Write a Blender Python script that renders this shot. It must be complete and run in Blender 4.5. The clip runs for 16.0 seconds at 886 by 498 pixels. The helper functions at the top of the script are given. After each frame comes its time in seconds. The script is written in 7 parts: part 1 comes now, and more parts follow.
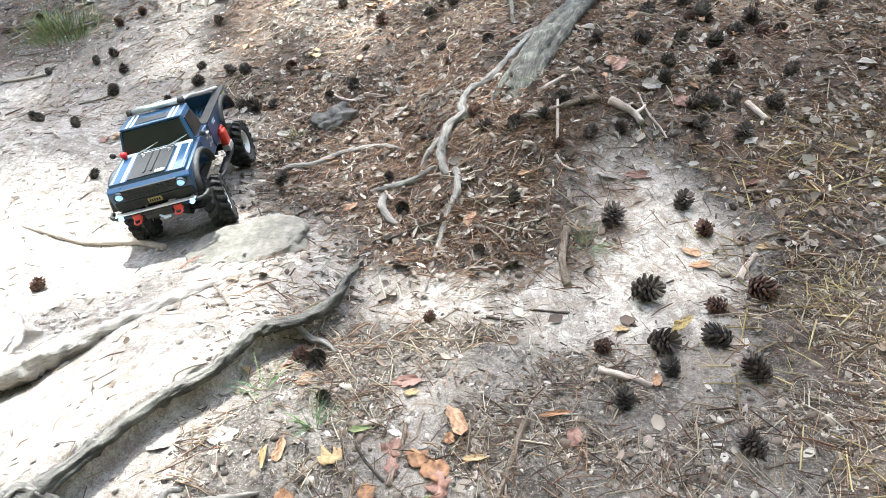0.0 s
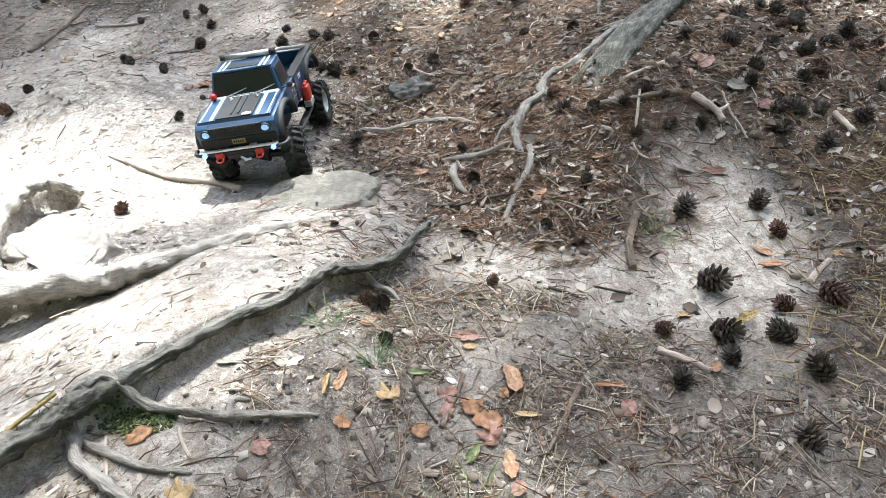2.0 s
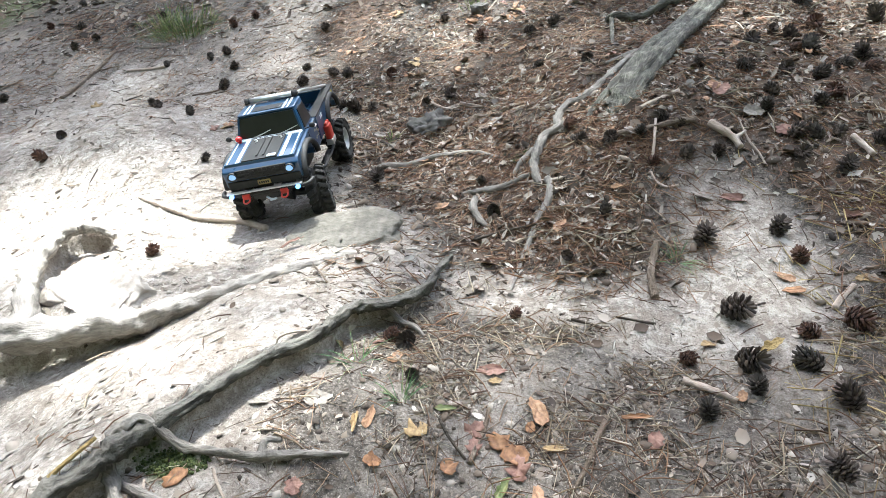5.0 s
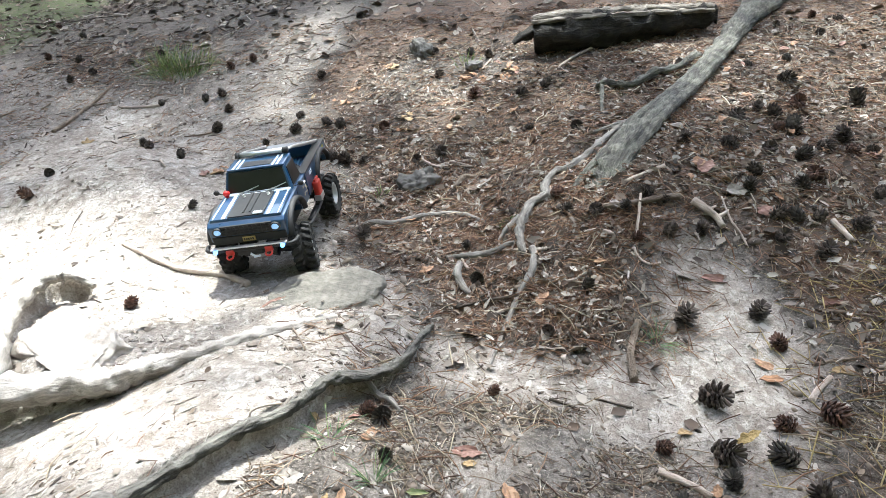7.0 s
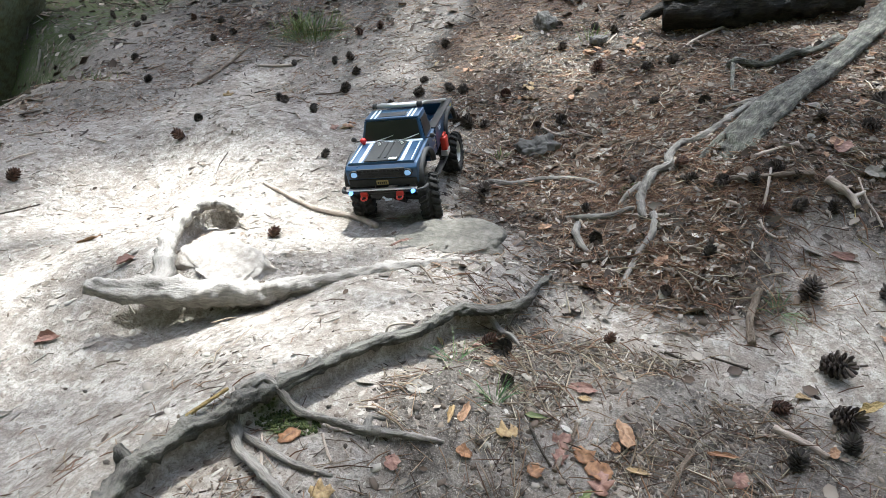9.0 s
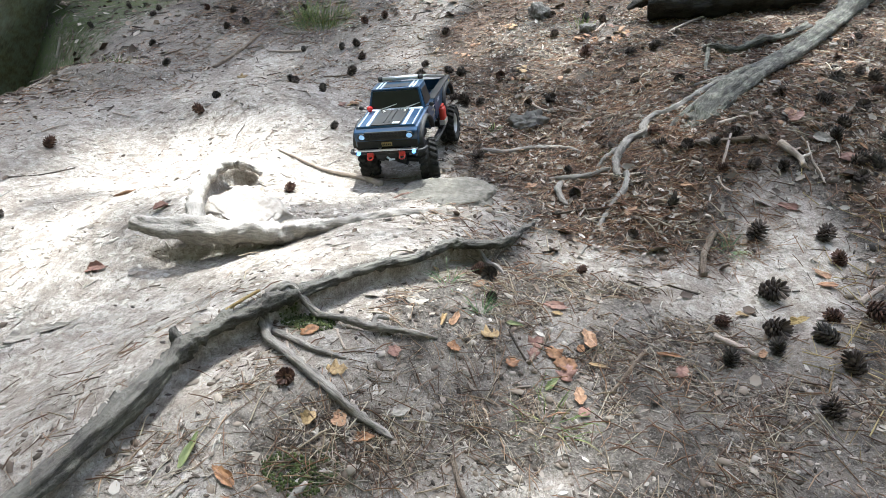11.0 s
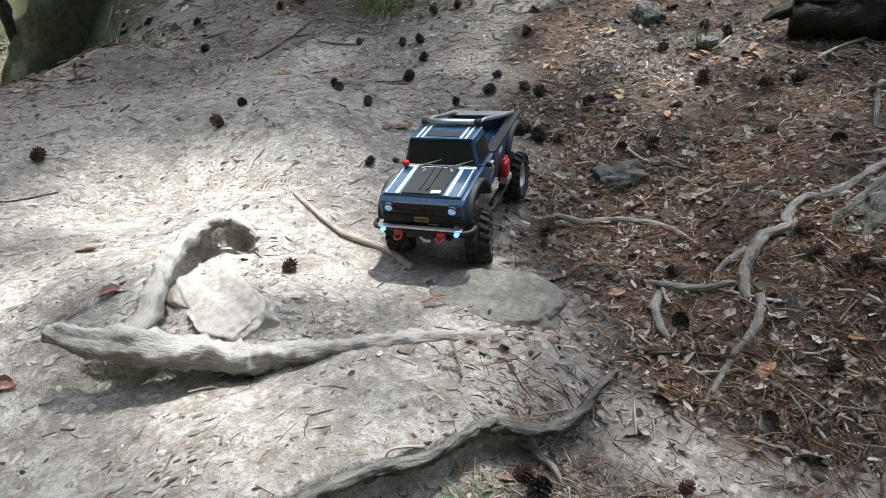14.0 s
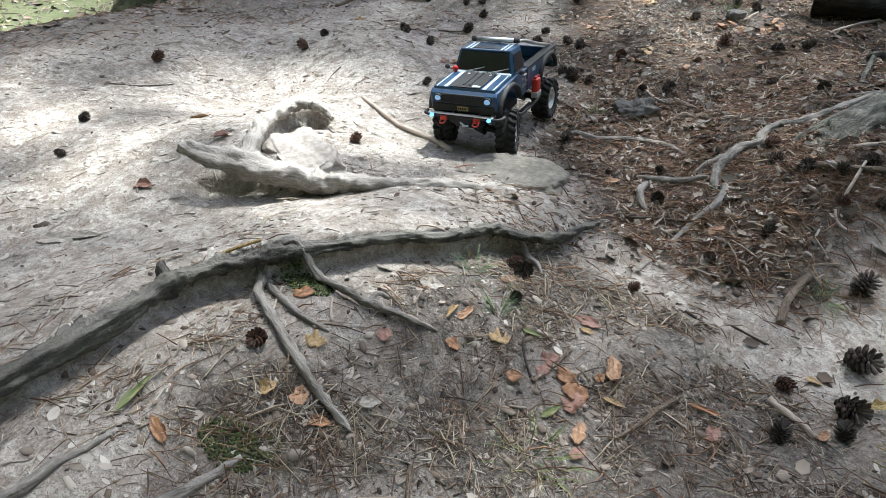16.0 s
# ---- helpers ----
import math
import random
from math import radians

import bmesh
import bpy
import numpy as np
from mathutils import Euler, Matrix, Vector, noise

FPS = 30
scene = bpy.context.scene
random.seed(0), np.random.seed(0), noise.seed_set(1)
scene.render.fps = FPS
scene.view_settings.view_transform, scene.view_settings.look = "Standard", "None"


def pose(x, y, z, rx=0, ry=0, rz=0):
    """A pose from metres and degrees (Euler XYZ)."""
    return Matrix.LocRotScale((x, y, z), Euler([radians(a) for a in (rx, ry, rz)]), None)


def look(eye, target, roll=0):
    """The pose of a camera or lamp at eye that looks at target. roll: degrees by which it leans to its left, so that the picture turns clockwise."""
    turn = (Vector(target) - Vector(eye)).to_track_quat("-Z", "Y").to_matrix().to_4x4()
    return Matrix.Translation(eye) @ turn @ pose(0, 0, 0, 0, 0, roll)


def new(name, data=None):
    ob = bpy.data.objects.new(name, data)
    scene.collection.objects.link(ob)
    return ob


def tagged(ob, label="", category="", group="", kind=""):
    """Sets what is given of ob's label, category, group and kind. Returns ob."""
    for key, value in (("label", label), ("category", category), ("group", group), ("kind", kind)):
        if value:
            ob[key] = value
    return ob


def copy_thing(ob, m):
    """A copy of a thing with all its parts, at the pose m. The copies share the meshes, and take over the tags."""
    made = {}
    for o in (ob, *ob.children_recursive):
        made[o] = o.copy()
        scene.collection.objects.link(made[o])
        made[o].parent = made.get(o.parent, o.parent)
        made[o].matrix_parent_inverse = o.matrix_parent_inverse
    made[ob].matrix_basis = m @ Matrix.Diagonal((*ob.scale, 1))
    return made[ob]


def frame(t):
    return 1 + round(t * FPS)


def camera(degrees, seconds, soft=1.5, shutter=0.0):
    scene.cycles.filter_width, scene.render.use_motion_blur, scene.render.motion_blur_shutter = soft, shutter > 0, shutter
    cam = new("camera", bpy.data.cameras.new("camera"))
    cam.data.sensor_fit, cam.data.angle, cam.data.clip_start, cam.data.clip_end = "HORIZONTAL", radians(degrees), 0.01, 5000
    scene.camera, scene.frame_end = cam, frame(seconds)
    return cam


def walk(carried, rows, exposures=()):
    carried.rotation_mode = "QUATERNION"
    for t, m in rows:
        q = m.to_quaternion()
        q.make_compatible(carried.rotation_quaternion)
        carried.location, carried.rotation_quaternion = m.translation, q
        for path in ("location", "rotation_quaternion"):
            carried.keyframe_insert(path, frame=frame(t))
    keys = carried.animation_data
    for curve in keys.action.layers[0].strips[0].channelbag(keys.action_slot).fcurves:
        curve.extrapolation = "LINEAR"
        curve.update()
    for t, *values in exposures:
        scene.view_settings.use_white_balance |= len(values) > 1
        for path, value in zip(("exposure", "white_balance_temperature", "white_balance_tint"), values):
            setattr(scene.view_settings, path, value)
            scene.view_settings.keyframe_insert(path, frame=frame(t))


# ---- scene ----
cam = camera(68.9, 16.0, soft=0.5)
PATH = [
    (0, (0.081, 0.103, 1.017), (-0.002, 1.644, -0.255), -2.3),
    (0.5, (0.059, 0.099, 1.028), (-0.085, 1.677, -0.194), -1.3),
    (1, (0.055, 0.082, 1.0), (-0.108, 1.636, -0.248), 0.1),
    (1.5, (0.051, 0.058, 0.981), (-0.132, 1.598, -0.282), 0.9),
    (2, (0.036, 0.041, 0.98), (-0.172, 1.57, -0.293), 1.8),
    (2.5, (0.053, 0.038, 0.971), (-0.13, 1.557, -0.316), 1.2),
    (3, (0.067, 0.033, 0.97), (-0.095, 1.54, -0.336), -0.6),
    (3.5, (0.079, 0.04, 0.973), (-0.058, 1.567, -0.312), -2.1),
    (4, (0.087, 0.034, 0.967), (-0.031, 1.534, -0.35), -2.7),
    (4.5, (0.052, 0.037, 0.987), (-0.153, 1.558, -0.295), -2.5),
    (5, (0.034, 0.037, 1.008), (-0.246, 1.601, -0.206), -1.2),
    (5.2, (0.043, 0.05, 1.027), (-0.232, 1.629, -0.171), -0.3),
    (7.3, (0.032, 0.078, 1.063), (-0.231, 1.71, -0.062), 2.5),
    (7.5, (0.023, 0.067, 1.057), (-0.264, 1.686, -0.081), 2.5),
    (8, (-0.013, 0.037, 1.06), (-0.377, 1.641, -0.078), 2.0),
    (8.5, (-0.028, 0.005, 1.054), (-0.481, 1.581, -0.09), 1.4),
    (9, (-0.012, -0.037, 1.037), (-0.521, 1.503, -0.134), 1.8),
    (9.2, (-0.012, -0.062, 1.035), (-0.514, 1.47, -0.149), 1.9),
    (11.3, (0.079, -0.257, 1.051), (-0.436, 1.282, -0.117), 2.5),
    (11.5, (0.046, -0.201, 1.045), (-0.494, 1.319, -0.137), 2.3),
    (12, (-0.008, 0.003, 1.003), (-0.647, 1.443, -0.229), -0.1),
    (12.5, (-0.07, 0.129, 1.006), (-0.714, 1.555, -0.239), 2.6),
    (13, (-0.174, 0.23, 1.006), (-0.856, 1.641, -0.236), 3.0),
    (13.5, (-0.186, 0.34, 1.026), (-0.778, 1.805, -0.2), 3.1),
    (14, (-0.088, 0.292, 1.013), (-0.768, 1.692, -0.244), 2.8),
    (14.5, (0.023, 0.236, 1.026), (-0.753, 1.592, -0.222), 5.2),
    (15, (0.061, 0.147, 1.025), (-0.799, 1.451, -0.224), 4.4),
    (15.5, (0.111, 0.014, 0.995), (-0.716, 1.316, -0.278), 5.6),
    (16, (0.17, -0.07, 1.002), (-0.63, 1.255, -0.265), 5.6),
]
EXPOSURES = [(0.0, 2.99, 6040, 3), (0.5, 2.8, 6040, 3), (1.0, 2.6, 6040, 3), (2.0, 2.55, 6040, 3), (3.5, 2.52, 6040, 3), (4.5, 2.73, 6040, 3), (5.0, 2.55, 6040, 3), (7.5, 2.51, 6040, 3), (8.0, 2.35, 5950, 3), (9.0, 2.08, 5950, 3), (11.5, 2.33, 5950, 3), (12.5, 1.95, 5960, 3), (13.5, 1.67, 5960, 3), (14.5, 1.62, 5960, 3), (16.0, 1.84, 5960, 3)]
walk(cam, [(t, look(eye, target, roll)) for t, eye, target, roll in PATH], EXPOSURES)

# ---- world and light ----
SUN_DIR = Vector((-0.16, 0.50, 0.85)).normalized()
SUN_EL = math.asin(SUN_DIR.z)
SUN_AZ = math.atan2(SUN_DIR.x, SUN_DIR.y)
world = bpy.data.worlds.new("sky")
scene.world = world
world.use_nodes = True
wn = world.node_tree.nodes
sky = wn.new("ShaderNodeTexSky")
sky.sky_type, sky.sun_disc = "NISHITA", False
sky.sun_elevation, sky.sun_rotation = SUN_EL, SUN_AZ
sky.dust_density, sky.ozone_density = 5.0, 0.6
wn["Background"].inputs["Strength"].default_value = 0.12
world.node_tree.links.new(sky.outputs["Color"], wn["Background"].inputs["Color"])
sun_data = bpy.data.lights.new("sun", "SUN")
sun_data.energy, sun_data.angle, sun_data.color = 5.0, radians(1.3), (1.0, 0.97, 0.925)
sun = new("sun", sun_data)
sun.matrix_world = look(SUN_DIR * 20, (0, 0, 0))

# ---- small tools ----


def lattice(ix, iy, seed):
    h = (ix * 374761393 + iy * 668265263 + seed * 1274126177) & 0xFFFFFFFF
    h = ((h ^ (h >> 13)) * 1274126177) & 0xFFFFFFFF
    return ((h ^ (h >> 16)) & 0xFFFF) / 65535.0


def vnoise(x, y, size, seed=0):
    """Smooth value noise, -1 to 1, with cells of that size."""
    x, y = np.asarray(x, float) / size, np.asarray(y, float) / size
    ix, iy = np.floor(x).astype(np.int64), np.floor(y).astype(np.int64)
    fx, fy = x - ix, y - iy
    fx, fy = fx * fx * (3 - 2 * fx), fy * fy * (3 - 2 * fy)
    a = lattice(ix, iy, seed) * (1 - fx) + lattice(ix + 1, iy, seed) * fx
    b = lattice(ix, iy + 1, seed) * (1 - fx) + lattice(ix + 1, iy + 1, seed) * fx
    return 2 * (a * (1 - fy) + b * fy) - 1


def smooth(a, b, v):
    u = np.clip((np.asarray(v, float) - a) / (b - a), 0, 1)
    return u * u * (3 - 2 * u)


def blob(x, y, cx, cy, rx, ry, turn=0.0):
    """1 at the middle of an ellipse, falling to 0 well outside it."""
    c, s = math.cos(radians(turn)), math.sin(radians(turn))
    dx, dy = x - cx, y - cy
    return np.exp(-(((dx * c + dy * s) / rx) ** 2 + ((dy * c - dx * s) / ry) ** 2))


def clumps(x, y, size, seed):
    return smooth(-0.35, 0.55, vnoise(x, y, size, seed) + 0.5 * vnoise(x, y, size * 0.4, seed + 1))


def beside(x, y, line):
    """Distance to a line of points, the side (+1 to its right) and how far along (0 to 1)."""
    best = np.full(np.shape(x), 1e9)
    side, along = np.zeros(np.shape(x)), np.zeros(np.shape(x))
    n = len(line) - 1
    for k in range(n):
        (ax, ay), (bx, by) = line[k], line[k + 1]
        ux, uy = bx - ax, by - ay
        t = np.clip(((x - ax) * ux + (y - ay) * uy) / (ux * ux + uy * uy), 0, 1)
        d = np.hypot(x - ax - t * ux, y - ay - t * uy)
        near = d < best
        best = np.where(near, d, best)
        side = np.where(near, np.sign((x - ax) * uy - (y - ay) * ux), side)
        along = np.where(near, (k + t) / n, along)
    return best, side, along


# ---- plan of the ground ----
HILLS = (0.025, -0.051, 0.017, 0.054, -0.077, -0.004, -0.029,
         -0.056, 0.006, -0.074, 0.091, -0.034, 0.006, 0.005,
         0.028, 0.061, 0.017, -0.009, 0.051, -0.049, -0.001,
         -0.042, 0.025, -0.033, 0.053, -0.056, 0.010, -0.015,
         -0.062, 0.085, -0.008, -0.009, -0.024, 0.050, 0.010,
         0.150, -0.021, 0.027, 0.005, -0.073, 0.071, 0.039)
SWELLS = (0.008, 0.087, 0.039, -0.067,
          0.107, -0.099, -0.009, -0.086,
          -0.063, -0.097, -0.003, -0.021,
          0.047, 0.035, 0.001, -0.017)
ROOT_EDGE = [(-0.139, 1.070), (-0.154, 0.998), (-0.161, 0.925), (-0.182, 0.870), (-0.208, 0.847), (-0.234, 0.838), (-0.266, 0.819), (-0.288, 0.777),
             (-0.306, 0.728), (-0.340, 0.690), (-0.371, 0.650), (-0.396, 0.605), (-0.420, 0.558), (-0.444, 0.512), (-0.473, 0.466), (-0.490, 0.432),
             (-0.514, 0.398), (-0.535, 0.357), (-0.550, 0.315), (-0.547, 0.26), (-0.549, 0.20), (-0.557, 0.12), (-0.57, 0.03), (-0.59, -0.06)]
ROOT_LOW = [(-0.952, 0.643), (-0.908, 0.664), (-0.858, 0.690), (-0.806, 0.714), (-0.758, 0.740), (-0.709, 0.762), (-0.668, 0.780), (-0.633, 0.808),
            (-0.590, 0.848), (-0.540, 0.890), (-0.488, 0.932), (-0.433, 0.975), (-0.360, 1.033), (-0.300, 1.075)]
ROOT_ARCH = [(-0.865, 0.705), (-0.888, 0.765), (-0.933, 0.825), (-0.975, 0.885), (-1.003, 0.945), (-1.026, 1.010), (-1.027, 1.060), (-1.010, 1.098),
             (-0.960, 1.098), (-0.917, 1.090)]
PLANE = (0.2852, 0.1659, -0.0010)
HILL_X, HILL_Y = (-1.35, -1.05, -0.75, -0.45, -0.15, 0.15, 0.45), (0.2, 0.5, 0.8, 1.1, 1.4, 1.75)
SWELL_X, SWELL_Y = (-2.2, -1.2, -0.2, 0.8), (0.2, 1.2, 2.2, 3.2)
SUNK = 3.0


def plain(x, y):
    """The lie of the land, without roots and pits."""
    x, y = np.asarray(x, float), np.asarray(y, float)
    xc, yc = np.clip(x, -3.4, 5), np.clip(y, -4, 7)
    z = PLANE[0] + PLANE[1] * xc + PLANE[2] * yc
    for k, h in enumerate(HILLS):
        z = z + h * np.exp(-((x - HILL_X[k % 7]) ** 2 + (y - HILL_Y[k // 7]) ** 2) / 0.12)
    for k, h in enumerate(SWELLS):
        z = z + h * np.exp(-((x - SWELL_X[k % 4]) ** 2 + (y - SWELL_Y[k // 4]) ** 2) / 0.9)
    z = z - (0.30 * smooth(2.5, 3.7, -x) + 0.36 * smooth(3.2, 4.3, -x)) * (1 - smooth(2.25, 2.75, y + 0.45 * (x + 2.9)))
    return z - np.minimum(0.01 * (np.abs(x - xc) + np.abs(y - yc)), SUNK)


def land(x, y):
    """Height of the ground."""
    x, y = np.asarray(x, float), np.asarray(y, float)
    z = plain(x, y)
    d, side, along = beside(x, y, ROOT_EDGE)
    s = d * side
    full = smooth(0.0, 0.22, along) * (1 - smooth(0.97, 1.0, along))
    bank = smooth(-0.012, 0.004, s)
    heap = 0.020 + 0.014 * smooth(0.35, 0.65, along)
    z = z + full * (bank * heap * np.exp(-(d / 0.15) ** 2) - (1 - bank) * 0.032 * np.exp(-(d / 0.11) ** 2))
    d, side, along = beside(x, y, ROOT_LOW)
    s = d * side
    free = (1 - smooth(0.35, 0.75, along)) * smooth(0.0, 0.10, along)
    low = smooth(-0.022, 0.006, s)
    z = z + free * (-low * 0.026 * np.exp(-(d / 0.09) ** 2) + (1 - low) * 0.008 * np.exp(-(d / 0.06) ** 2))
    z = z - 0.008 * blob(x, y, -0.92, 0.98, 0.10, 0.11) + 0.010 * blob(x, y, -0.86, 0.88, 0.09, 0.07)
    d, side, along = beside(x, y, ROOT_ARCH)
    s = d * side
    ends = smooth(0.0, 0.12, along) * (1 - smooth(0.88, 1.0, along))
    pit = smooth(-0.020, 0.008, s)
    z = z + ends * ((1 - pit) * 0.029 * np.exp(-(d / 0.10) ** 2) - pit * 0.024 * np.exp(-(d / 0.05) ** 2))
    z = z + 0.07 * blob(x, y, -2.45, 2.02, 0.32, 0.13, 8)
    rough = litter(x, y)
    near = np.exp(-((x + 0.3) ** 2 + (y - 1.3) ** 2) / 12)
    z = z + near * (0.005 * vnoise(x, y, 0.21, 1) + 0.0045 * vnoise(x, y, 0.075, 2) + (0.0018 + 0.003 * rough) * vnoise(x, y, 0.028, 3)
                    + (0.0012 + 0.002 * rough) * vnoise(x, y, 0.0135, 4))
    return z


def litter(x, y):
    """How much leaf and needle litter lies there: 0 on bare sand, 1 under the trees."""
    edge = -0.12 - 0.42 * np.clip(y - 1.1, -0.15, 1.6) - 0.14 * smooth(1.15, 1.4, y)
    m = smooth(-0.30, 0.14, x - edge + 0.10 * vnoise(x, y, 0.3, 5)) * smooth(0.88, 1.08, y + 0.08 * vnoise(x, y, 0.2, 6) - 0.05 * np.clip(x, 0, 1))
    pocket = blob(x, y, 0.454, 1.083, 0.13, 0.30, 18) + 0.9 * blob(x, y, 0.264, 0.908, 0.19, 0.11)
    m = m * (1 - np.clip(1.25 * pocket, 0, 1))
    m = np.maximum(m, 0.75 * smooth(0.44, 0.62, x + 0.06 * vnoise(x, y, 0.2, 7) - 0.12 * (y - 0.9)))
    m = np.maximum(m, 0.72 * smooth(0.15, 0.40, blob(x, y, 0.043, 0.612, 0.32, 0.25)) * (0.75 + 0.25 * vnoise(x, y, 0.12, 8)))
    m = np.maximum(m, 0.62 * blob(x, y, -0.283, 0.282, 0.34, 0.24) * (0.8 + 0.3 * vnoise(x, y, 0.1, 9)))
    m = np.maximum(m, 0.58 * blob(x, y, -0.121, 0.841, 0.15, 0.17))
    m = np.maximum(m, 0.55 * blob(x, y, 0.432, 0.654, 0.28, 0.16))
    m = np.maximum(m, 0.46 * blob(x, y, -0.24, 1.0, 0.15, 0.14) * (0.85 + 0.3 * vnoise(x, y, 0.1, 18)))
    m = np.maximum(m, 0.70 * smooth(1.95, 2.55, y + 0.5 * (x + 1.4) * (x < -1.4) + 0.25 * vnoise(x, y, 0.5, 10)) * (1 - 0.75 * blob(x, y, -1.1, 2.796, 0.35, 0.6)))
    m = np.maximum(m, 0.46 * smooth(-1.65, -2.15, x + 0.35 * (2.0 - y) * (y < 2.0) + 0.2 * vnoise(x, y, 0.4, 12)))
    m = np.maximum(m, 0.44 * smooth(1.60, 2.05, y + 0.2 * vnoise(x, y, 0.35, 14)) * smooth(-0.1, 0.5, clumps(x, y, 0.25, 15)))
    m = np.maximum(m, 0.56 * smooth(-0.10, 0.14, x + 0.10 * vnoise(x, y, 0.17, 16)) * smooth(1.15, 0.85, y) * (1 - np.clip(pocket, 0, 1)))
    away = np.hypot(x + 0.6, y - 1.5) + 0.3 * vnoise(x, y, 0.8, 13)
    m = np.maximum(m, 0.8 * smooth(2.7, 3.7, away))
    m = m * (1 - 0.6 * blob(x, y, -0.38, 2.62, 0.36, 0.42) * (0.7 + 0.3 * vnoise(x, y, 0.15, 17)))
    return np.clip(m, 0, 1)


def gz(x, y):
    return float(land(np.array([x]), np.array([y]))[0])


# ---- materials ----


def ramp(nt, fac, stops):
    node = nt.nodes.new("ShaderNodeValToRGB")
    e = node.color_ramp.elements
    while len(e) < len(stops):
        e.new(0.5)
    for el, (p, c) in zip(e, stops):
        el.position, el.color = p, (*c, 1)
    nt.links.new(fac, node.inputs["Fac"])
    return node.outputs["Color"]


def tex_noise(nt, vec, scale, detail=4, rough=0.55):
    node = nt.nodes.new("ShaderNodeTexNoise")
    node.inputs["Scale"].default_value, node.inputs["Detail"].default_value, node.inputs["Roughness"].default_value = scale, detail, rough
    nt.links.new(vec, node.inputs["Vector"])
    return node.outputs["Fac"]


def mix(nt, fac, a, b, how="MIX"):
    node = nt.nodes.new("ShaderNodeMix")
    node.data_type, node.blend_type = "RGBA", how
    for sock, v in (("Factor", fac), ("A", a), ("B", b)):
        s = [i for i in node.inputs if i.name == sock and i.enabled][0]
        if isinstance(v, (int, float)):
            s.default_value = v
        elif isinstance(v, tuple):
            s.default_value = (*v, 1)
        else:
            nt.links.new(v, s)
    return [o for o in node.outputs if o.enabled][0]


def calc(nt, how, a, b=0.0, clamp=False):
    node = nt.nodes.new("ShaderNodeMath")
    node.operation, node.use_clamp = how, clamp
    for i, v in enumerate((a, b)):
        if isinstance(v, (int, float)):
            node.inputs[i].default_value = v
        else:
            nt.links.new(v, node.inputs[i])
    return node.outputs[0]


def bump(nt, bsdf, height, strength=0.4, distance=0.003):
    node = nt.nodes.new("ShaderNodeBump")
    node.inputs["Strength"].default_value, node.inputs["Distance"].default_value = strength, distance
    nt.links.new(height, node.inputs["Height"])
    nt.links.new(node.outputs["Normal"], bsdf.inputs["Normal"])


def material(name, rough=0.7, metal=0.0):
    m = bpy.data.materials.new(name)
    m.use_nodes = True
    b = m.node_tree.nodes["Principled BSDF"]
    b.inputs["Roughness"].default_value, b.inputs["Metallic"].default_value = rough, metal
    return m, m.node_tree, b


def coords(nt, which="Object"):
    return nt.nodes.new("ShaderNodeTexCoord").outputs[which]


def grainy(name, colours, scale=60, rough=0.8, metal=0.0, relief=0.3, depth=0.002, island=False, which="Object", spread=0.25):
    """Colours spread by two scales of noise, and by the piece where island is set."""
    m, nt, b = material(name, rough, metal)
    v = coords(nt, which)
    n1, n2 = tex_noise(nt, v, scale, 5), tex_noise(nt, v, scale * 0.17, 3)
    f = calc(nt, "ADD", calc(nt, "MULTIPLY", n1, 0.6), calc(nt, "MULTIPLY", n2, 0.4))
    if island:
        g = nt.nodes.new("ShaderNodeNewGeometry").outputs["Random Per Island"]
        f = calc(nt, "ADD", calc(nt, "MULTIPLY", f, spread), calc(nt, "MULTIPLY", g, 1 - spread))
        lo, hi = 0.08, 0.92
    else:
        lo, hi = 0.32, 0.68
    stops = [(lo + (hi - lo) * i / max(1, len(colours) - 1), c) for i, c in enumerate(colours)]
    nt.links.new(ramp(nt, f, stops), b.inputs["Base Color"])
    if relief:
        bump(nt, b, n1, relief, depth)
    return m


def plain_paint(name, colour, rough=0.4, metal=0.0, coat=0.0, wear=0.12):
    m, nt, b = material(name, rough, metal)
    v = coords(nt)
    n = tex_noise(nt, v, 45, 5)
    dusty = tuple(c * (1 - wear) + wear * d for c, d in zip(colour, (0.30, 0.27, 0.23)))
    nt.links.new(ramp(nt, n, [(0.40, colour), (0.72, dusty)]), b.inputs["Base Color"])
    nt.links.new(calc(nt, "ADD", rough - 0.08, calc(nt, "MULTIPLY", n, 0.2)), b.inputs["Roughness"])
    b.inputs["Coat Weight"].default_value = coat
    return m


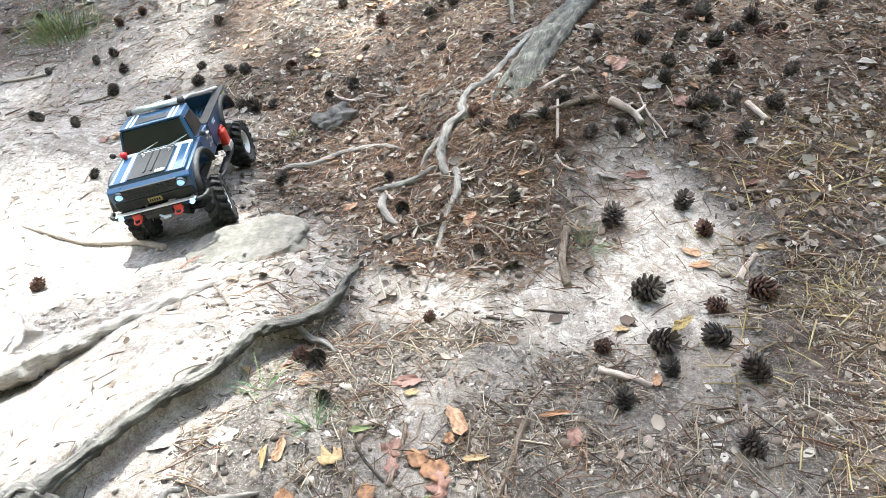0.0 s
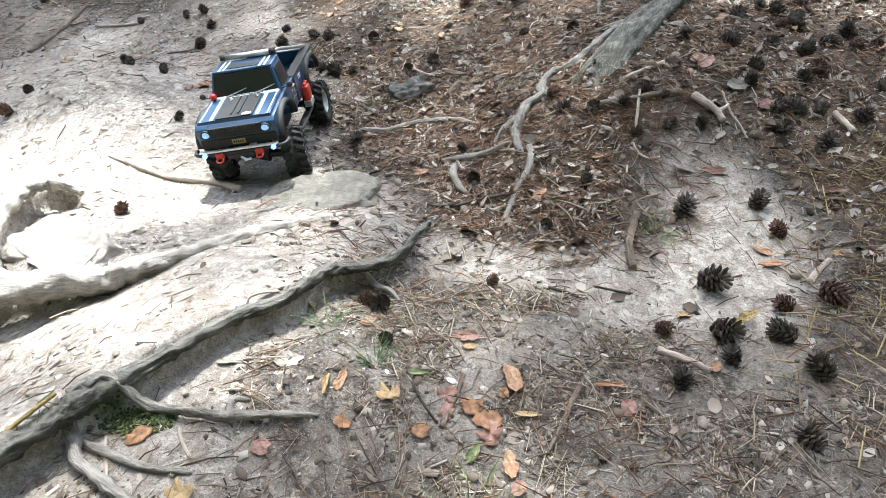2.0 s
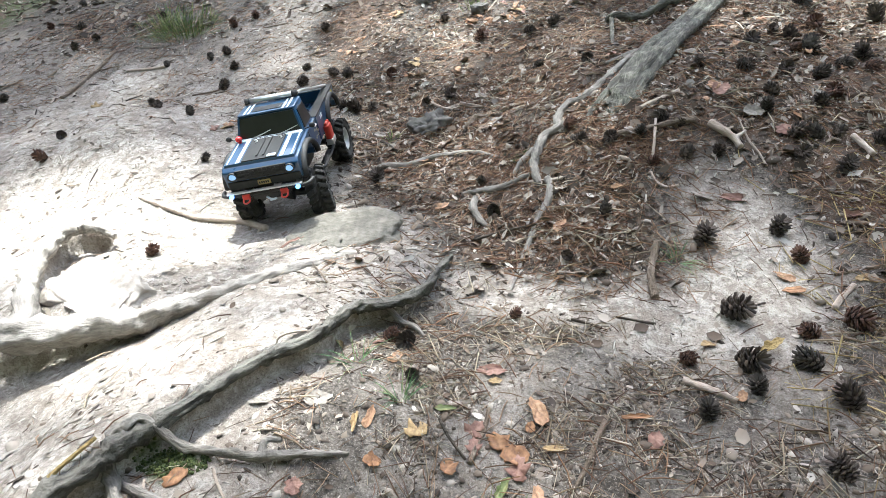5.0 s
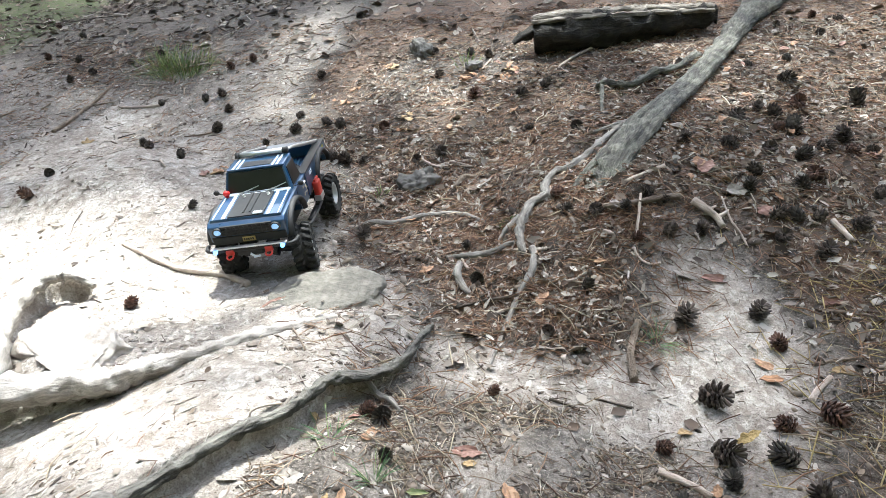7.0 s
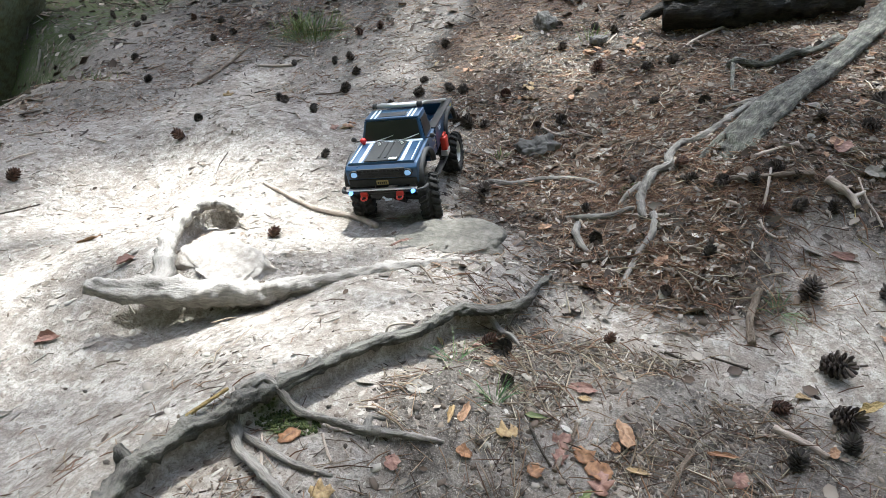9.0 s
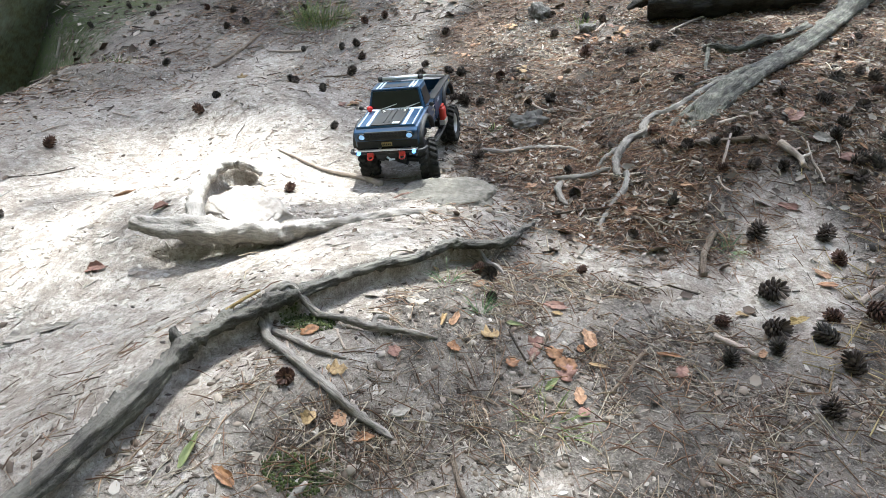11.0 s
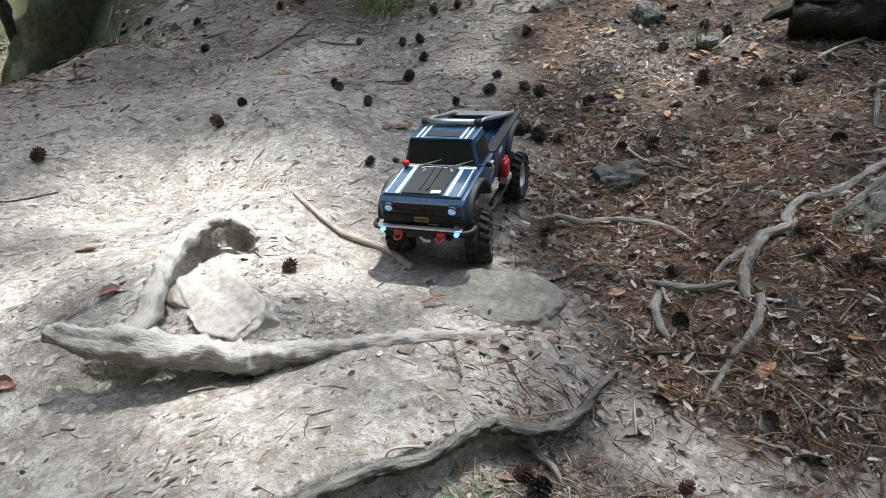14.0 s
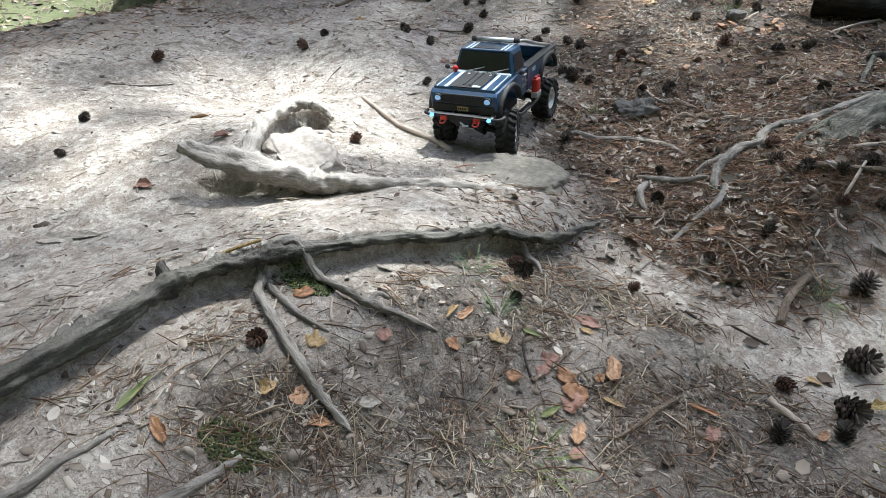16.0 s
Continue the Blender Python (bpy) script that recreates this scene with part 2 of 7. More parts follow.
def ground_material():
    m, nt, b = material("forest_soil", 0.95)
    v = coords(nt)
    lit = nt.nodes.new("ShaderNodeAttribute")
    lit.attribute_name = "litter"
    grn = nt.nodes.new("ShaderNodeAttribute")
    grn.attribute_name = "moss"
    fine, mid, wide = tex_noise(nt, v, 190, 6, 0.65), tex_noise(nt, v, 26, 5), tex_noise(nt, v, 4.2, 4)
    blend = calc(nt, "ADD", calc(nt, "MULTIPLY", mid, 0.6), calc(nt, "MULTIPLY", wide, 0.4))
    sand = ramp(nt, blend, [(0.36, (0.225, 0.192, 0.163)), (0.49, (0.375, 0.331, 0.290)), (0.60, (0.505, 0.460, 0.415))])
    sand = mix(nt, calc(nt, "MULTIPLY", ramp(nt, fine, [(0.38, (1, 1, 1)), (0.50, (0, 0, 0))]), 0.7), sand, (0.20, 0.165, 0.135))
    smudge = tex_noise(nt, v, 13, 6, 0.68)
    sand = mix(nt, calc(nt, "MULTIPLY", ramp(nt, smudge, [(0.40, (1, 1, 1)), (0.50, (0, 0, 0))]), 0.55), sand, (0.225, 0.188, 0.156))
    sand = mix(nt, calc(nt, "MULTIPLY", ramp(nt, smudge, [(0.52, (0, 0, 0)), (0.62, (1, 1, 1))]), 0.45), sand, (0.52, 0.482, 0.442))
    crust = tex_noise(nt, v, 75, 6, 0.7)
    sand = mix(nt, calc(nt, "MULTIPLY", ramp(nt, crust, [(0.40, (1, 1, 1)), (0.53, (0, 0, 0))]), 0.6), sand, (0.19, 0.158, 0.13))
    sand = mix(nt, calc(nt, "MULTIPLY", ramp(nt, crust, [(0.56, (0, 0, 0)), (0.66, (1, 1, 1))]), 0.5), sand, (0.56, 0.525, 0.485))
    soil = ramp(nt, fine, [(0.32, (0.029, 0.024, 0.020)), (0.50, (0.100, 0.085, 0.071)), (0.70, (0.243, 0.212, 0.184))])
    dark = ramp(nt, tex_noise(nt, v, 11, 4, 0.6), [(0.40, (0.45, 0.42, 0.40)), (0.58, (1, 1, 1))])
    soil = mix(nt, 0.8, soil, dark, "MULTIPLY")
    soil = mix(nt, ramp(nt, lit.outputs["Fac"], [(0.62, (0, 0, 0)), (0.90, (1, 1, 1))]), soil, mix(nt, 1.0, soil, (0.66, 0.62, 0.58), "MULTIPLY"))
    red = ramp(nt, mid, [(0.40, (0.09, 0.062, 0.045)), (0.62, (0.215, 0.115, 0.064))])
    soil = mix(nt, calc(nt, "MULTIPLY", ramp(nt, lit.outputs["Fac"], [(0.70, (0, 0, 0)), (0.93, (1, 1, 1))]), 0.55), soil, red)
    f = calc(nt, "ADD", lit.outputs["Fac"], calc(nt, "MULTIPLY", calc(nt, "SUBTRACT", mid, 0.5), 0.9))
    f = calc(nt, "ADD", f, calc(nt, "MULTIPLY", calc(nt, "SUBTRACT", wide, 0.5), 0.55))
    f = ramp(nt, f, [(0.24, (0, 0, 0)), (0.66, (1, 1, 1))])
    c = mix(nt, f, sand, soil)
    grit = tex_noise(nt, v, 430, 3, 0.6)
    c = mix(nt, calc(nt, "MULTIPLY", ramp(nt, grit, [(0.36, (1, 1, 1)), (0.44, (0, 0, 0))]), 0.5), c, (0.06, 0.048, 0.038))
    c = mix(nt, calc(nt, "MULTIPLY", ramp(nt, grit, [(0.58, (0, 0, 0)), (0.66, (1, 1, 1))]), 0.4), c, (0.50, 0.465, 0.43))
    moss = ramp(nt, fine, [(0.35, (0.030, 0.045, 0.012)), (0.62, (0.095, 0.115, 0.040))])
    g = ramp(nt, calc(nt, "ADD", grn.outputs["Fac"], calc(nt, "MULTIPLY", calc(nt, "SUBTRACT", mid, 0.5), 1.2)), [(0.35, (0, 0, 0)), (0.65, (1, 1, 1))])
    nt.links.new(mix(nt, g, c, moss), b.inputs["Base Color"])
    h = calc(nt, "ADD", calc(nt, "ADD", calc(nt, "MULTIPLY", fine, 0.35), calc(nt, "MULTIPLY", crust, 0.7)), mid)
    bump(nt, b, h, 0.9, 0.008)
    return m


def root_material(name, dark, mid_c, light, moss=0.0, dust=0.0, relief=0.013):
    m, nt, b = material(name, 0.85)
    uv = nt.nodes.new("ShaderNodeUVMap")
    uv.uv_map = "along"
    stretch = nt.nodes.new("ShaderNodeMapping")
    stretch.inputs["Scale"].default_value = (1.0, 0.16, 1.0)
    nt.links.new(uv.outputs["UV"], stretch.inputs["Vector"])
    streak = tex_noise(nt, stretch.outputs["Vector"], 170, 5, 0.65)
    v = coords(nt)
    patch, grit = tex_noise(nt, v, 22, 4), tex_noise(nt, v, 210, 3)
    f = calc(nt, "ADD", calc(nt, "MULTIPLY", streak, 0.6), calc(nt, "MULTIPLY", patch, 0.4))
    c = ramp(nt, f, [(0.34, dark), (0.50, mid_c), (0.64, light)])
    if moss:
        c = mix(nt, calc(nt, "MULTIPLY", ramp(nt, patch, [(0.46, (0, 0, 0)), (0.60, (1, 1, 1))]), moss), c, (0.135, 0.145, 0.095))
    if dust:
        up = nt.nodes.new("ShaderNodeSeparateXYZ")
        nt.links.new(nt.nodes.new("ShaderNodeNewGeometry").outputs["Normal"], up.inputs[0])
        d = calc(nt, "ADD", up.outputs["Z"], calc(nt, "MULTIPLY", calc(nt, "SUBTRACT", patch, 0.5), 1.6))
        d = calc(nt, "ADD", d, calc(nt, "MULTIPLY", calc(nt, "SUBTRACT", streak, 0.5), 0.9))
        c = mix(nt, calc(nt, "MULTIPLY", ramp(nt, d, [(0.45, (0, 0, 0)), (0.90, (1, 1, 1))]), dust), c, (0.40, 0.362, 0.325))
    nt.links.new(c, b.inputs["Base Color"])
    bump(nt, b, calc(nt, "ADD", streak, calc(nt, "ADD", calc(nt, "MULTIPLY", grit, 0.4), calc(nt, "MULTIPLY", patch, 0.8))), 1.0, relief)
    return m


def glowing(name, colour, strength, base=(0.8, 0.8, 0.8)):
    m, nt, b = material(name, 0.15)
    b.inputs["Base Color"].default_value = (*base, 1)
    b.inputs["Emission Color"].default_value, b.inputs["Emission Strength"].default_value = (*colour, 1), strength
    return m


SOIL = ground_material()
ROOT = root_material("grey_root", (0.07, 0.061, 0.051), (0.20, 0.18, 0.157), (0.37, 0.342, 0.305), 0, 0.22, 0.006)
ROOT_DARK = root_material("dark_root", (0.024, 0.022, 0.018), (0.055, 0.051, 0.042), (0.17, 0.158, 0.138), 0.2, 0.28, 0.007)
ROOT_DUSTY = root_material("dusty_root", (0.12, 0.105, 0.089), (0.26, 0.235, 0.205), (0.41, 0.375, 0.330), 0, 0.95, 0.0035)
ROOT_MOSSY = root_material("mossy_root", (0.028, 0.026, 0.021), (0.105, 0.099, 0.082), (0.30, 0.285, 0.245), 0.22, 0.0, 0.009)
TRUNK_MOSS = root_material("mossy_trunk", (0.055, 0.050, 0.028), (0.125, 0.12, 0.062), (0.21, 0.20, 0.11), 0.5)
LOG_TOP = root_material("weathered_log", (0.07, 0.058, 0.044), (0.165, 0.14, 0.112), (0.31, 0.27, 0.225), 0.0, 0.0, 0.008)
BARK_DARK = root_material("dark_mossy_bark", (0.020, 0.016, 0.012), (0.05, 0.04, 0.03), (0.10, 0.085, 0.06), 0.35)
# rotten wood made near black, so the colour carries the log's shaded hollow
ROTTEN_SHADED = root_material("shaded_rotten_wood", (0.010, 0.008, 0.006), (0.025, 0.02, 0.015), (0.06, 0.048, 0.036))
STICK_PALE = root_material("pale_stick", (0.30, 0.235, 0.185), (0.45, 0.37, 0.305), (0.58, 0.505, 0.43), 0, 0, 0.004)
STICK_BROWN = root_material("brown_stick", (0.09, 0.065, 0.045), (0.20, 0.15, 0.11), (0.33, 0.27, 0.21))
STICK_DARK = root_material("dark_twig", (0.03, 0.024, 0.018), (0.075, 0.058, 0.043), (0.14, 0.11, 0.085))
STICK_YELLOW = root_material("yellow_stick", (0.20, 0.135, 0.045), (0.35, 0.25, 0.10), (0.47, 0.37, 0.18))
STONE = grainy("pale_stone", [(0.26, 0.225, 0.19), (0.42, 0.375, 0.33), (0.52, 0.475, 0.42)], 60, 0.92, relief=0.7, depth=0.005)
STONE_GREEN = grainy("greenish_stone", [(0.092, 0.085, 0.069), (0.165, 0.151, 0.128), (0.26, 0.238, 0.205)], 55, 0.95, relief=0.9, depth=0.007)
STONE_GREY = grainy("grey_stone", [(0.07, 0.063, 0.056), (0.15, 0.138, 0.125), (0.27, 0.255, 0.235)], 30, 0.9, relief=0.5, depth=0.004)
CONE = grainy("cone_scales", [(0.018, 0.012, 0.010), (0.058, 0.042, 0.033), (0.155, 0.12, 0.097)], 120, 0.75, relief=0.4, island=True)
CONE_RED = grainy("cone_scales_red", [(0.030, 0.014, 0.010), (0.085, 0.040, 0.026), (0.16, 0.085, 0.055)], 120, 0.75, relief=0.4, island=True)
CONE_GREY = grainy("cone_scales_grey", [(0.018, 0.014, 0.012), (0.050, 0.040, 0.032), (0.11, 0.092, 0.074)], 120, 0.8, relief=0.4, island=True)
CONE_CORE = grainy("cone_core", [(0.014, 0.010, 0.008), (0.045, 0.031, 0.024)], 90, 0.9)
PALE_NEEDLES = grainy("pale_needles", [(0.16, 0.115, 0.07), (0.32, 0.25, 0.17), (0.44, 0.37, 0.27), (0.52, 0.47, 0.38)], 40, 0.7, relief=0, island=True)
NEEDLES = grainy("dry_needles", [(0.05, 0.032, 0.022), (0.12, 0.068, 0.042), (0.22, 0.135, 0.082), (0.36, 0.275, 0.19)], 40, 0.7, relief=0, island=True)
NEEDLES_RED = grainy("red_needles", [(0.060, 0.030, 0.018), (0.155, 0.076, 0.041), (0.27, 0.145, 0.080), (0.39, 0.27, 0.17)], 40, 0.7, relief=0, island=True)
STRAW = grainy("straw", [(0.15, 0.095, 0.042), (0.30, 0.215, 0.085), (0.44, 0.345, 0.145), (0.52, 0.44, 0.24)], 40, 0.7, relief=0, island=True)
CHIPS = grainy("bark_chips", [(0.026, 0.020, 0.016), (0.072, 0.053, 0.040), (0.14, 0.105, 0.079), (0.25, 0.205, 0.165), (0.46, 0.42, 0.37)], 70, 0.85, relief=0.3, island=True)
PALE_CHIPS = grainy("pale_chips", [(0.14, 0.110, 0.088), (0.29, 0.246, 0.206), (0.42, 0.38, 0.333), (0.51, 0.47, 0.422)], 70, 0.85, relief=0.3, island=True)
LEAF_LITTER = grainy("leaf_litter", [(0.030, 0.021, 0.015), (0.065, 0.043, 0.030), (0.12, 0.082, 0.057), (0.22, 0.165, 0.122), (0.46, 0.41, 0.35)], 50, 0.75, relief=0.3, island=True)
LEAF_ORANGE = grainy("orange_leaf", [(0.07, 0.036, 0.022), (0.24, 0.115, 0.050), (0.40, 0.215, 0.105)], 120, 0.65)
LEAF_RED = grainy("reddish_leaf", [(0.11, 0.052, 0.040), (0.23, 0.12, 0.09), (0.32, 0.19, 0.145)], 190, 0.65)
LEAF_YELLOW = grainy("yellow_leaf", [(0.13, 0.082, 0.036), (0.30, 0.20, 0.09), (0.40, 0.30, 0.155)], 190, 0.65)
LEAF_PALE = grainy("pale_leaf", [(0.17, 0.145, 0.12), (0.28, 0.25, 0.215), (0.37, 0.335, 0.295)], 190, 0.7)
LEAF_PEACH = grainy("peach_bark", [(0.10, 0.053, 0.033), (0.31, 0.175, 0.097), (0.44, 0.285, 0.175)], 190, 0.7)
LEAF_GREEN = grainy("green_leaf", [(0.05, 0.075, 0.022), (0.12, 0.145, 0.045), (0.27, 0.25, 0.11)], 45, 0.6)
GRASS = grainy("grass_blades", [(0.035, 0.07, 0.014), (0.085, 0.15, 0.03), (0.19, 0.24, 0.06), (0.33, 0.30, 0.13)], 20, 0.6, relief=0, island=True)
NEEDLE_GREEN = grainy("green_needles", [(0.045, 0.11, 0.045), (0.10, 0.20, 0.08), (0.22, 0.29, 0.10)], 20, 0.5, relief=0, island=True)
MOSS = grainy("moss", [(0.022, 0.034, 0.009), (0.055, 0.075, 0.020), (0.12, 0.135, 0.045)], 160, 0.95, relief=0.7, depth=0.004, island=True)
CROWN = grainy("pine_foliage", [(0.03, 0.05, 0.02), (0.06, 0.09, 0.03), (0.10, 0.13, 0.05)], 5, 0.7, relief=0, island=True)

# ---- mesh tools ----


def link_mesh(name, me, mat, parent=None, label="", smooth_it=True):
    if mat:
        me.materials.append(mat)
    if smooth_it:
        me.shade_smooth()
    ob = new(name, me)
    if parent:
        ob.parent = parent
    if label:
        ob["label"] = label
    return ob


def part(name, bm, mat, parent=None, label="", soft=False):
    """Links a bmesh as one mesh object under a thing or a part."""
    bmesh.ops.recalc_face_normals(bm, faces=bm.faces)
    me = bpy.data.meshes.new(name)
    bm.to_mesh(me)
    bm.free()
    return link_mesh(name, me, mat, parent, label, soft)


def tube(bm, points, radii, sides=10, steps=5, wobble=0.0, seed=0.0, flat=1.0):
    """A tapering tube along points, closed at both ends, with a map along its length."""
    pts = [Vector(p) for p in points]
    line, rad = [], []
    for i in range(len(pts) - 1):
        p0, p1, p2, p3 = pts[max(i - 1, 0)], pts[i], pts[i + 1], pts[min(i + 2, len(pts) - 1)]
        for s in range(steps):
            t = s / steps
            line.append(0.5 * (2 * p1 + (p2 - p0) * t + (2 * p0 - 5 * p1 + 4 * p2 - p3) * t * t + (3 * p1 - p0 - 3 * p2 + p3) * t ** 3))
            rad.append(radii[i] * (1 - t) + radii[i + 1] * t)
    line.append(pts[-1])
    rad.append(radii[-1])
    uv = bm.loops.layers.uv.get("along") or bm.loops.layers.uv.new("along")
    rings, lengths, run = [], [], 0.0
    side = None
    for i, p in enumerate(line):
        ahead = (line[min(i + 1, len(line) - 1)] - line[max(i - 1, 0)]).normalized()
        if side is None:
            side = ahead.cross(Vector((0, 0, 1)))
            side = side if side.length > 0.1 else ahead.cross(Vector((0, 1, 0)))
        side = (side - ahead * side.dot(ahead)).normalized()
        up = side.cross(ahead)
        if i:
            run += (p - line[i - 1]).length
        ring = []
        for k in range(sides):
            a = 2 * math.pi * k / sides
            r = rad[i]
            if wobble:
                r *= 1 + wobble * noise.noise(Vector((math.cos(a) * 1.3 + seed, math.sin(a) * 1.3, run / max(rad[i], 0.004) * 0.45)))
                r *= 1 + 0.6 * wobble * noise.noise(Vector((math.cos(a) * 3.1 + seed, math.sin(a) * 3.1, run / max(rad[i], 0.004) * 1.4)))
                if sides > 11:
                    r *= 1 + 0.30 * wobble * noise.noise(Vector((math.cos(a) * 7 + seed, math.sin(a) * 7, run * 160)))
            ring.append(bm.verts.new(p + side * (math.cos(a) * r) + up * (math.sin(a) * r * flat)))
        rings.append(ring)
        lengths.append(run)
    for i in range(len(rings) - 1):
        for k in range(sides):
            q = (k + 1) % sides
            f = bm.faces.new((rings[i][k], rings[i][q], rings[i + 1][q], rings[i + 1][k]))
            w = 2 * math.pi * rad[i]
            for loop, (u, l) in zip(f.loops, ((k, i), (k + 1, i), (k + 1, i + 1), (k, i + 1))):
                loop[uv].uv = (u / sides * w + seed, lengths[l])
    bm.faces.new(rings[0][::-1])
    bm.faces.new(rings[-1])
    return bm


def cells(name, template, faces, place, mat, label, category, attribute=None):
    """Many small pieces joined into one mesh: template (n,3), place (N,3,4)."""
    template = np.asarray(template, float)
    N, n = len(place), len(template)
    verts = np.einsum("kij,nj->kni", place[:, :, :3], template) + place[:, None, :, 3]
    loops = np.array([i for f in faces for i in f])
    counts = np.array([len(f) for f in faces])
    all_loops = (loops[None, :] + (np.arange(N) * n)[:, None]).ravel()
    all_counts = np.tile(counts, N)
    me = bpy.data.meshes.new(name)
    me.vertices.add(N * n)
    me.vertices.foreach_set("co", verts.reshape(-1))
    me.loops.add(len(all_loops))
    me.loops.foreach_set("vertex_index", all_loops)
    me.polygons.add(len(all_counts))
    starts = np.concatenate([[0], np.cumsum(all_counts)[:-1]])
    me.polygons.foreach_set("loop_start", starts)
    me.update(calc_edges=True)
    me.validate()
    ob = link_mesh(name, me, mat, smooth_it=False)
    return tagged(ob, label, category, kind="stuff")


def lie(rng, x, y, length, width, tilt=0.25, lift=0.0, thick=None, heading=None):
    """Poses of pieces that lie on the ground at x, y."""
    n = len(x)
    e = 0.006
    z = land(x, y)
    gx, gy = (land(x + e, y) - z) / e, (land(x, y + e) - z) / e
    up = np.stack([-gx + tilt * rng.normal(size=n), -gy + tilt * rng.normal(size=n), np.ones(n)], 1)
    up /= np.linalg.norm(up, axis=1)[:, None]
    a = rng.uniform(0, 2 * np.pi, n) if heading is None else heading
    fwd = np.stack([np.cos(a), np.sin(a), np.zeros(n)], 1)
    fwd -= up * np.sum(fwd * up, 1)[:, None]
    fwd /= np.linalg.norm(fwd, axis=1)[:, None]
    left = np.cross(up, fwd)
    m = np.zeros((n, 3, 4))
    m[:, :, 0], m[:, :, 1] = fwd * length[:, None], left * width[:, None]
    m[:, :, 2] = up * (width if thick is None else thick)[:, None]
    m[:, :, 3] = np.stack([x, y, z + lift], 1)
    return m


# ---- ground: one sheet to the horizon, fine where the camera goes ----
def steps(lo, hi, fine_lo, fine_hi, fine):
    inner = np.arange(fine_lo, fine_hi + fine / 2, fine)
    out = np.geomspace(0.03, hi - fine_hi, 34)
    back = np.geomspace(0.03, fine_lo - lo, 34)
    return np.concatenate([fine_lo - back[::-1], inner, fine_hi + out])


def build_ground():
    xs, ys = steps(-150, 150, -2.3, 1.15, 0.0075), steps(-150, 150, 0.0, 2.9, 0.0075)
    X, Y = np.meshgrid(xs, ys)
    Z = land(X, Y)
    nx, ny = len(xs), len(ys)
    me = bpy.data.meshes.new("ground")
    co = np.stack([X, Y, Z], -1).reshape(-1, 3)
    i = np.arange(nx * ny).reshape(ny, nx)
    quads = np.stack([i[:-1, :-1], i[:-1, 1:], i[1:, 1:], i[1:, :-1]], -1).reshape(-1)
    me.vertices.add(len(co))
    me.vertices.foreach_set("co", co.reshape(-1))
    me.loops.add(len(quads))
    me.loops.foreach_set("vertex_index", quads)
    me.polygons.add(len(quads) // 4)
    me.polygons.foreach_set("loop_start", np.arange(0, len(quads), 4))
    me.update(calc_edges=True)
    for name, values in (("litter", litter(X, Y)), ("moss", mossy(X, Y))):
        a = me.attributes.new(name, "FLOAT", "POINT")
        a.data.foreach_set("value", values.reshape(-1).astype(np.float32))
    ob = link_mesh("ground", me, SOIL)
    return tagged(ob, "grey sandy forest soil with brown needle litter", "ground", kind="structure")


def mossy(x, y):
    m = 0.58 * smooth(-2.6, -3.1, x + 0.12 * (y - 1.5)) * smooth(0.1, 0.5, 1 - 0.45 * blob(x, y, -3.4, 0.9, 0.5, 0.5))
    m = np.maximum(m, 0.75 * blob(x, y, -2.55, 2.12, 0.22, 0.12))
    m = np.maximum(m, 0.8 * blob(x, y, -1.742, 2.892, 0.3, 0.14))
    m = np.maximum(m, 0.7 * blob(x, y, -0.008, 1.461, 0.05, 0.05))
    m = np.maximum(m, 0.8 * blob(x, y, -0.415, 0.476, 0.06, 0.035))
    m = np.maximum(m, 0.75 * blob(x, y, -0.236, 0.233, 0.05, 0.035))
    return m


ground = build_ground()


# ---- roots ----
def root(name, line, radii, mat, label, rise, sides=12, wobble=0.30, flat=1.0, thing=None, seed=0.0, steps_=5, top=None):
    """A root along plan points; rise: the height of its middle over the ground; top: the height of its upper side instead."""
    n = len(line)
    rs = [radii[0] + (radii[-1] - radii[0]) * i / (n - 1) for i in range(n)] if len(radii) == 2 else radii
    if top:
        zs = [top(x, y) - 0.9 * r for (x, y), r in zip(line, rs)]
    else:
        up = [rise[0] + (rise[-1] - rise[0]) * i / (n - 1) for i in range(n)] if len(rise) == 2 else rise
        zs = [gz(x, y) + u for (x, y), u in zip(line, up)]
    bm = bmesh.new()
    tube(bm, [(x, y, z) for (x, y), z in zip(line, zs)], rs, sides, steps_, wobble, seed, flat)
    ob = part(name, bm, mat, thing, label if thing else "", True)
    return ob if thing else tagged(ob, label, "root")


def edge_top(x, y):
    return float(np.interp(y, (-0.3, 0.31, 0.46, 0.81, 0.846, 1.066, 1.3), (0.31, 0.321, 0.326, 0.268, 0.264, 0.194, 0.15)))


def low_top(x, y):
    rest = gz(x, y) + 0.012 * float(smooth(-0.28, -0.45, x))
    return max(float(np.interp(x, (-0.95, -0.6, -0.45, -0.36, -0.30), (0.253, 0.218, 0.197, 0.178, 0.160))), rest if x > -0.66 else 0.0)


def arch_top(x, y):
    return float(np.interp(y, (0.6, 0.7, 0.85, 1.085, 1.2), (0.235, 0.225, 0.197, 0.170, 0.155))) - (0.02 if x > -0.95 and y > 1.0 else 0.0)


def shifted(line, by):
    """The line moved sideways, to its left where by is above zero."""
    out = []
    for k, (x, y) in enumerate(line):
        (ax, ay), (bx, by_) = line[max(k - 1, 0)], line[min(k + 1, len(line) - 1)]
        ln = math.hypot(bx - ax, by_ - ay)
        out.append((x - by * (by_ - ay) / ln, y + by * (bx - ax) / ln))
    return out


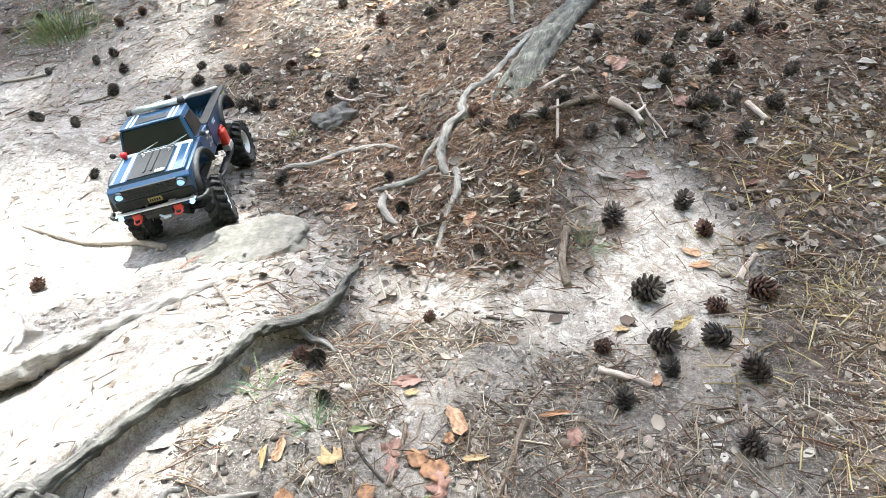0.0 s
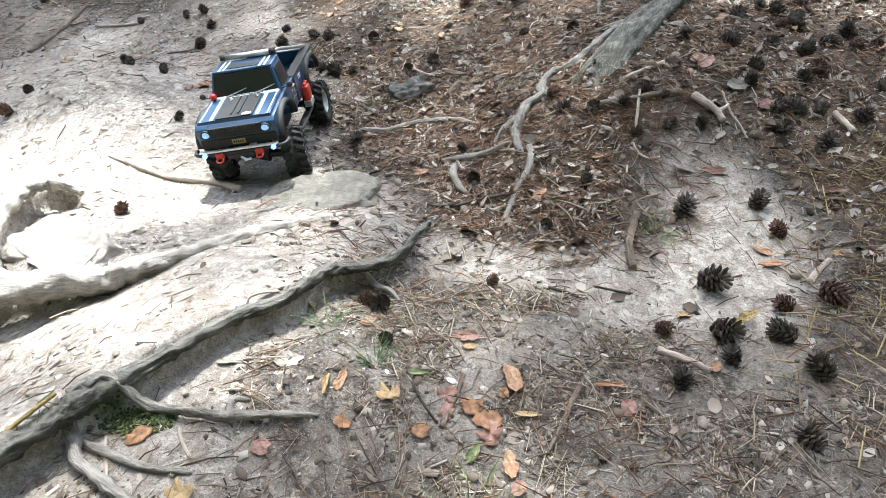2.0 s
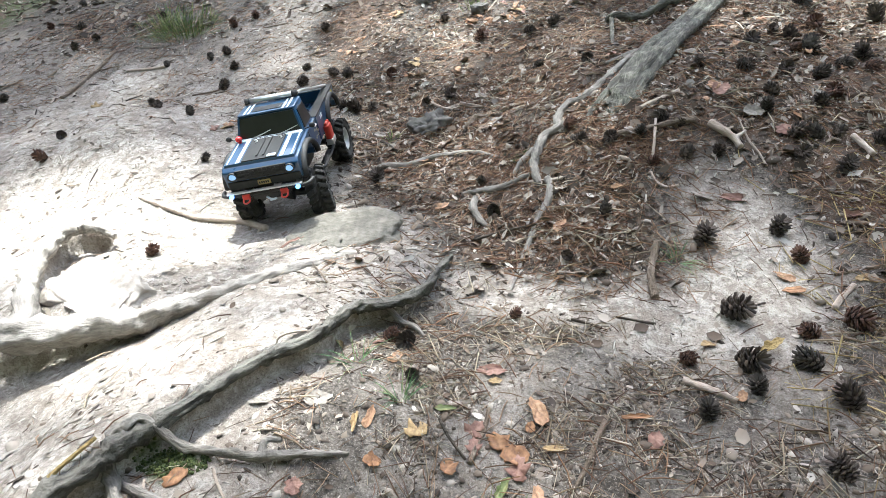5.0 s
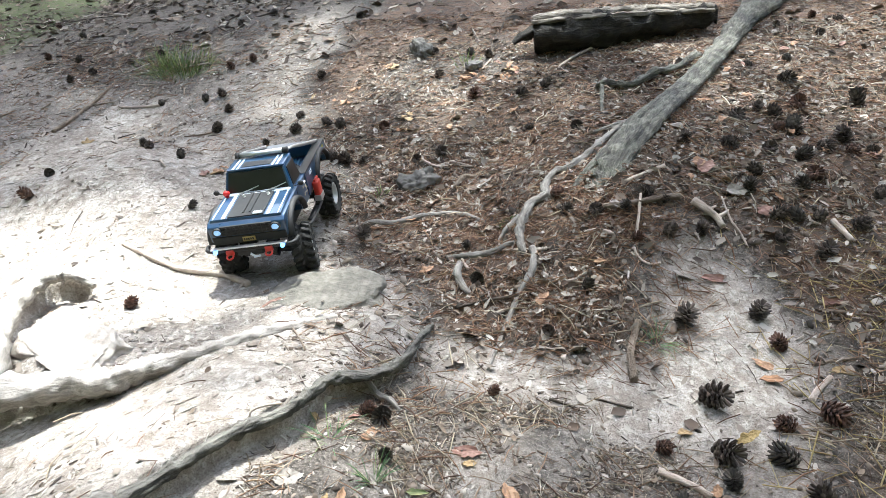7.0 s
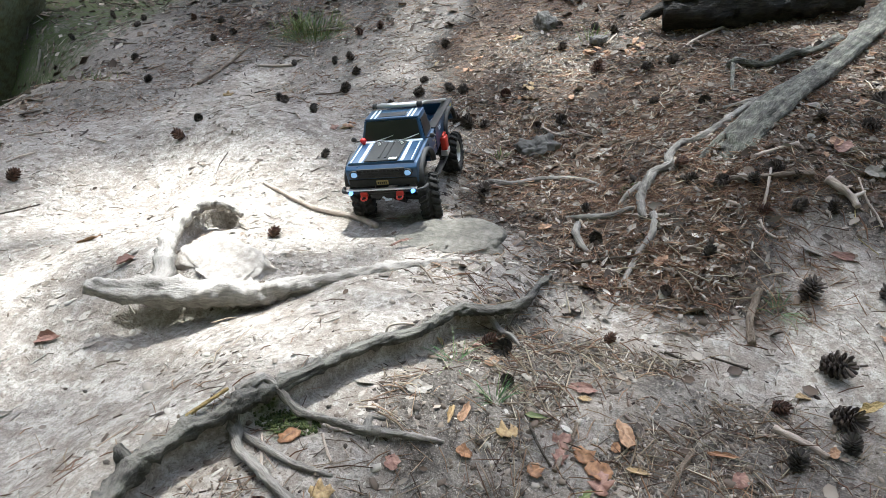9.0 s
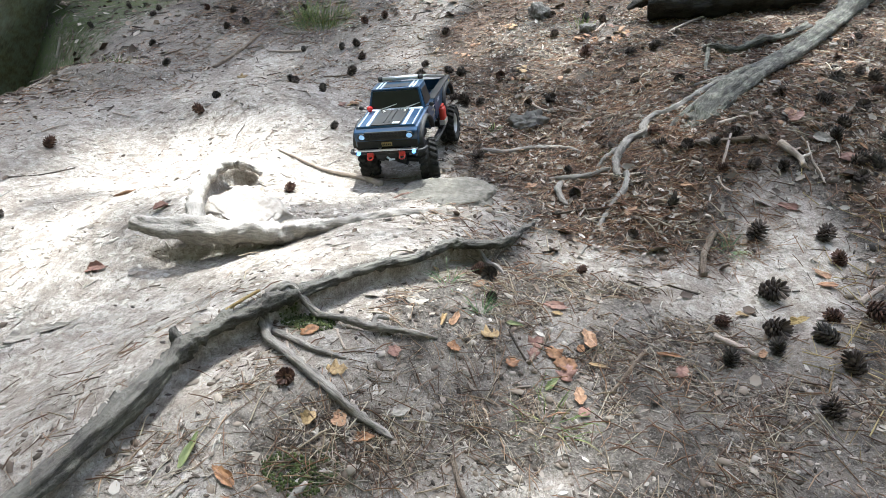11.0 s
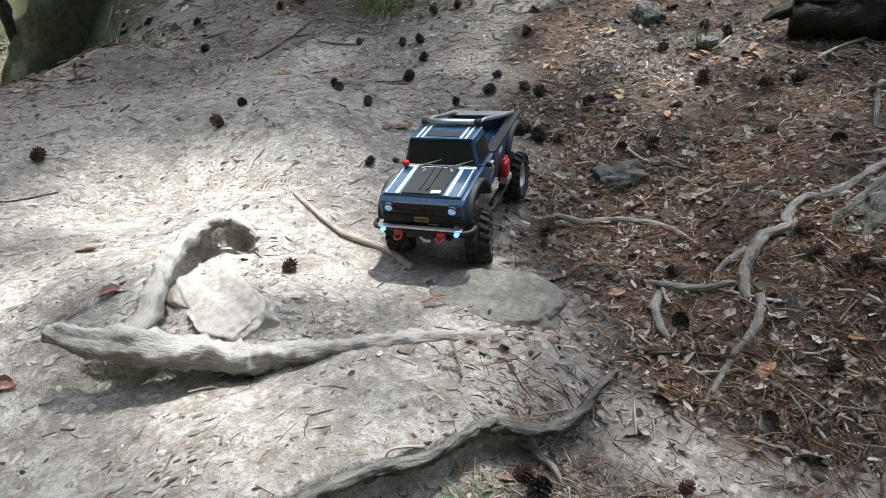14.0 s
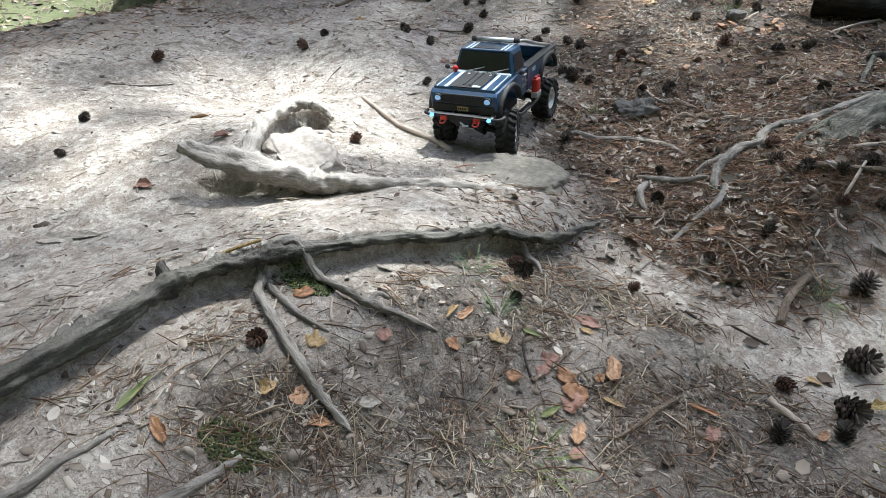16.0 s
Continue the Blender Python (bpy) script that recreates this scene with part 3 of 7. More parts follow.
EDGE_R = [0.004, 0.007, 0.009, 0.009, 0.009, 0.010, 0.009, 0.009, 0.008, 0.009, 0.008, 0.009, 0.009, 0.010, 0.014, 0.012, 0.012, 0.013, 0.015, 0.014, 0.015, 0.016, 0.017, 0.018]
edge_root = root("tree_root", shifted(ROOT_EDGE, 0.006), EDGE_R, ROOT_DARK, "long grey weathered root edging the sandy bank", None, 20, 0.6, 1.15, steps_=9, top=edge_top)
root("branch", [(-0.483, 0.471), (-0.471, 0.482), (-0.452, 0.5), (-0.408, 0.495), (-0.354, 0.49), (-0.31, 0.492), (-0.286, 0.498), (-0.262, 0.504), (-0.236, 0.512), (-0.209, 0.52), (-0.19, 0.532)],
     [0.010, 0.008, 0.0065, 0.006, 0.006, 0.0065, 0.0075, 0.006, 0.005, 0.004, 0.002], ROOT, "pale peeled side root", [-0.006, 0.000, 0.012, 0.016, 0.015, 0.013, 0.014, 0.012, 0.010, 0.007, 0.002],
     14, 0.6, thing=edge_root, seed=3)
root("branch", [(-0.488, 0.455), (-0.477, 0.438), (-0.443, 0.403), (-0.395, 0.379), (-0.347, 0.36), (-0.304, 0.344), (-0.268, 0.334), (-0.231, 0.327), (-0.199, 0.32), (-0.183, 0.32)],
     [0.010, 0.009, 0.0075, 0.0065, 0.0065, 0.007, 0.0065, 0.006, 0.0045, 0.002], ROOT, "pale peeled side root", [-0.006, 0.008, 0.014, 0.012, 0.011, 0.010, 0.010, 0.009, 0.007, 0.002],
     14, 0.6, thing=edge_root, seed=7)
root("branch", [(-0.466, 0.437), (-0.406, 0.417), (-0.361, 0.408), (-0.328, 0.41), (-0.307, 0.415)], [0.007, 0.006, 0.005, 0.004, 0.002], ROOT, "", [0.002, 0.007, 0.006, 0.004, 0.001],
     8, 0.4, thing=edge_root, seed=9)
root("branch", [(-0.291, 0.49), (-0.296, 0.515), (-0.275, 0.52)], [0.007, 0.005, 0.003], ROOT, "", [0.014, 0.022, 0.018], 8, 0.4, thing=edge_root, seed=13)
root("branch", [(-0.269, 0.829), (-0.245, 0.839), (-0.22, 0.847), (-0.186, 0.836), (-0.158, 0.821), (-0.14, 0.803)], [0.008, 0.007, 0.006, 0.006, 0.005, 0.002], ROOT, "",
     [-0.004, -0.002, -0.002, 0.012, 0.012, 0.002], 8, 0.35, thing=edge_root, seed=11)
root("branch", [(-0.545, 0.316), (-0.558, 0.322), (-0.566, 0.326)], [0.014, 0.010, 0.005], ROOT_DARK, "", [-0.004, 0.008, 0.016], 8, 0.4, thing=edge_root, seed=12)

LOW_R = [0.012, 0.021, 0.026, 0.028, 0.027, 0.026, 0.024, 0.020, 0.018, 0.016, 0.015, 0.014, 0.012, 0.007]
low_root = root("tree_root", ROOT_LOW, LOW_R, ROOT_DUSTY, "thick dusty grey root lying across the sand", None, 20, 0.5, 1.0, seed=21, steps_=10, top=low_top)
root("branch", ROOT_ARCH, [0.022, 0.022, 0.021, 0.020, 0.019, 0.018, 0.017, 0.016, 0.013, 0.006], ROOT_DUSTY, "sandy root arching round the hollow", None,
     18, 0.5, thing=low_root, seed=25, steps_=10, top=arch_top)

big_root = root("tree_root", [(1.35, 3.9), (1.05, 3.4), (0.797, 2.941), (0.685, 2.683), (0.593, 2.499), (0.499, 2.305), (0.409, 2.129), (0.329, 1.911), (0.285, 1.771), (0.250, 1.66), (0.222, 1.586), (0.195, 1.528), (0.170, 1.490)],
                [0.095, 0.078, 0.052, 0.038, 0.030, 0.027, 0.029, 0.034, 0.040, 0.044, 0.042, 0.032, 0.014], ROOT_MOSSY, "broad mossy grey root running down from a tree",
                [0.03, 0.025, 0.02, 0.016, 0.012, 0.008, 0.006, 0.002, 0.000, -0.004, -0.008, -0.012, -0.014], 28, 0.34, 0.6, seed=31, steps_=10)
for k, (line, r0, r1) in enumerate(((((0.66, 2.64), (0.572, 2.46), (0.478, 2.28), (0.385, 2.09), (0.292, 1.87), (0.222, 1.71), (0.168, 1.60), (0.122, 1.52)), 0.015, 0.010),
                                    (((0.69, 2.65), (0.60, 2.47), (0.505, 2.29), (0.42, 2.10), (0.340, 1.88), (0.272, 1.71), (0.215, 1.59), (0.180, 1.515)), 0.020, 0.012),
                                    (((0.70, 2.64), (0.618, 2.46), (0.530, 2.28), (0.45, 2.10), (0.378, 1.91), (0.320, 1.76), (0.275, 1.65), (0.247, 1.58)), 0.016, 0.010))):
    root("ridge", line, [r0, r0, r0 * 0.95, r0 * 1.1, r0 * 0.9, r0 * 0.8, r1, r1 * 0.5], ROOT_MOSSY, "", [0.030, 0.026, 0.022, 0.022, 0.020, 0.016, 0.006, -0.002], 16, 0.35, 0.9, thing=big_root, seed=33 + 2.3 * k, steps_=9)
root("branch", [(0.262, 1.842), (0.209, 1.768), (0.165, 1.688), (0.125, 1.644), (0.085, 1.635), (0.063, 1.565), (0.069, 1.53), (0.031, 1.503), (0.018, 1.436), (0.016, 1.384), (0.031, 1.32)],
     [0.009, 0.009, 0.010, 0.009, 0.010, 0.010, 0.011, 0.012, 0.012, 0.011, 0.008], ROOT, "pale root with peeling bark",
     [0.016, 0.013, 0.011, 0.011, 0.012, 0.012, 0.012, 0.012, 0.012, 0.010, 0.006], 14, 0.5, thing=big_root, seed=35, steps_=8)
root("branch", [(0.049, 1.33), (0.055, 1.304), (0.054, 1.251), (0.04, 1.204), (0.027, 1.156), (0.012, 1.08), (-0.007, 0.958)], [0.009, 0.009, 0.009, 0.008, 0.007, 0.005, 0.002], ROOT, "",
     [0.006, 0.006, 0.006, 0.005, 0.004, 0.002, -0.001], 8, 0.4, thing=big_root, seed=37)
root("branch", [(0.205, 2.286), (0.232, 2.279), (0.323, 2.297), (0.398, 2.366), (0.477, 2.441), (0.564, 2.569)], [0.007, 0.011, 0.008, 0.013, 0.009, 0.015],
     ROOT_MOSSY, "", [0.012, 0.032, 0.020, 0.030, 0.016, 0.012], 14, 1.1, thing=big_root, seed=41)
root("branch", [(0.22, 2.287), (0.216, 2.071), (0.214, 1.911)], [0.008, 0.006, 0.002], ROOT_MOSSY, "", [0.026, 0.006, -0.001], 8, 0.5, thing=big_root, seed=43)
root("branch", [(0.168, 1.836), (0.242, 1.857), (0.306, 1.912)], [0.005, 0.008, 0.009], ROOT, "", [0.004, 0.010, 0.012], 8, 0.4, thing=big_root, seed=44)
root("branch", [(0.009, 1.467), (-0.016, 1.425), (-0.034, 1.392)], [0.010, 0.007, 0.003], ROOT, "", [0.012, 0.008, 0.0], 8, 0.4, thing=big_root, seed=45)
root("branch", [(-0.44, 1.522), (-0.402, 1.555), (-0.331, 1.557), (-0.276, 1.589), (-0.203, 1.597), (-0.142, 1.567), (-0.065, 1.483)], [0.003, 0.008, 0.009, 0.009, 0.008, 0.007, 0.005],
     ROOT, "pale thin root lying on the litter", [0.0, 0.006, 0.008, 0.009, 0.009, 0.008, 0.004], 8, 0.35, thing=big_root, seed=47)
root("branch", [(-0.151, 1.359), (-0.105, 1.347), (-0.044, 1.338), (-0.012, 1.355), (0.007, 1.358)], [0.006, 0.008, 0.008, 0.007, 0.006], ROOT, "", [0.004, 0.008, 0.009, 0.010, 0.008], 8, 0.35, thing=big_root, seed=49)
root("branch", [(-0.115, 1.318), (-0.113, 1.263), (-0.092, 1.216), (-0.067, 1.192)], [0.008, 0.009, 0.008, 0.003], ROOT, "", [0.008, 0.012, 0.010, 0.0], 8, 0.35, thing=big_root, seed=51)

for line, rs, lift in (([(-0.398, 0.125), (-0.403, 0.087), (-0.413, 0.056), (-0.411, 0.022), (-0.413, 0.003)] + [(-0.43, -0.06)], (0.004, 0.010), (0.0, 0.006)),
                       ([(-0.262, 0.2), (-0.269, 0.166), (-0.277, 0.13), (-0.283, 0.104)] + [(-0.295, 0.05), (-0.31, -0.03)], (0.005, 0.012), (0.0, 0.008))):
    root("tree_root", line, rs, ROOT, "thin grey root half buried in needle litter", lift, 10, 0.35, seed=line[0][0] * 50)


# ---- stones ----
def boulder(name, cx, cy, lift, size, turn, mat, label, rough=0.25, seed=0, flat_top=0.6, tilt=0, square=0.85):
    bm = bmesh.new()
    bmesh.ops.create_icosphere(bm, subdivisions=5, radius=1.0)
    for v in bm.verts:
        p = v.co.copy()
        p = Vector((max(-square, min(square, p.x)), max(-square, min(square, p.y)), max(-flat_top, min(flat_top, p.z))))
        q = p * 1.6 + Vector((seed, seed * 0.7, 0))
        p *= 1 + rough * noise.noise(q) + rough * 0.40 * noise.noise(q * 3.3) + rough * 0.26 * noise.noise(q * 8) + rough * 0.14 * noise.noise(q * 19)
        v.co = Vector((p.x * size[0], p.y * size[1], p.z * size[2]))
    ob = part(name, bm, mat, None, "", True)
    ob.matrix_world = pose(cx, cy, gz(cx, cy) + lift, 0, -7, 0) @ pose(0, 0, 0, tilt, 0, turn)
    return tagged(ob, label, "stone")


boulder("stone", -0.815, 0.880, -0.018, (0.150, 0.080, 0.060), -20, STONE, "pale sandy slab of stone lying in the hollow", 0.20, 3, 0.62, 6, 0.72)
boulder("stone", -0.388, 1.152, -0.014, (0.142, 0.088, 0.050), 8, STONE_GREEN, "flat dusty stone half buried in the sand", 0.16, 8, 0.55)
boulder("stone", -0.312, 1.80, -0.004, (0.072, 0.058, 0.056), 25, STONE_GREY, "rough grey stone on brown litter", 0.44, 12, 0.7, 10, 0.75)
boulder("stone", -0.262, 2.62, 0.012, (0.035, 0.028, 0.024), 10, STONE_GREY, "small pale stone on the litter", 0.3, 15)
boulder("stone", -0.523, 2.85, 0.004, (0.045, 0.07, 0.05), 40, STONE_GREY, "grey weathered stump of stone among leaves", 0.4, 19, 0.9)


# ---- fallen log and mossy trunk ----
def fallen_log():
    bm = bmesh.new()
    pts = [(-0.04, 2.75), (0.09, 2.765), (0.24, 2.80), (0.39, 2.835), (0.53, 2.86), (0.66, 2.88)]
    tube(bm, [(x, y, float(plain(x, y)) + 0.060) for x, y in pts], [0.066, 0.080, 0.076, 0.064, 0.050, 0.034], 22, 9, 0.5, 60, 0.95)
    log = part("fallen_log", bm, ROTTEN_SHADED, None, "", True)
    tagged(log, "rotten log coloured dark for its shaded hollow, with a pale weathered top", "log")
    for k, (lift, back, thick) in enumerate(((0.128, -0.036, 0.62), (0.134, 0.0, 0.8), (0.130, 0.036, 0.7))):
        bm = bmesh.new()
        tube(bm, [(x - 0.014, y + back, float(plain(x, y)) + lift - 0.042 * max(0, i - 1) / 4) for i, (x, y) in enumerate(pts)],
             [v * thick for v in (0.022, 0.032, 0.030, 0.031, 0.026, 0.018)], 14, 9, 0.7, 64 + k, 0.55)
        part("bark_crust", bm, LOG_TOP, log, "pale weathered bark crust", True)
    bm = bmesh.new()
    tube(bm, [(-0.12, 2.725, float(plain(-0.12, 2.72)) + 0.055), (-0.08, 2.74, float(plain(-0.08, 2.74)) + 0.075), (-0.02, 2.76, float(plain(-0.02, 2.76)) + 0.085)], [0.010, 0.022, 0.035], 10, 6, 0.8, 66, 0.7)
    part("broken_end", bm, ROTTEN_SHADED, log, "splintered end coloured dark for shade", True)
    return log


fallen_log()


def mossy_trunk(x, y, z):
    """A mossy stem that leans over the foot of the bank, forked low down."""
    def stem(name, mat, label, rows, sides, wobble, seed, parent=None):
        bm = bmesh.new()
        tube(bm, [(x + dx, y + dy, z + dz) for dx, dy, dz, _ in rows], [r for *_, r in rows], sides, 9, wobble, seed)
        return part(name, bm, mat, parent, label, True)
    trunk = stem("trunk", TRUNK_MOSS, "", [(-0.27, -0.40, -0.92, 0.37), (-0.12, -0.18, -0.34, 0.275), (0, 0, 0, 0.225), (0.15, 0.22, 0.39, 0.195), (0.33, 0.50, 0.92, 0.183), (0.5, 0.7, 2.1, 0.17), (0.6, 0.7, 5.5, 0.12), (0.5, 0.6, 11.0, 0.03)], 30, 0.35, 71)
    stem("side_stem", BARK_DARK, "thin dark side stem", [(-0.04, 0, -0.02, 0.07), (-0.085, -0.06, 0.135, 0.044), (-0.10, -0.07, 0.42, 0.039), (-0.12, -0.1, 0.86, 0.036), (-0.25, -0.12, 1.8, 0.027)], 12, 0.4, 74, trunk)
    stem("root_flare", TRUNK_MOSS, "mossy root flare", [(0.06, 0.02, -0.02, 0.15), (0.20, 0.02, -0.20, 0.12), (0.36, 0.02, -0.36, 0.085), (0.5, 0, -0.5, 0.035)], 14, 0.4, 82, trunk)
    return trunk


# ---- trees whose crowns, added out of view, shade the place ----
# sun patches wanted on the ground, cut as gaps into the added crowns
LIT = [(-1.45, 1.34, 0.42, 0.24, 14, 0.53), (-0.94, 1.14, 0.34, 0.23, 0, 0.57), (-1.18, 0.92, 0.30, 0.24, 0, 0.54), (-0.88, 0.64, 0.38, 0.20, 20, 0.44), (-0.76, 0.42, 0.30, 0.26, 0, 0.34), (-1.5, 0.66, 0.5, 0.36, 0, 0.42),
       (-0.56, 0.76, 0.26, 0.13, 40, 0.31), (-0.04, 1.30, 0.20, 0.20, -10, 0.27), (-1.05, 2.85, 0.34, 0.55, 10, 0.20), (-0.28, 0.54, 0.25, 0.14, 20, 0.44), (-0.22, 0.24, 0.20, 0.18, 0, 0.38), (0.09, 1.02, 0.20, 0.10, 0, 0.29),
       (0.95, 2.2, 0.6, 0.5, 0, 0.30), (-0.12, 1.95, 0.40, 0.60, 0, 0.22), (0.30, 2.85, 0.9, 0.50, 0, 0.34), (-5.4, 2.2, 1.0, 1.4, 0, 0.9), (-0.42, 2.6, 0.40, 0.40, 0, 0.32)]
CROWNS = [(-1.0, 7.2, 9.2, 2.8, 3.3, 0.9), (-3.8, 7.6, 9.4, 2.8, 3.3, 0.9)]


def open_to_sun(gx, gy):
    """The share of sunlight that the crowns let through to a place on the ground."""
    o = np.full(np.shape(gx), 0.05)
    for cx, cy, rx, ry, turn, much in LIT:
        o = np.maximum(o, much * np.minimum(1.0, 1.5 * blob(gx, gy, cx, cy, rx, ry, turn)))
    return np.minimum(o, 0.999)


def crowns_over(gx, gy):
    """How many crowns stand between a place on the ground and the sun."""
    n = np.zeros(np.shape(gx))
    for cx, cy, cz, rx, ry, rz in CROWNS:
        h = (cz - 0.1) / SUN_DIR.z
        n = n + (((gx - cx + SUN_DIR.x * h) / rx) ** 2 + ((gy - cy + SUN_DIR.y * h) / ry) ** 2 < 1)
    return np.maximum(n, 1)


def crown_mesh(cx, cy, cz, rx, ry, rz, count, seed):
    """A crown of many small needle clumps, uneven, with gaps cut to fit LIT."""
    rng = np.random.default_rng(seed)
    a, d = rng.uniform(0, 2 * np.pi, count), np.sqrt(rng.uniform(0, 1, count))
    p = np.stack([cx + rx * d * np.cos(a), cy + ry * d * np.sin(a), cz + rz * rng.uniform(-1, 1, count) * np.sqrt(1.05 - d * d)], 1)
    h = (p[:, 2] - 0.1) / SUN_DIR.z
    gx, gy = p[:, 0] - SUN_DIR.x * h, p[:, 1] - SUN_DIR.y * h
    p = p[rng.uniform(size=count) < -np.log(open_to_sun(gx, gy)) / (4.85 * crowns_over(gx, gy))]
    n = len(p)
    q = rng.normal(size=(n, 3, 3))
    f = q[:, 0] / np.linalg.norm(q[:, 0], axis=1)[:, None]
    s = np.cross(f, q[:, 1])
    s /= np.linalg.norm(s, axis=1)[:, None]
    u = np.cross(f, s)
    m = np.zeros((n, 3, 4))
    size = rng.uniform(0.07, 0.14, n)[:, None]
    m[:, :, 0], m[:, :, 1], m[:, :, 2], m[:, :, 3] = f * size, s * size * 0.7, u * size, p
    return m


CLUMP = [(-1, -0.5, 0), (0, -0.7, 0.12), (1, -0.2, 0), (0.8, 0.6, -0.1), (-0.2, 0.7, 0.1), (-0.9, 0.3, -0.08)]


def pine_tree(x, y, crown, count, seed, trunk=None):
    base_z = float(plain(x, y))
    tree = trunk or None
    if tree is None:
        bm = bmesh.new()
        tube(bm, [(x, y, base_z - 0.2), (x, y, base_z + 0.3), (x + 0.03, y, base_z + 2), (x - 0.05, y + 0.05, base_z + 5), (x, y, base_z + 8), (x, y, base_z + 11)],
             [0.30, 0.21, 0.17, 0.14, 0.10, 0.02], 14, 5, 0.15, seed)
        tree = part("pine_tree", bm, BARK_DARK, None, "", True)
    else:
        tree.name = "pine_tree"
    tagged(tree, "tall pine with rough dark bark and an open crown added out of view", "tree")
    cx, cy, cz, rx, ry, rz = crown
    m = crown_mesh(cx, cy, cz, rx, ry, rz, count, seed)
    ob = cells("crown", CLUMP, [(0, 1, 2, 3, 4, 5)], m, CROWN, "", "")
    for key in ("label", "category", "kind"):
        if key in ob:
            del ob[key]
    ob["kind"] = "stuff"
    ob.parent = tree
    rng = np.random.default_rng(seed + 1)
    for k in range(6):
        a = rng.uniform(0, 6.28)
        end = Vector((cx + rx * 0.6 * math.cos(a), cy + ry * 0.6 * math.sin(a), cz + rng.uniform(-0.4, 0.5) * rz))
        bm = bmesh.new()
        start = Vector((x, y, min(base_z + 9.5, end.z - 0.6)))
        h = (end.z - 0.1) / SUN_DIR.z
        if float(open_to_sun(end.x - SUN_DIR.x * h, end.y - SUN_DIR.y * h)) > 0.3:
            continue
        tube(bm, [start, start.lerp(end, 0.5) + Vector((0, 0, 0.25)), end], [0.05, 0.035, 0.012], 6, 4, 0.1, k)
        part("limb", bm, BARK_DARK, tree, "", True)
    return tree


# crowns stand unseen where the sun's way over the view meets them
pine_tree(-1.1, 6.9, CROWNS[0], 16000, 5)
pine_tree(-3.9, 7.3, CROWNS[1], 16000, 6)
# unseen pine added behind the camera to hold back skylight there
pine_tree(0.4, -3.4, (0.3, -2.6, 8.0, 3.2, 2.6, 1.5), 9000, 9)
pine_tree(-6.0, 10.6, (-6.0, 10.7, 9.4, 3.2, 3.0, 1.2), 9000, 12)
pine_tree(1.75, 4.6, (1.7, 4.8, 9.4, 1.9, 1.9, 1.3), 3000, 7)
pine_tree(-4.46, 2.83, (-3.9, 3.5, 9.8, 1.7, 1.7, 1.2), 2500, 8, mossy_trunk(-4.46, 2.83, -0.92))


# ---- foliage added all round, out of view ----
def foliage_screen():
    """Unseen foliage added to block skylight: low towards the light, tall and near opposite."""
    rng = np.random.default_rng(77)
    n = 9000
    a = rng.uniform(0, 2 * np.pi, n)
    back = 0.5 - 0.5 * np.sin(a - 0.15)
    r = rng.uniform(0, 1, n) * 5 + 14 - 7.5 * back
    z = 0.2 + rng.uniform(0, 1, n) * (4.0 + 7.5 * back)
    p = np.stack([-0.4 + r * np.cos(a), 1.3 + r * np.sin(a), z], 1)
    p = p[(np.hypot(p[:, 0] + 0.4, p[:, 1] - 1.3) > 5.5) | (p[:, 2] > 4)]
    n, a = len(p), np.arctan2(p[:, 1] - 1.3, p[:, 0] + 0.4)
    f = np.stack([-np.sin(a), np.cos(a), rng.normal(scale=0.4, size=n)], 1)
    f /= np.linalg.norm(f, axis=1)[:, None]
    u = np.stack([rng.normal(scale=0.4, size=n), rng.normal(scale=0.4, size=n), np.ones(n)], 1)
    s = np.cross(f, u)
    s /= np.linalg.norm(s, axis=1)[:, None]
    m = np.zeros((n, 3, 4))
    size = rng.uniform(0.35, 0.8, n)[:, None]
    m[:, :, 0], m[:, :, 1], m[:, :, 2], m[:, :, 3] = f * size, np.cross(s, f) * size, s * size, p
    return cells("backdrop", CLUMP, [(0, 1, 2, 3, 4, 5)], m, CROWN, "dim green foliage added out of view to screen the sky", "backdrop")


backdrop = foliage_screen()
backdrop["kind"] = "structure"

# ---- the model truck ----
PAINT_BLUE = plain_paint("dark_blue_paint", (0.007, 0.048, 0.118), 0.30, 0.0, 0.5, 0.05)
PAINT_BLACK = plain_paint("black_plastic", (0.012, 0.012, 0.013), 0.62, 0, 0, 0.06)
BONNET_BLACK = plain_paint("matt_black_film", (0.016, 0.017, 0.019), 0.82, 0, 0, 0.05)
PAINT_STRIPE = plain_paint("pale_stripe", (0.62, 0.68, 0.74), 0.4, 0, 0.2, 0.06)
PAINT_RED = plain_paint("red_plastic", (0.50, 0.03, 0.015), 0.42, 0, 0, 0.05)
PAINT_GOLD = plain_paint("gold_plate", (0.36, 0.27, 0.10), 0.45, 0.2)
DECAL = plain_paint("pale_decal", (0.33, 0.31, 0.24), 0.6)
DECAL_YELLOW = plain_paint("yellow_decal", (0.40, 0.34, 0.06), 0.6)
GLASS_DARK = plain_paint("tinted_window", (0.005, 0.005, 0.006), 0.32, 0, 0, 0.02)
RUBBER = plain_paint("tyre_rubber", (0.014, 0.0135, 0.013), 0.85, 0, 0, 0.09)
ALUMINIUM = plain_paint("brushed_aluminium", (0.62, 0.62, 0.62), 0.36, 0.9, 0, 0.08)
PLATE_METAL = plain_paint("dull_checkered_metal", (0.22, 0.225, 0.24), 0.55, 0.7, 0, 0.15)
RIM_PAINT = plain_paint("silver_rim", (0.55, 0.55, 0.54), 0.4, 0.5, 0, 0.12)
LAMP_WHITE = glowing("lit_headlight", (0.35, 0.62, 1.0), 0.13, (0.25, 0.32, 0.42))
LAMP_BLUE = glowing("lit_spot_lamp", (0.10, 0.35, 1.0), 1.2, (0.3, 0.4, 0.5))
LAMP_RED = plain_paint("red_lens", (0.55, 0.02, 0.02), 0.2, 0, 0.4, 0.02)
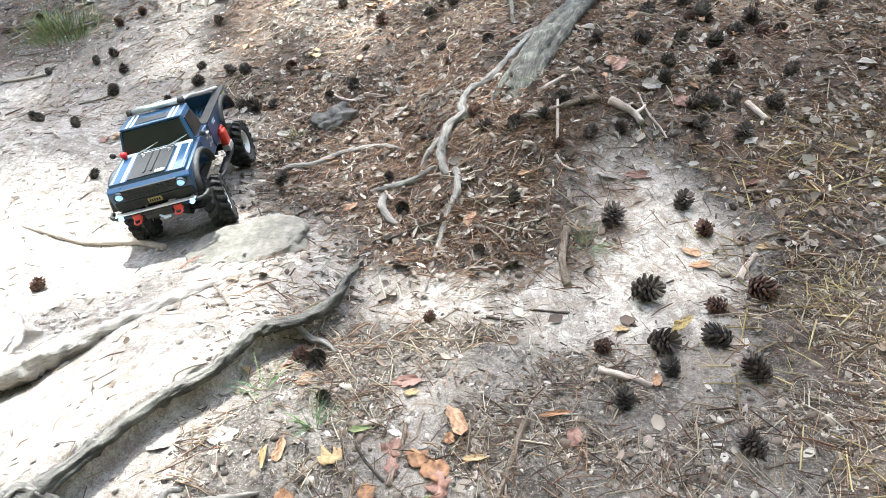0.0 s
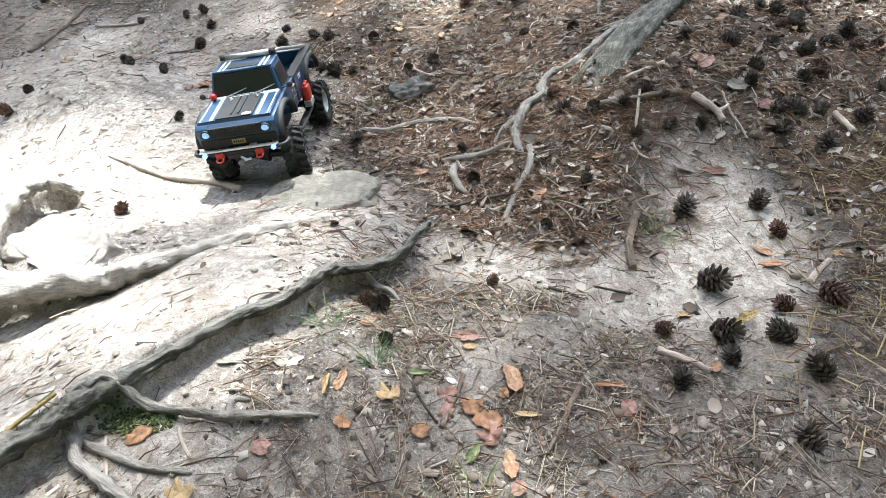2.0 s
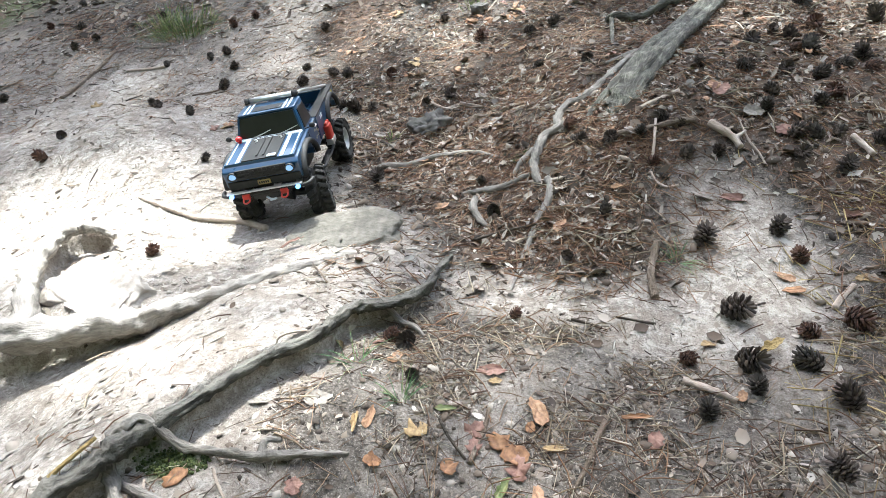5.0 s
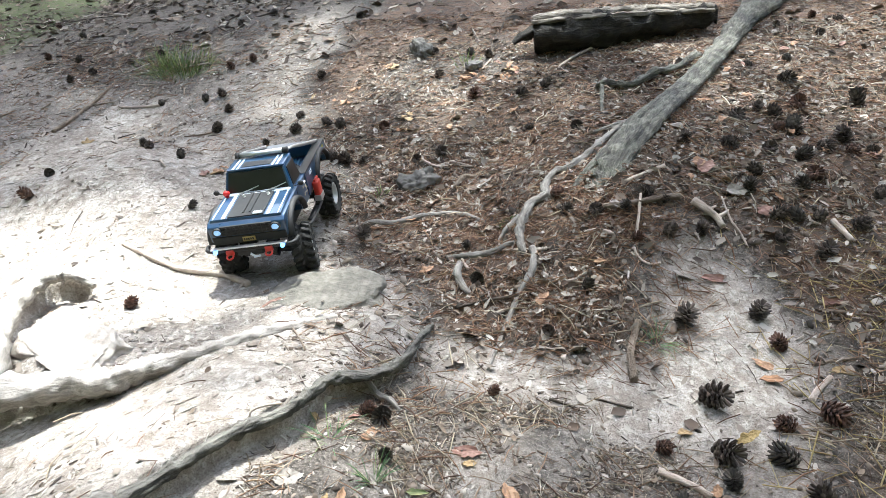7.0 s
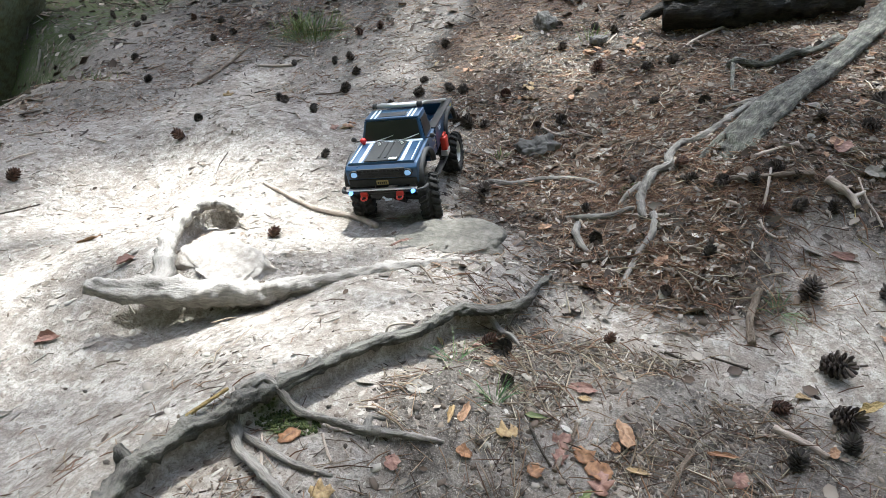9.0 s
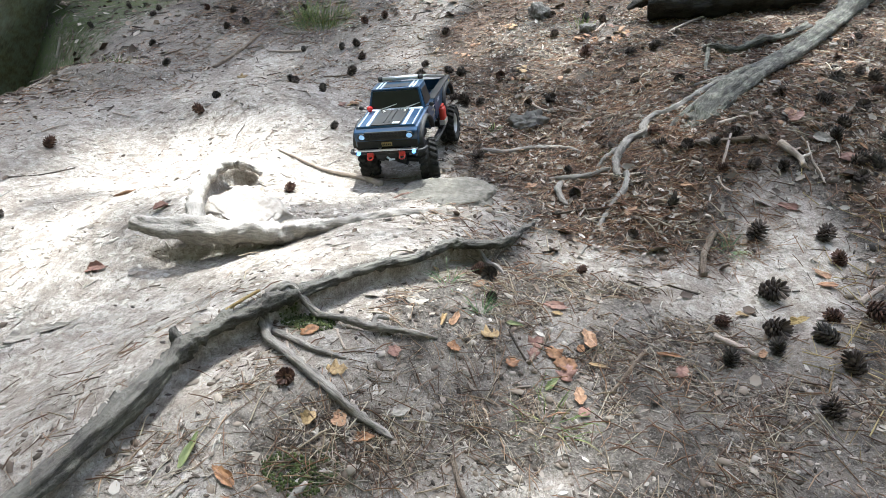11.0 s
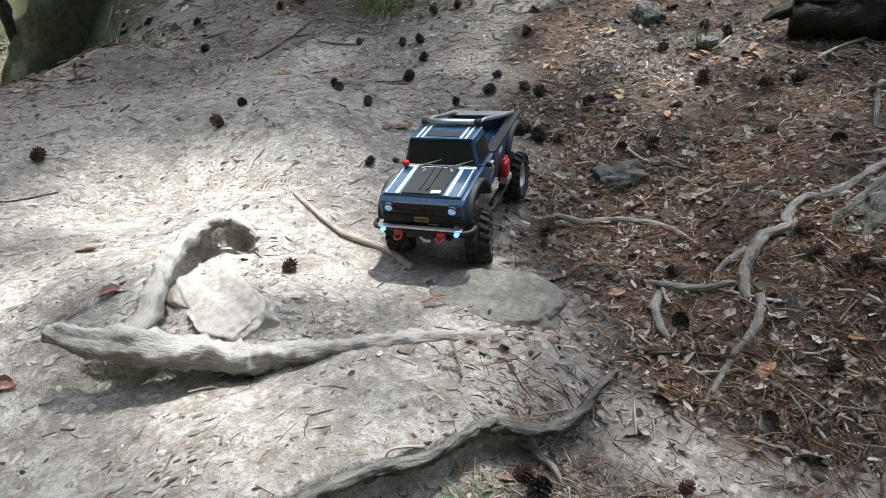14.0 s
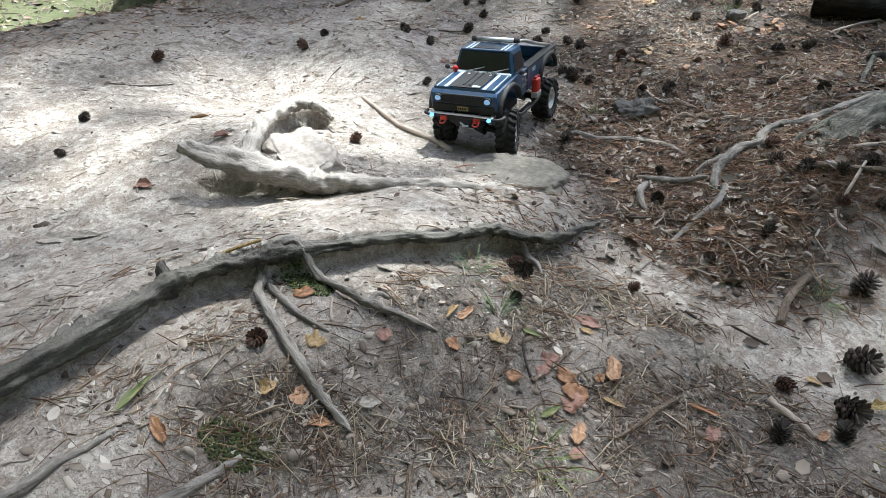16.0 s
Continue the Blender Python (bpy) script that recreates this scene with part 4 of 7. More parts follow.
SEAT_RED = plain_paint("red_seat_trim", (0.35, 0.05, 0.04), 0.6)


def box(bm, x0, x1, y0, y1, z0, z1, bevel=0.0):
    made = bmesh.ops.create_cube(bm, size=1.0)["verts"]
    for v in made:
        v.co = Vector(((x0 + x1) / 2 + v.co.x * (x1 - x0), (y0 + y1) / 2 + v.co.y * (y1 - y0), (z0 + z1) / 2 + v.co.z * (z1 - z0)))
    if bevel:
        edges = {e for v in made for e in v.link_edges}
        bmesh.ops.bevel(bm, geom=list(edges), offset=bevel, segments=2, affect="EDGES", profile=0.5)
    return bm


def slab(points, y0, y1, bevel=0.0):
    """A side outline (x, z) drawn out across the truck."""
    bm = bmesh.new()
    a = [bm.verts.new((x, y0, z)) for x, z in points]
    b = [bm.verts.new((x, y1, z)) for x, z in points]
    bm.faces.new(a)
    bm.faces.new(b[::-1])
    n = len(points)
    for i in range(n):
        bm.faces.new((a[i], b[i], b[(i + 1) % n], a[(i + 1) % n]))
    if bevel:
        bmesh.ops.bevel(bm, geom=[e for e in bm.edges], offset=bevel, segments=2, affect="EDGES", profile=0.5)
    return bm


def prism(corners):
    """Eight corners: four of the bottom, four of the top, in the same turn."""
    bm = bmesh.new()
    v = [bm.verts.new(c) for c in corners]
    for f in ((0, 1, 2, 3), (4, 5, 6, 7), (0, 1, 5, 4), (1, 2, 6, 5), (2, 3, 7, 6), (3, 0, 4, 7)):
        bm.faces.new([v[i] for i in f])
    return bm


def disc(bm, cx, cy, cz, r, depth, axis="X", sides=20, r2=None):
    m = {"X": pose(cx, cy, cz, 0, 90, 0), "Y": pose(cx, cy, cz, 90, 0, 0), "Z": pose(cx, cy, cz)}[axis]
    bmesh.ops.create_cone(bm, cap_ends=True, segments=sides, radius1=r, radius2=r if r2 is None else r2, depth=depth, matrix=m)
    return bm


def lathe(profile, sides=28):
    """Turns (y, r) round the y axis."""
    bm = bmesh.new()
    rings = [[bm.verts.new((r * math.cos(2 * math.pi * k / sides), y, r * math.sin(2 * math.pi * k / sides))) for k in range(sides)] for y, r in profile]
    for a, b in zip(rings, rings[1:] + rings[:1]):
        for k in range(sides):
            bm.faces.new((a[k], a[(k + 1) % sides], b[(k + 1) % sides], b[k]))
    return bm


def tyre_mesh(r=0.058, w=0.046):
    """A tyre with slanted tread blocks moulded into its crown and shoulders."""
    h, sides = w / 2, 126
    crown = [v / 10 for v in range(-10, 11)]
    profile = [(-h * 0.75, 0.030 * r / 0.058, 0), (-h, 0.62 * r, 0), (-h * 1.06, 0.80 * r, 0), (-h * 1.06, 0.87 * r, 1)]
    profile += [(c * h * 0.98, r - 0.005 - 0.003 * c * c, 2) for c in crown]
    profile += [(h * 1.06, 0.87 * r, 1), (h * 1.06, 0.80 * r, 0), (h, 0.62 * r, 0), (h * 0.75, 0.030 * r / 0.058, 0)]
    bm = bmesh.new()
    rings = []
    for y, rad, kind in profile:
        ring = []
        for k in range(sides):
            a = 2 * math.pi * k / sides
            turn = (18 * k / sides + (0.5 if y > 0 else 0) + 0.55 * abs(y) / h) % 1.0
            block = turn < 0.58 and abs(y) > 0.10 * h
            rr = rad + (0.0062 if block and kind == 2 else 0)
            yy = y + (math.copysign(0.003, y) if block and kind else 0)
            ring.append(bm.verts.new((rr * math.cos(a), yy, rr * math.sin(a))))
        rings.append(ring)
    for a, b in zip(rings, rings[1:] + rings[:1]):
        for k in range(sides):
            bm.faces.new((a[k], a[(k + 1) % sides], b[(k + 1) % sides], b[k]))
    return bm


def rim_mesh(w=0.046):
    h = w / 2
    bm = lathe([(h * 0.70, 0.0305), (h * 0.86, 0.0315), (h * 0.92, 0.029), (h * 0.70, 0.0265), (h * 0.30, 0.025), (h * 0.22, 0.020), (h * 0.42, 0.016), (h * 0.46, 0.011), (h * 0.2, 0.008), (-h * 0.7, 0.008), (-h * 0.7, 0.0305)], 28)
    return bm


def wheel(truck, x, y, z, turn, outward):
    hub = new("wheel")
    hub.parent = truck
    hub.matrix_basis = pose(x, y, z, 0, 0, turn + (0 if outward > 0 else 180))
    part("tyre", tyre_mesh(), RUBBER, hub, "chunky black off-road tyre")
    part("rim", rim_mesh(), RIM_PAINT, hub, "dull silver steel rim", True)
    # solid black discs stand in for the shade inside the rim's vent holes
    bm = bmesh.new()
    for k in range(8):
        a = 2 * math.pi * k / 8
        disc(bm, 0.0205 * math.cos(a), 0.0078, 0.0205 * math.sin(a), 0.0032, 0.003, "Y", 8)
    part("vent_ring", bm, PAINT_BLACK, hub)
    bm = bmesh.new()
    for k in range(5):
        a = 2 * math.pi * k / 5
        disc(bm, 0.0125 * math.cos(a), 0.0115, 0.0125 * math.sin(a), 0.0014, 0.003, "Y", 6)
    disc(bm, 0, 0.010, 0, 0.006, 0.010, "Y", 14, 0.005)
    part("hub_cap", bm, ALUMINIUM, hub)
    return hub


SPRUNG, NOSE = 5.0, 1.5  # lean and dip of the body on its springs, degrees


def build_truck():
    """Forward is +x, its left is +y; the origin is on the ground below its middle."""
    t = new("model_truck")
    part("chassis", box(box(bmesh.new(), -0.20, 0.215, 0.022, 0.034, 0.070, 0.086, 0.002), -0.20, 0.215, -0.034, -0.022, 0.070, 0.086, 0.002), PAINT_BLACK, t)
    part("skid_plate", box(bmesh.new(), -0.05, 0.08, -0.04, 0.04, 0.056, 0.072, 0.004), PAINT_BLACK, t)
    for x in (0.155, -0.155):
        bm = disc(bmesh.new(), x, 0, 0.058, 0.009, 0.14, "Y", 12)
        disc(bm, x, 0.012, 0.058, 0.019, 0.03, "Y", 14, 0.012)
        part("axle", bm, PAINT_BLACK, t)
        for s in (-1, 1):
            bm = bmesh.new()
            tube(bm, [(x - 0.012, s * 0.045, 0.064), (x, s * 0.048, 0.10), (x + 0.004, s * 0.048, 0.128)], [0.0065, 0.008, 0.0065], 8, 4)
            part("shock_absorber", bm, ALUMINIUM, t)
    # lower body: side panels with wheel arches
    def arch(cx, r, z0, n=9):
        return [(cx + r * math.cos(math.pi * k / (n - 1)), z0 + r * 0.82 * math.sin(math.pi * k / (n - 1))) for k in range(n)]
    low = 0.096
    outline = [(0.232, low + 0.008)] + arch(0.155, 0.062, low) + [(0.06, low - 0.004), (0.012, low - 0.004), (0.012, 0.165), (0.09, 0.167), (0.225, 0.160), (0.236, 0.150)]
    part("front_body", slab(outline, -0.090, 0.090, 0.003), PAINT_BLUE, t, "dark blue painted front body")
    outline = [(0.010, low - 0.002)] + arch(-0.155, 0.062, low + 0.004) + [(-0.232, low + 0.010), (-0.236, 0.162), (0.010, 0.165)]
    for s in (-1, 1):
        part("bed_side", slab(outline, s * 0.078, s * 0.091, 0.002), PAINT_BLUE, t)
        part("bed_rail", box(bmesh.new(), -0.236, 0.008, s * 0.074 - 0.006, s * 0.086 + 0.006, 0.162, 0.167, 0.0015), PAINT_BLACK, t)
    bm = bmesh.new()
    box(bm, -0.228, 0.011, -0.078, 0.078, 0.112, 0.117)
    for k in range(13):
        y = -0.066 + 0.011 * k
        box(bm, -0.226, 0.009, y - 0.0028, y + 0.0028, 0.117, 0.1195)
    part("bed_floor", bm, PAINT_BLUE, t, "ribbed load bed floor")
    tail = part("tailgate", box(bmesh.new(), -0.238, -0.228, -0.080, 0.080, 0.108, 0.164, 0.002), PAINT_BLUE, t)
    bm = bmesh.new()
    for k in range(6):
        box(bm, -0.2395, -0.238, -0.048 + 0.0175 * k, -0.048 + 0.0175 * k + 0.0115, 0.130, 0.146)
    part("lettering", bm, PAINT_STRIPE, tail, "row of pale raised letters")
    for s in (-1, 1):
        part("tail_lamp", box(bmesh.new(), -0.241, -0.234, s * 0.083 - 0.006, s * 0.083 + 0.006, 0.132, 0.146, 0.001), LAMP_RED, t, "red tail lamp")
    part("rear_bumper", box(bmesh.new(), -0.250, -0.236, -0.088, 0.088, 0.090, 0.104, 0.003), PAINT_BLACK, t)
    # fender flares
    for cx in (0.155, -0.155):
        for s in (-1, 1):
            bm = bmesh.new()
            pts = [(cx + 0.070 * math.cos(a), s * 0.093, low + 0.002 + 0.060 * math.sin(a)) for a in [math.pi * k / 10 for k in range(11)]]
            tube(bm, pts, [0.009] * 11, 8, 2, flat=0.75)
            part("fender_flare", bm, PAINT_BLACK, t, "wide black fender flare", True)
    # cab
    cab = part("cab", prism([(0.070, -0.083, 0.166), (0.070, 0.083, 0.166), (-0.022, 0.083, 0.166), (-0.022, -0.083, 0.166),
                             (0.047, -0.070, 0.232), (0.047, 0.070, 0.232), (-0.018, 0.072, 0.234), (-0.018, -0.072, 0.234)]), PAINT_BLUE, t, "dark blue cab")
    mod = cab.modifiers.new("edge", "BEVEL")
    mod.width, mod.segments = 0.004, 2
    part("roof", box(bmesh.new(), -0.022, 0.050, -0.071, 0.071, 0.230, 0.239, 0.0035), PAINT_BLUE, t, "dark blue roof")
    part("windscreen", prism([(0.0700, -0.076, 0.171), (0.0700, 0.076, 0.171), (0.0655, 0.076, 0.171), (0.0655, -0.076, 0.171),
                              (0.0515, -0.066, 0.228), (0.0515, 0.066, 0.228), (0.047, 0.066, 0.228), (0.047, -0.066, 0.228)]), GLASS_DARK, t, "dark tinted windscreen")
    for s in (-1, 1):
        part("side_window", prism([(0.056, s * 0.0835, 0.174), (-0.012, s * 0.0835, 0.174), (-0.012, s * 0.079, 0.174), (0.056, s * 0.079, 0.174),
                                   (0.041, s * 0.0735, 0.224), (-0.010, s * 0.0745, 0.224), (-0.010, s * 0.070, 0.224), (0.041, s * 0.069, 0.224)]), GLASS_DARK, t, "dark tinted side window")
        part("window_frame", prism([(0.0735, s * 0.0815, 0.168), (0.0655, s * 0.0845, 0.168), (0.0655, s * 0.080, 0.168), (0.0735, s * 0.077, 0.168),
                                    (0.0525, s * 0.0705, 0.231), (0.0455, s * 0.0725, 0.231), (0.0455, s * 0.068, 0.231), (0.0525, s * 0.066, 0.231)]), PAINT_BLUE, t, "dark blue windscreen pillar")
        bm = bmesh.new()
        box(bm, 0.066, 0.0672, s * 0.0905 - 0.0006, s * 0.0905 + 0.0006, 0.10, 0.162)
        part("door_gap", bm, PAINT_BLACK, t)
        part("door_gap", box(bmesh.new(), -0.0145, -0.0133, s * 0.0905 - 0.0006, s * 0.0905 + 0.0006, 0.10, 0.162), PAINT_BLACK, t)
        part("door_handle", box(bmesh.new(), -0.006, 0.010, s * 0.090 - 0.002, s * 0.0935 + 0.001, 0.150, 0.154, 0.001), ALUMINIUM, t)
        bm = bmesh.new()
        rng = random.Random(4)
        for k in range(9):
            x, z = 0.012 + 0.034 * rng.random(), 0.112 + 0.034 * rng.random()
            box(bm, x, x + 0.005 + 0.008 * rng.random(), s * 0.0902 - 0.0005, s * 0.0902 + 0.0005, z, z + 0.003 + 0.004 * rng.random())
        part("door_decal", bm, DECAL, t, "worn pale printed emblem")
        bm = bmesh.new()
        box(bm, -0.215, -0.175, s * 0.0912 - 0.0005, s * 0.0912 + 0.0005, 0.146, 0.157)
        part("rear_decal", bm, DECAL_YELLOW, t, "yellow printed stripe decal")
        bm = bmesh.new()
        for k in range(4):
            box(bm, -0.050 + 0.006 * k, -0.0455 + 0.006 * k, s * 0.0912 - 0.0005, s * 0.0912 + 0.0005, 0.142, 0.148)
        box(bm, -0.052, -0.026, s * 0.0912 - 0.0005, s * 0.0912 + 0.0005, 0.150, 0.153)
        part("side_lettering", bm, PAINT_STRIPE, t, "small row of pale letters")
        # side step
        bm = bmesh.new()
        tube(bm, [(0.078, s * 0.085, 0.078), (0.06, s * 0.095, 0.074), (-0.07, s * 0.095, 0.074), (-0.088, s * 0.085, 0.078)], [0.004] * 4, 8, 4)
        box(bm, -0.03, 0.05, s * 0.088 - 0.007, s * 0.088 + 0.007, 0.072, 0.076)
        part("side_step", bm, PAINT_BLACK, t, "", True)
        # jerry can
        bm = bmesh.new()
        box(bm, -0.056, -0.023, s * 0.099 - 0.008, s * 0.099 + 0.008, 0.098, 0.142, 0.004)
        box(bm, -0.046, -0.026, s * 0.099 - 0.003, s * 0.099 + 0.003, 0.142, 0.148, 0.0015)
        disc(bm, -0.051, s * 0.099, 0.144, 0.0045, 0.008, "Z", 12)
        can = part("jerry_can", bm, PAINT_RED, t, "bright red plastic jerry can", True)
        part("can_holder", box(bmesh.new(), -0.058, -0.021, s * 0.099 - 0.0095, s * 0.099 + 0.0095, 0.090, 0.106, 0.002), ALUMINIUM, can, "pale grey can holder")
        # mirror
        bm = bmesh.new()
        tube(bm, [(0.062, s * 0.083, 0.172), (0.066, s * 0.094, 0.176), (0.066, s * 0.101, 0.180)], [0.0015] * 3, 6, 3)
        bmesh.ops.create_uvsphere(bm, u_segments=14, v_segments=10, radius=0.0075, matrix=Matrix.Translation((0.066, s * 0.104, 0.181)) @ Matrix.Diagonal((0.7, 1, 1, 1)))
        part("side_mirror", bm, PAINT_BLACK, t, "black round side mirror", True)
    bm = bmesh.new()
    disc(bm, 0.080, -0.074, 0.173, 0.0055, 0.010, "Z", 12)
    bmesh.ops.create_uvsphere(bm, u_segments=16, v_segments=10, radius=0.0085, matrix=Matrix.Translation((0.080, -0.074, 0.183)))
    part("beacon", bm, LAMP_RED, t, "small red beacon lamp", True)
    # hood
    hood = part("hood", prism([(0.226, -0.084, 0.158), (0.226, 0.084, 0.158), (0.072, 0.084, 0.164), (0.072, -0.084, 0.164),
                               (0.224, -0.082, 0.166), (0.224, 0.082, 0.166), (0.074, 0.082, 0.173), (0.074, -0.082, 0.173)]), PAINT_BLUE, t, "dark blue bonnet with pale stripes")
    slope = (0.173 - 0.166) / 0.15
    def on_hood(x, rise):
        return 0.166 + (0.224 - x) * slope + rise
    bm = bmesh.new()
    box(bm, 0.074, 0.222, -0.042, 0.042, 0.0, 0.0028)
    for y in (-0.008, 0.008):
        box(bm, 0.09, 0.205, y - 0.0022, y + 0.0022, 0.0028, 0.0058)
    for v in bm.verts:
        v.co.z = on_hood(v.co.x, v.co.z)
    part("bonnet_panel", bm, BONNET_BLACK, hood, "matt black ribbed bonnet panel")
    for y in (-0.076, -0.052, 0.052, 0.076):
        w = 0.0014 if abs(y) > 0.06 else 0.0040
        bm = box(bmesh.new(), 0.076, 0.222, y - w, y + w, 0.0, 0.0012)
        for v in bm.verts:
            v.co.z = on_hood(v.co.x, v.co.z)
        part("stripe", bm, PAINT_STRIPE, hood, "pale blue-white stripe")
    for y in (-0.03, 0.03):
        bm = disc(bmesh.new(), 0.098, y, on_hood(0.098, 0.003), 0.003, 0.008, "Z", 10)
        tube(bm, [(0.094, y, on_hood(0.094, 0.006)), (0.104, y + 0.006, on_hood(0.10, 0.005)), (0.110, y + 0.001, on_hood(0.11, 0.004))], [0.0012] * 3, 6, 3)
        part("bonnet_pin", bm, ALUMINIUM, hood)
    part("bonnet_badge", box(bmesh.new(), 0.205, 0.220, 0.018, 0.038, on_hood(0.21, 0.002), on_hood(0.21, 0.005), 0.001), PAINT_STRIPE, hood, "small worn pale badge")
    part("cowl", box(bmesh.new(), 0.066, 0.082, -0.080, 0.080, 0.166, 0.1755, 0.002), PAINT_STRIPE, t, "pale cowl strip below the windscreen")
    for y in (-0.045, 0.022):
        bm = bmesh.new()
        tube(bm, [(0.080, y, 0.177), (0.074, y + 0.02, 0.181), (0.064, y + 0.048, 0.188)], [0.0018, 0.0016, 0.0012], 6, 4)
        part("wiper", bm, ALUMINIUM, t)
    # front
    grille = part("grille", box(bmesh.new(), 0.230, 0.2385, -0.060, 0.060, 0.124, 0.152, 0.0015), PAINT_BLACK, t, "black grille")
    bm = bmesh.new()
    for k in range(12):
        y = -0.055 + 0.010 * k
        box(bm, 0.238, 0.2405, y - 0.001, y + 0.001, 0.127, 0.149)
    for z in (0.134, 0.142):
        box(bm, 0.238, 0.2405, -0.058, 0.058, z - 0.001, z + 0.001)
    part("grille_grid", bm, PAINT_BLACK, grille)
    for s in (-1, 1):
        lamp = part("headlight", disc(bmesh.new(), 0.239, s * 0.067, 0.138, 0.0088, 0.006, "X", 22, 0.0075), LAMP_WHITE, t, "round lit white headlight", True)
        bm = lathe([(-0.004, 0.0090), (0.004, 0.0090), (0.004, 0.0116), (-0.004, 0.0116)], 22)
        bmesh.ops.transform(bm, matrix=pose(0.238, s * 0.067, 0.138, 0, 0, 90), verts=bm.verts)
        part("lamp_ring", bm, PAINT_BLACK, lamp)
    part("valance", box(bmesh.new(), 0.215, 0.236, -0.086, 0.086, 0.098, 0.121, 0.003), PAINT_BLACK, t, "black lower front panel")
    plate = part("number_plate", box(bmesh.new(), 0.2365, 0.2385, -0.015, 0.015, 0.103, 0.116, 0.0006), PAINT_GOLD, t, "small gold number plate")
    bm = bmesh.new()
    for k in range(5):
        box(bm, 0.2385, 0.2391, -0.012 + 0.005 * k, -0.009 + 0.005 * k, 0.1065, 0.1125)
    part("plate_print", bm, PAINT_BLACK, plate)
    bm = bmesh.new()
    tube(bm, [(0.222, -0.106, 0.090), (0.247, -0.098, 0.090), (0.252, -0.05, 0.090), (0.252, 0.05, 0.090), (0.247, 0.098, 0.090), (0.222, 0.106, 0.090)], [0.0045] * 6, 8, 4)
    bumper = part("front_bumper", bm, PAINT_BLACK, t, "black winch bumper", True)
    part("bumper_trim", box(bmesh.new(), 0.247, 0.2585, -0.088, 0.088, 0.0955, 0.0985, 0.001), ALUMINIUM, bumper, "bright metal trim")
    part("winch_mount", box(bmesh.new(), 0.232, 0.255, -0.030, 0.030, 0.074, 0.086, 0.002), PAINT_BLACK, bumper)
    for s in (-1, 1):
        bm = bmesh.new()
        tube(bm, [(0.256, s * 0.045 - 0.006, 0.083), (0.266, s * 0.045 - 0.007, 0.078), (0.270, s * 0.045, 0.076), (0.266, s * 0.045 + 0.007, 0.078), (0.256, s * 0.045 + 0.006, 0.083)], [0.0020] * 5, 8, 4)
        box(bm, 0.252, 0.260, s * 0.045 - 0.009, s * 0.045 + 0.009, 0.080, 0.092, 0.0015)
        part("tow_hook", bm, PAINT_RED, bumper, "red tow shackle", True)
        part("spot_lamp", disc(bmesh.new(), 0.257, s * 0.078, 0.091, 0.0055, 0.008, "X", 16, 0.0045), LAMP_BLUE, bumper, "small lit blue-white spot lamp", True)
    bm = bmesh.new()
    tube(bm, [(0.256, 0.0, 0.078), (0.258, 0.012, 0.071), (0.258, 0.022, 0.072), (0.257, 0.006, 0.069)], [0.0025] * 4, 6, 4)
    part("winch_rope", bm, PAINT_STRIPE, bumper, "pale frayed winch rope")
    # roof rack and roll bars
    bm = disc(bmesh.new(), 0.002, 0, 0.250, 0.0075, 0.112, "Y", 14)
    bar = part("light_bar", bm, ALUMINIUM, t, "bright metal roof light bar", True)
    for s in (-1, 1):
        part("bar_end", disc(bmesh.new(), 0.002, s * 0.060, 0.250, 0.0088, 0.012, "Y", 14), PAINT_BLACK, bar, "", True)
    part("roof_plate", box(bmesh.new(), -0.022, -0.004, -0.062, 0.062, 0.242, 0.247, 0.001), PLATE_METAL, t, "checkered metal plate")
    part("roof_hatch", box(bmesh.new(), 0.010, 0.041, -0.036, 0.036, 0.2385, 0.2410, 0.001), GLASS_DARK, t, "dark roof hatch")
    for y in (-0.054, -0.043, 0.043, 0.054):
        part("stripe", box(bmesh.new(), -0.016, 0.0490, y - 0.0026, y + 0.0022, 0.2388, 0.2400), PAINT_STRIPE, t, "pale blue-white stripe")
    for s in (-1, 1):
        bm = bmesh.new()
        tube(bm, [(-0.012, s * 0.058, 0.243), (-0.03, s * 0.061, 0.240), (-0.12, s * 0.067, 0.204), (-0.222, s * 0.074, 0.168)], [0.0055] * 4, 10, 4)
        part("roll_bar", bm, ALUMINIUM, t, "bright diagonal metal bar", True)
    plate = part("bed_plate", box(bmesh.new(), -0.236, -0.206, -0.082, 0.082, 0.162, 0.1655, 0.001), PLATE_METAL, t, "checkered aluminium plate over the tailgate")
    # spare wheel and seats
    spare = new("spare_wheel")
    spare.parent = t
    spare.matrix_basis = pose(-0.038, 0.028, 0.172, 62, 0, 20)
    part("tyre", tyre_mesh(0.045, 0.034), RUBBER, spare, "small black spare tyre")
    part("rim", lathe([(0.010, 0.026), (0.014, 0.025), (0.012, 0.012), (0.004, 0.008), (-0.012, 0.008), (-0.012, 0.026)], 22), SEAT_RED, spare, "dull red spare rim", True)
    # the cab stands well forward, over a short bonnet
    for ob in t.children_recursive:
        name = ob.name.split(".")[0]
        if ob.type != "MESH":
            continue
        if name in ("cab", "roof", "windscreen", "side_window", "window_frame", "door_gap", "door_handle", "cowl", "wiper", "roof_hatch", "side_mirror", "beacon") or (name == "stripe" and ob.parent is t):
            for v in ob.data.vertices:
                v.co.x += 0.034
        elif ob is hood or ob.parent is hood:
            for v in ob.data.vertices:
                v.co.x = 0.224 + (v.co.x - 0.224) * 0.118 / 0.152
        elif name in ("light_bar", "bar_end", "roof_plate", "roll_bar"):
            for v in ob.data.vertices:
                v.co.x += 0.010 * max(0.0, 1 + v.co.x / 0.22)
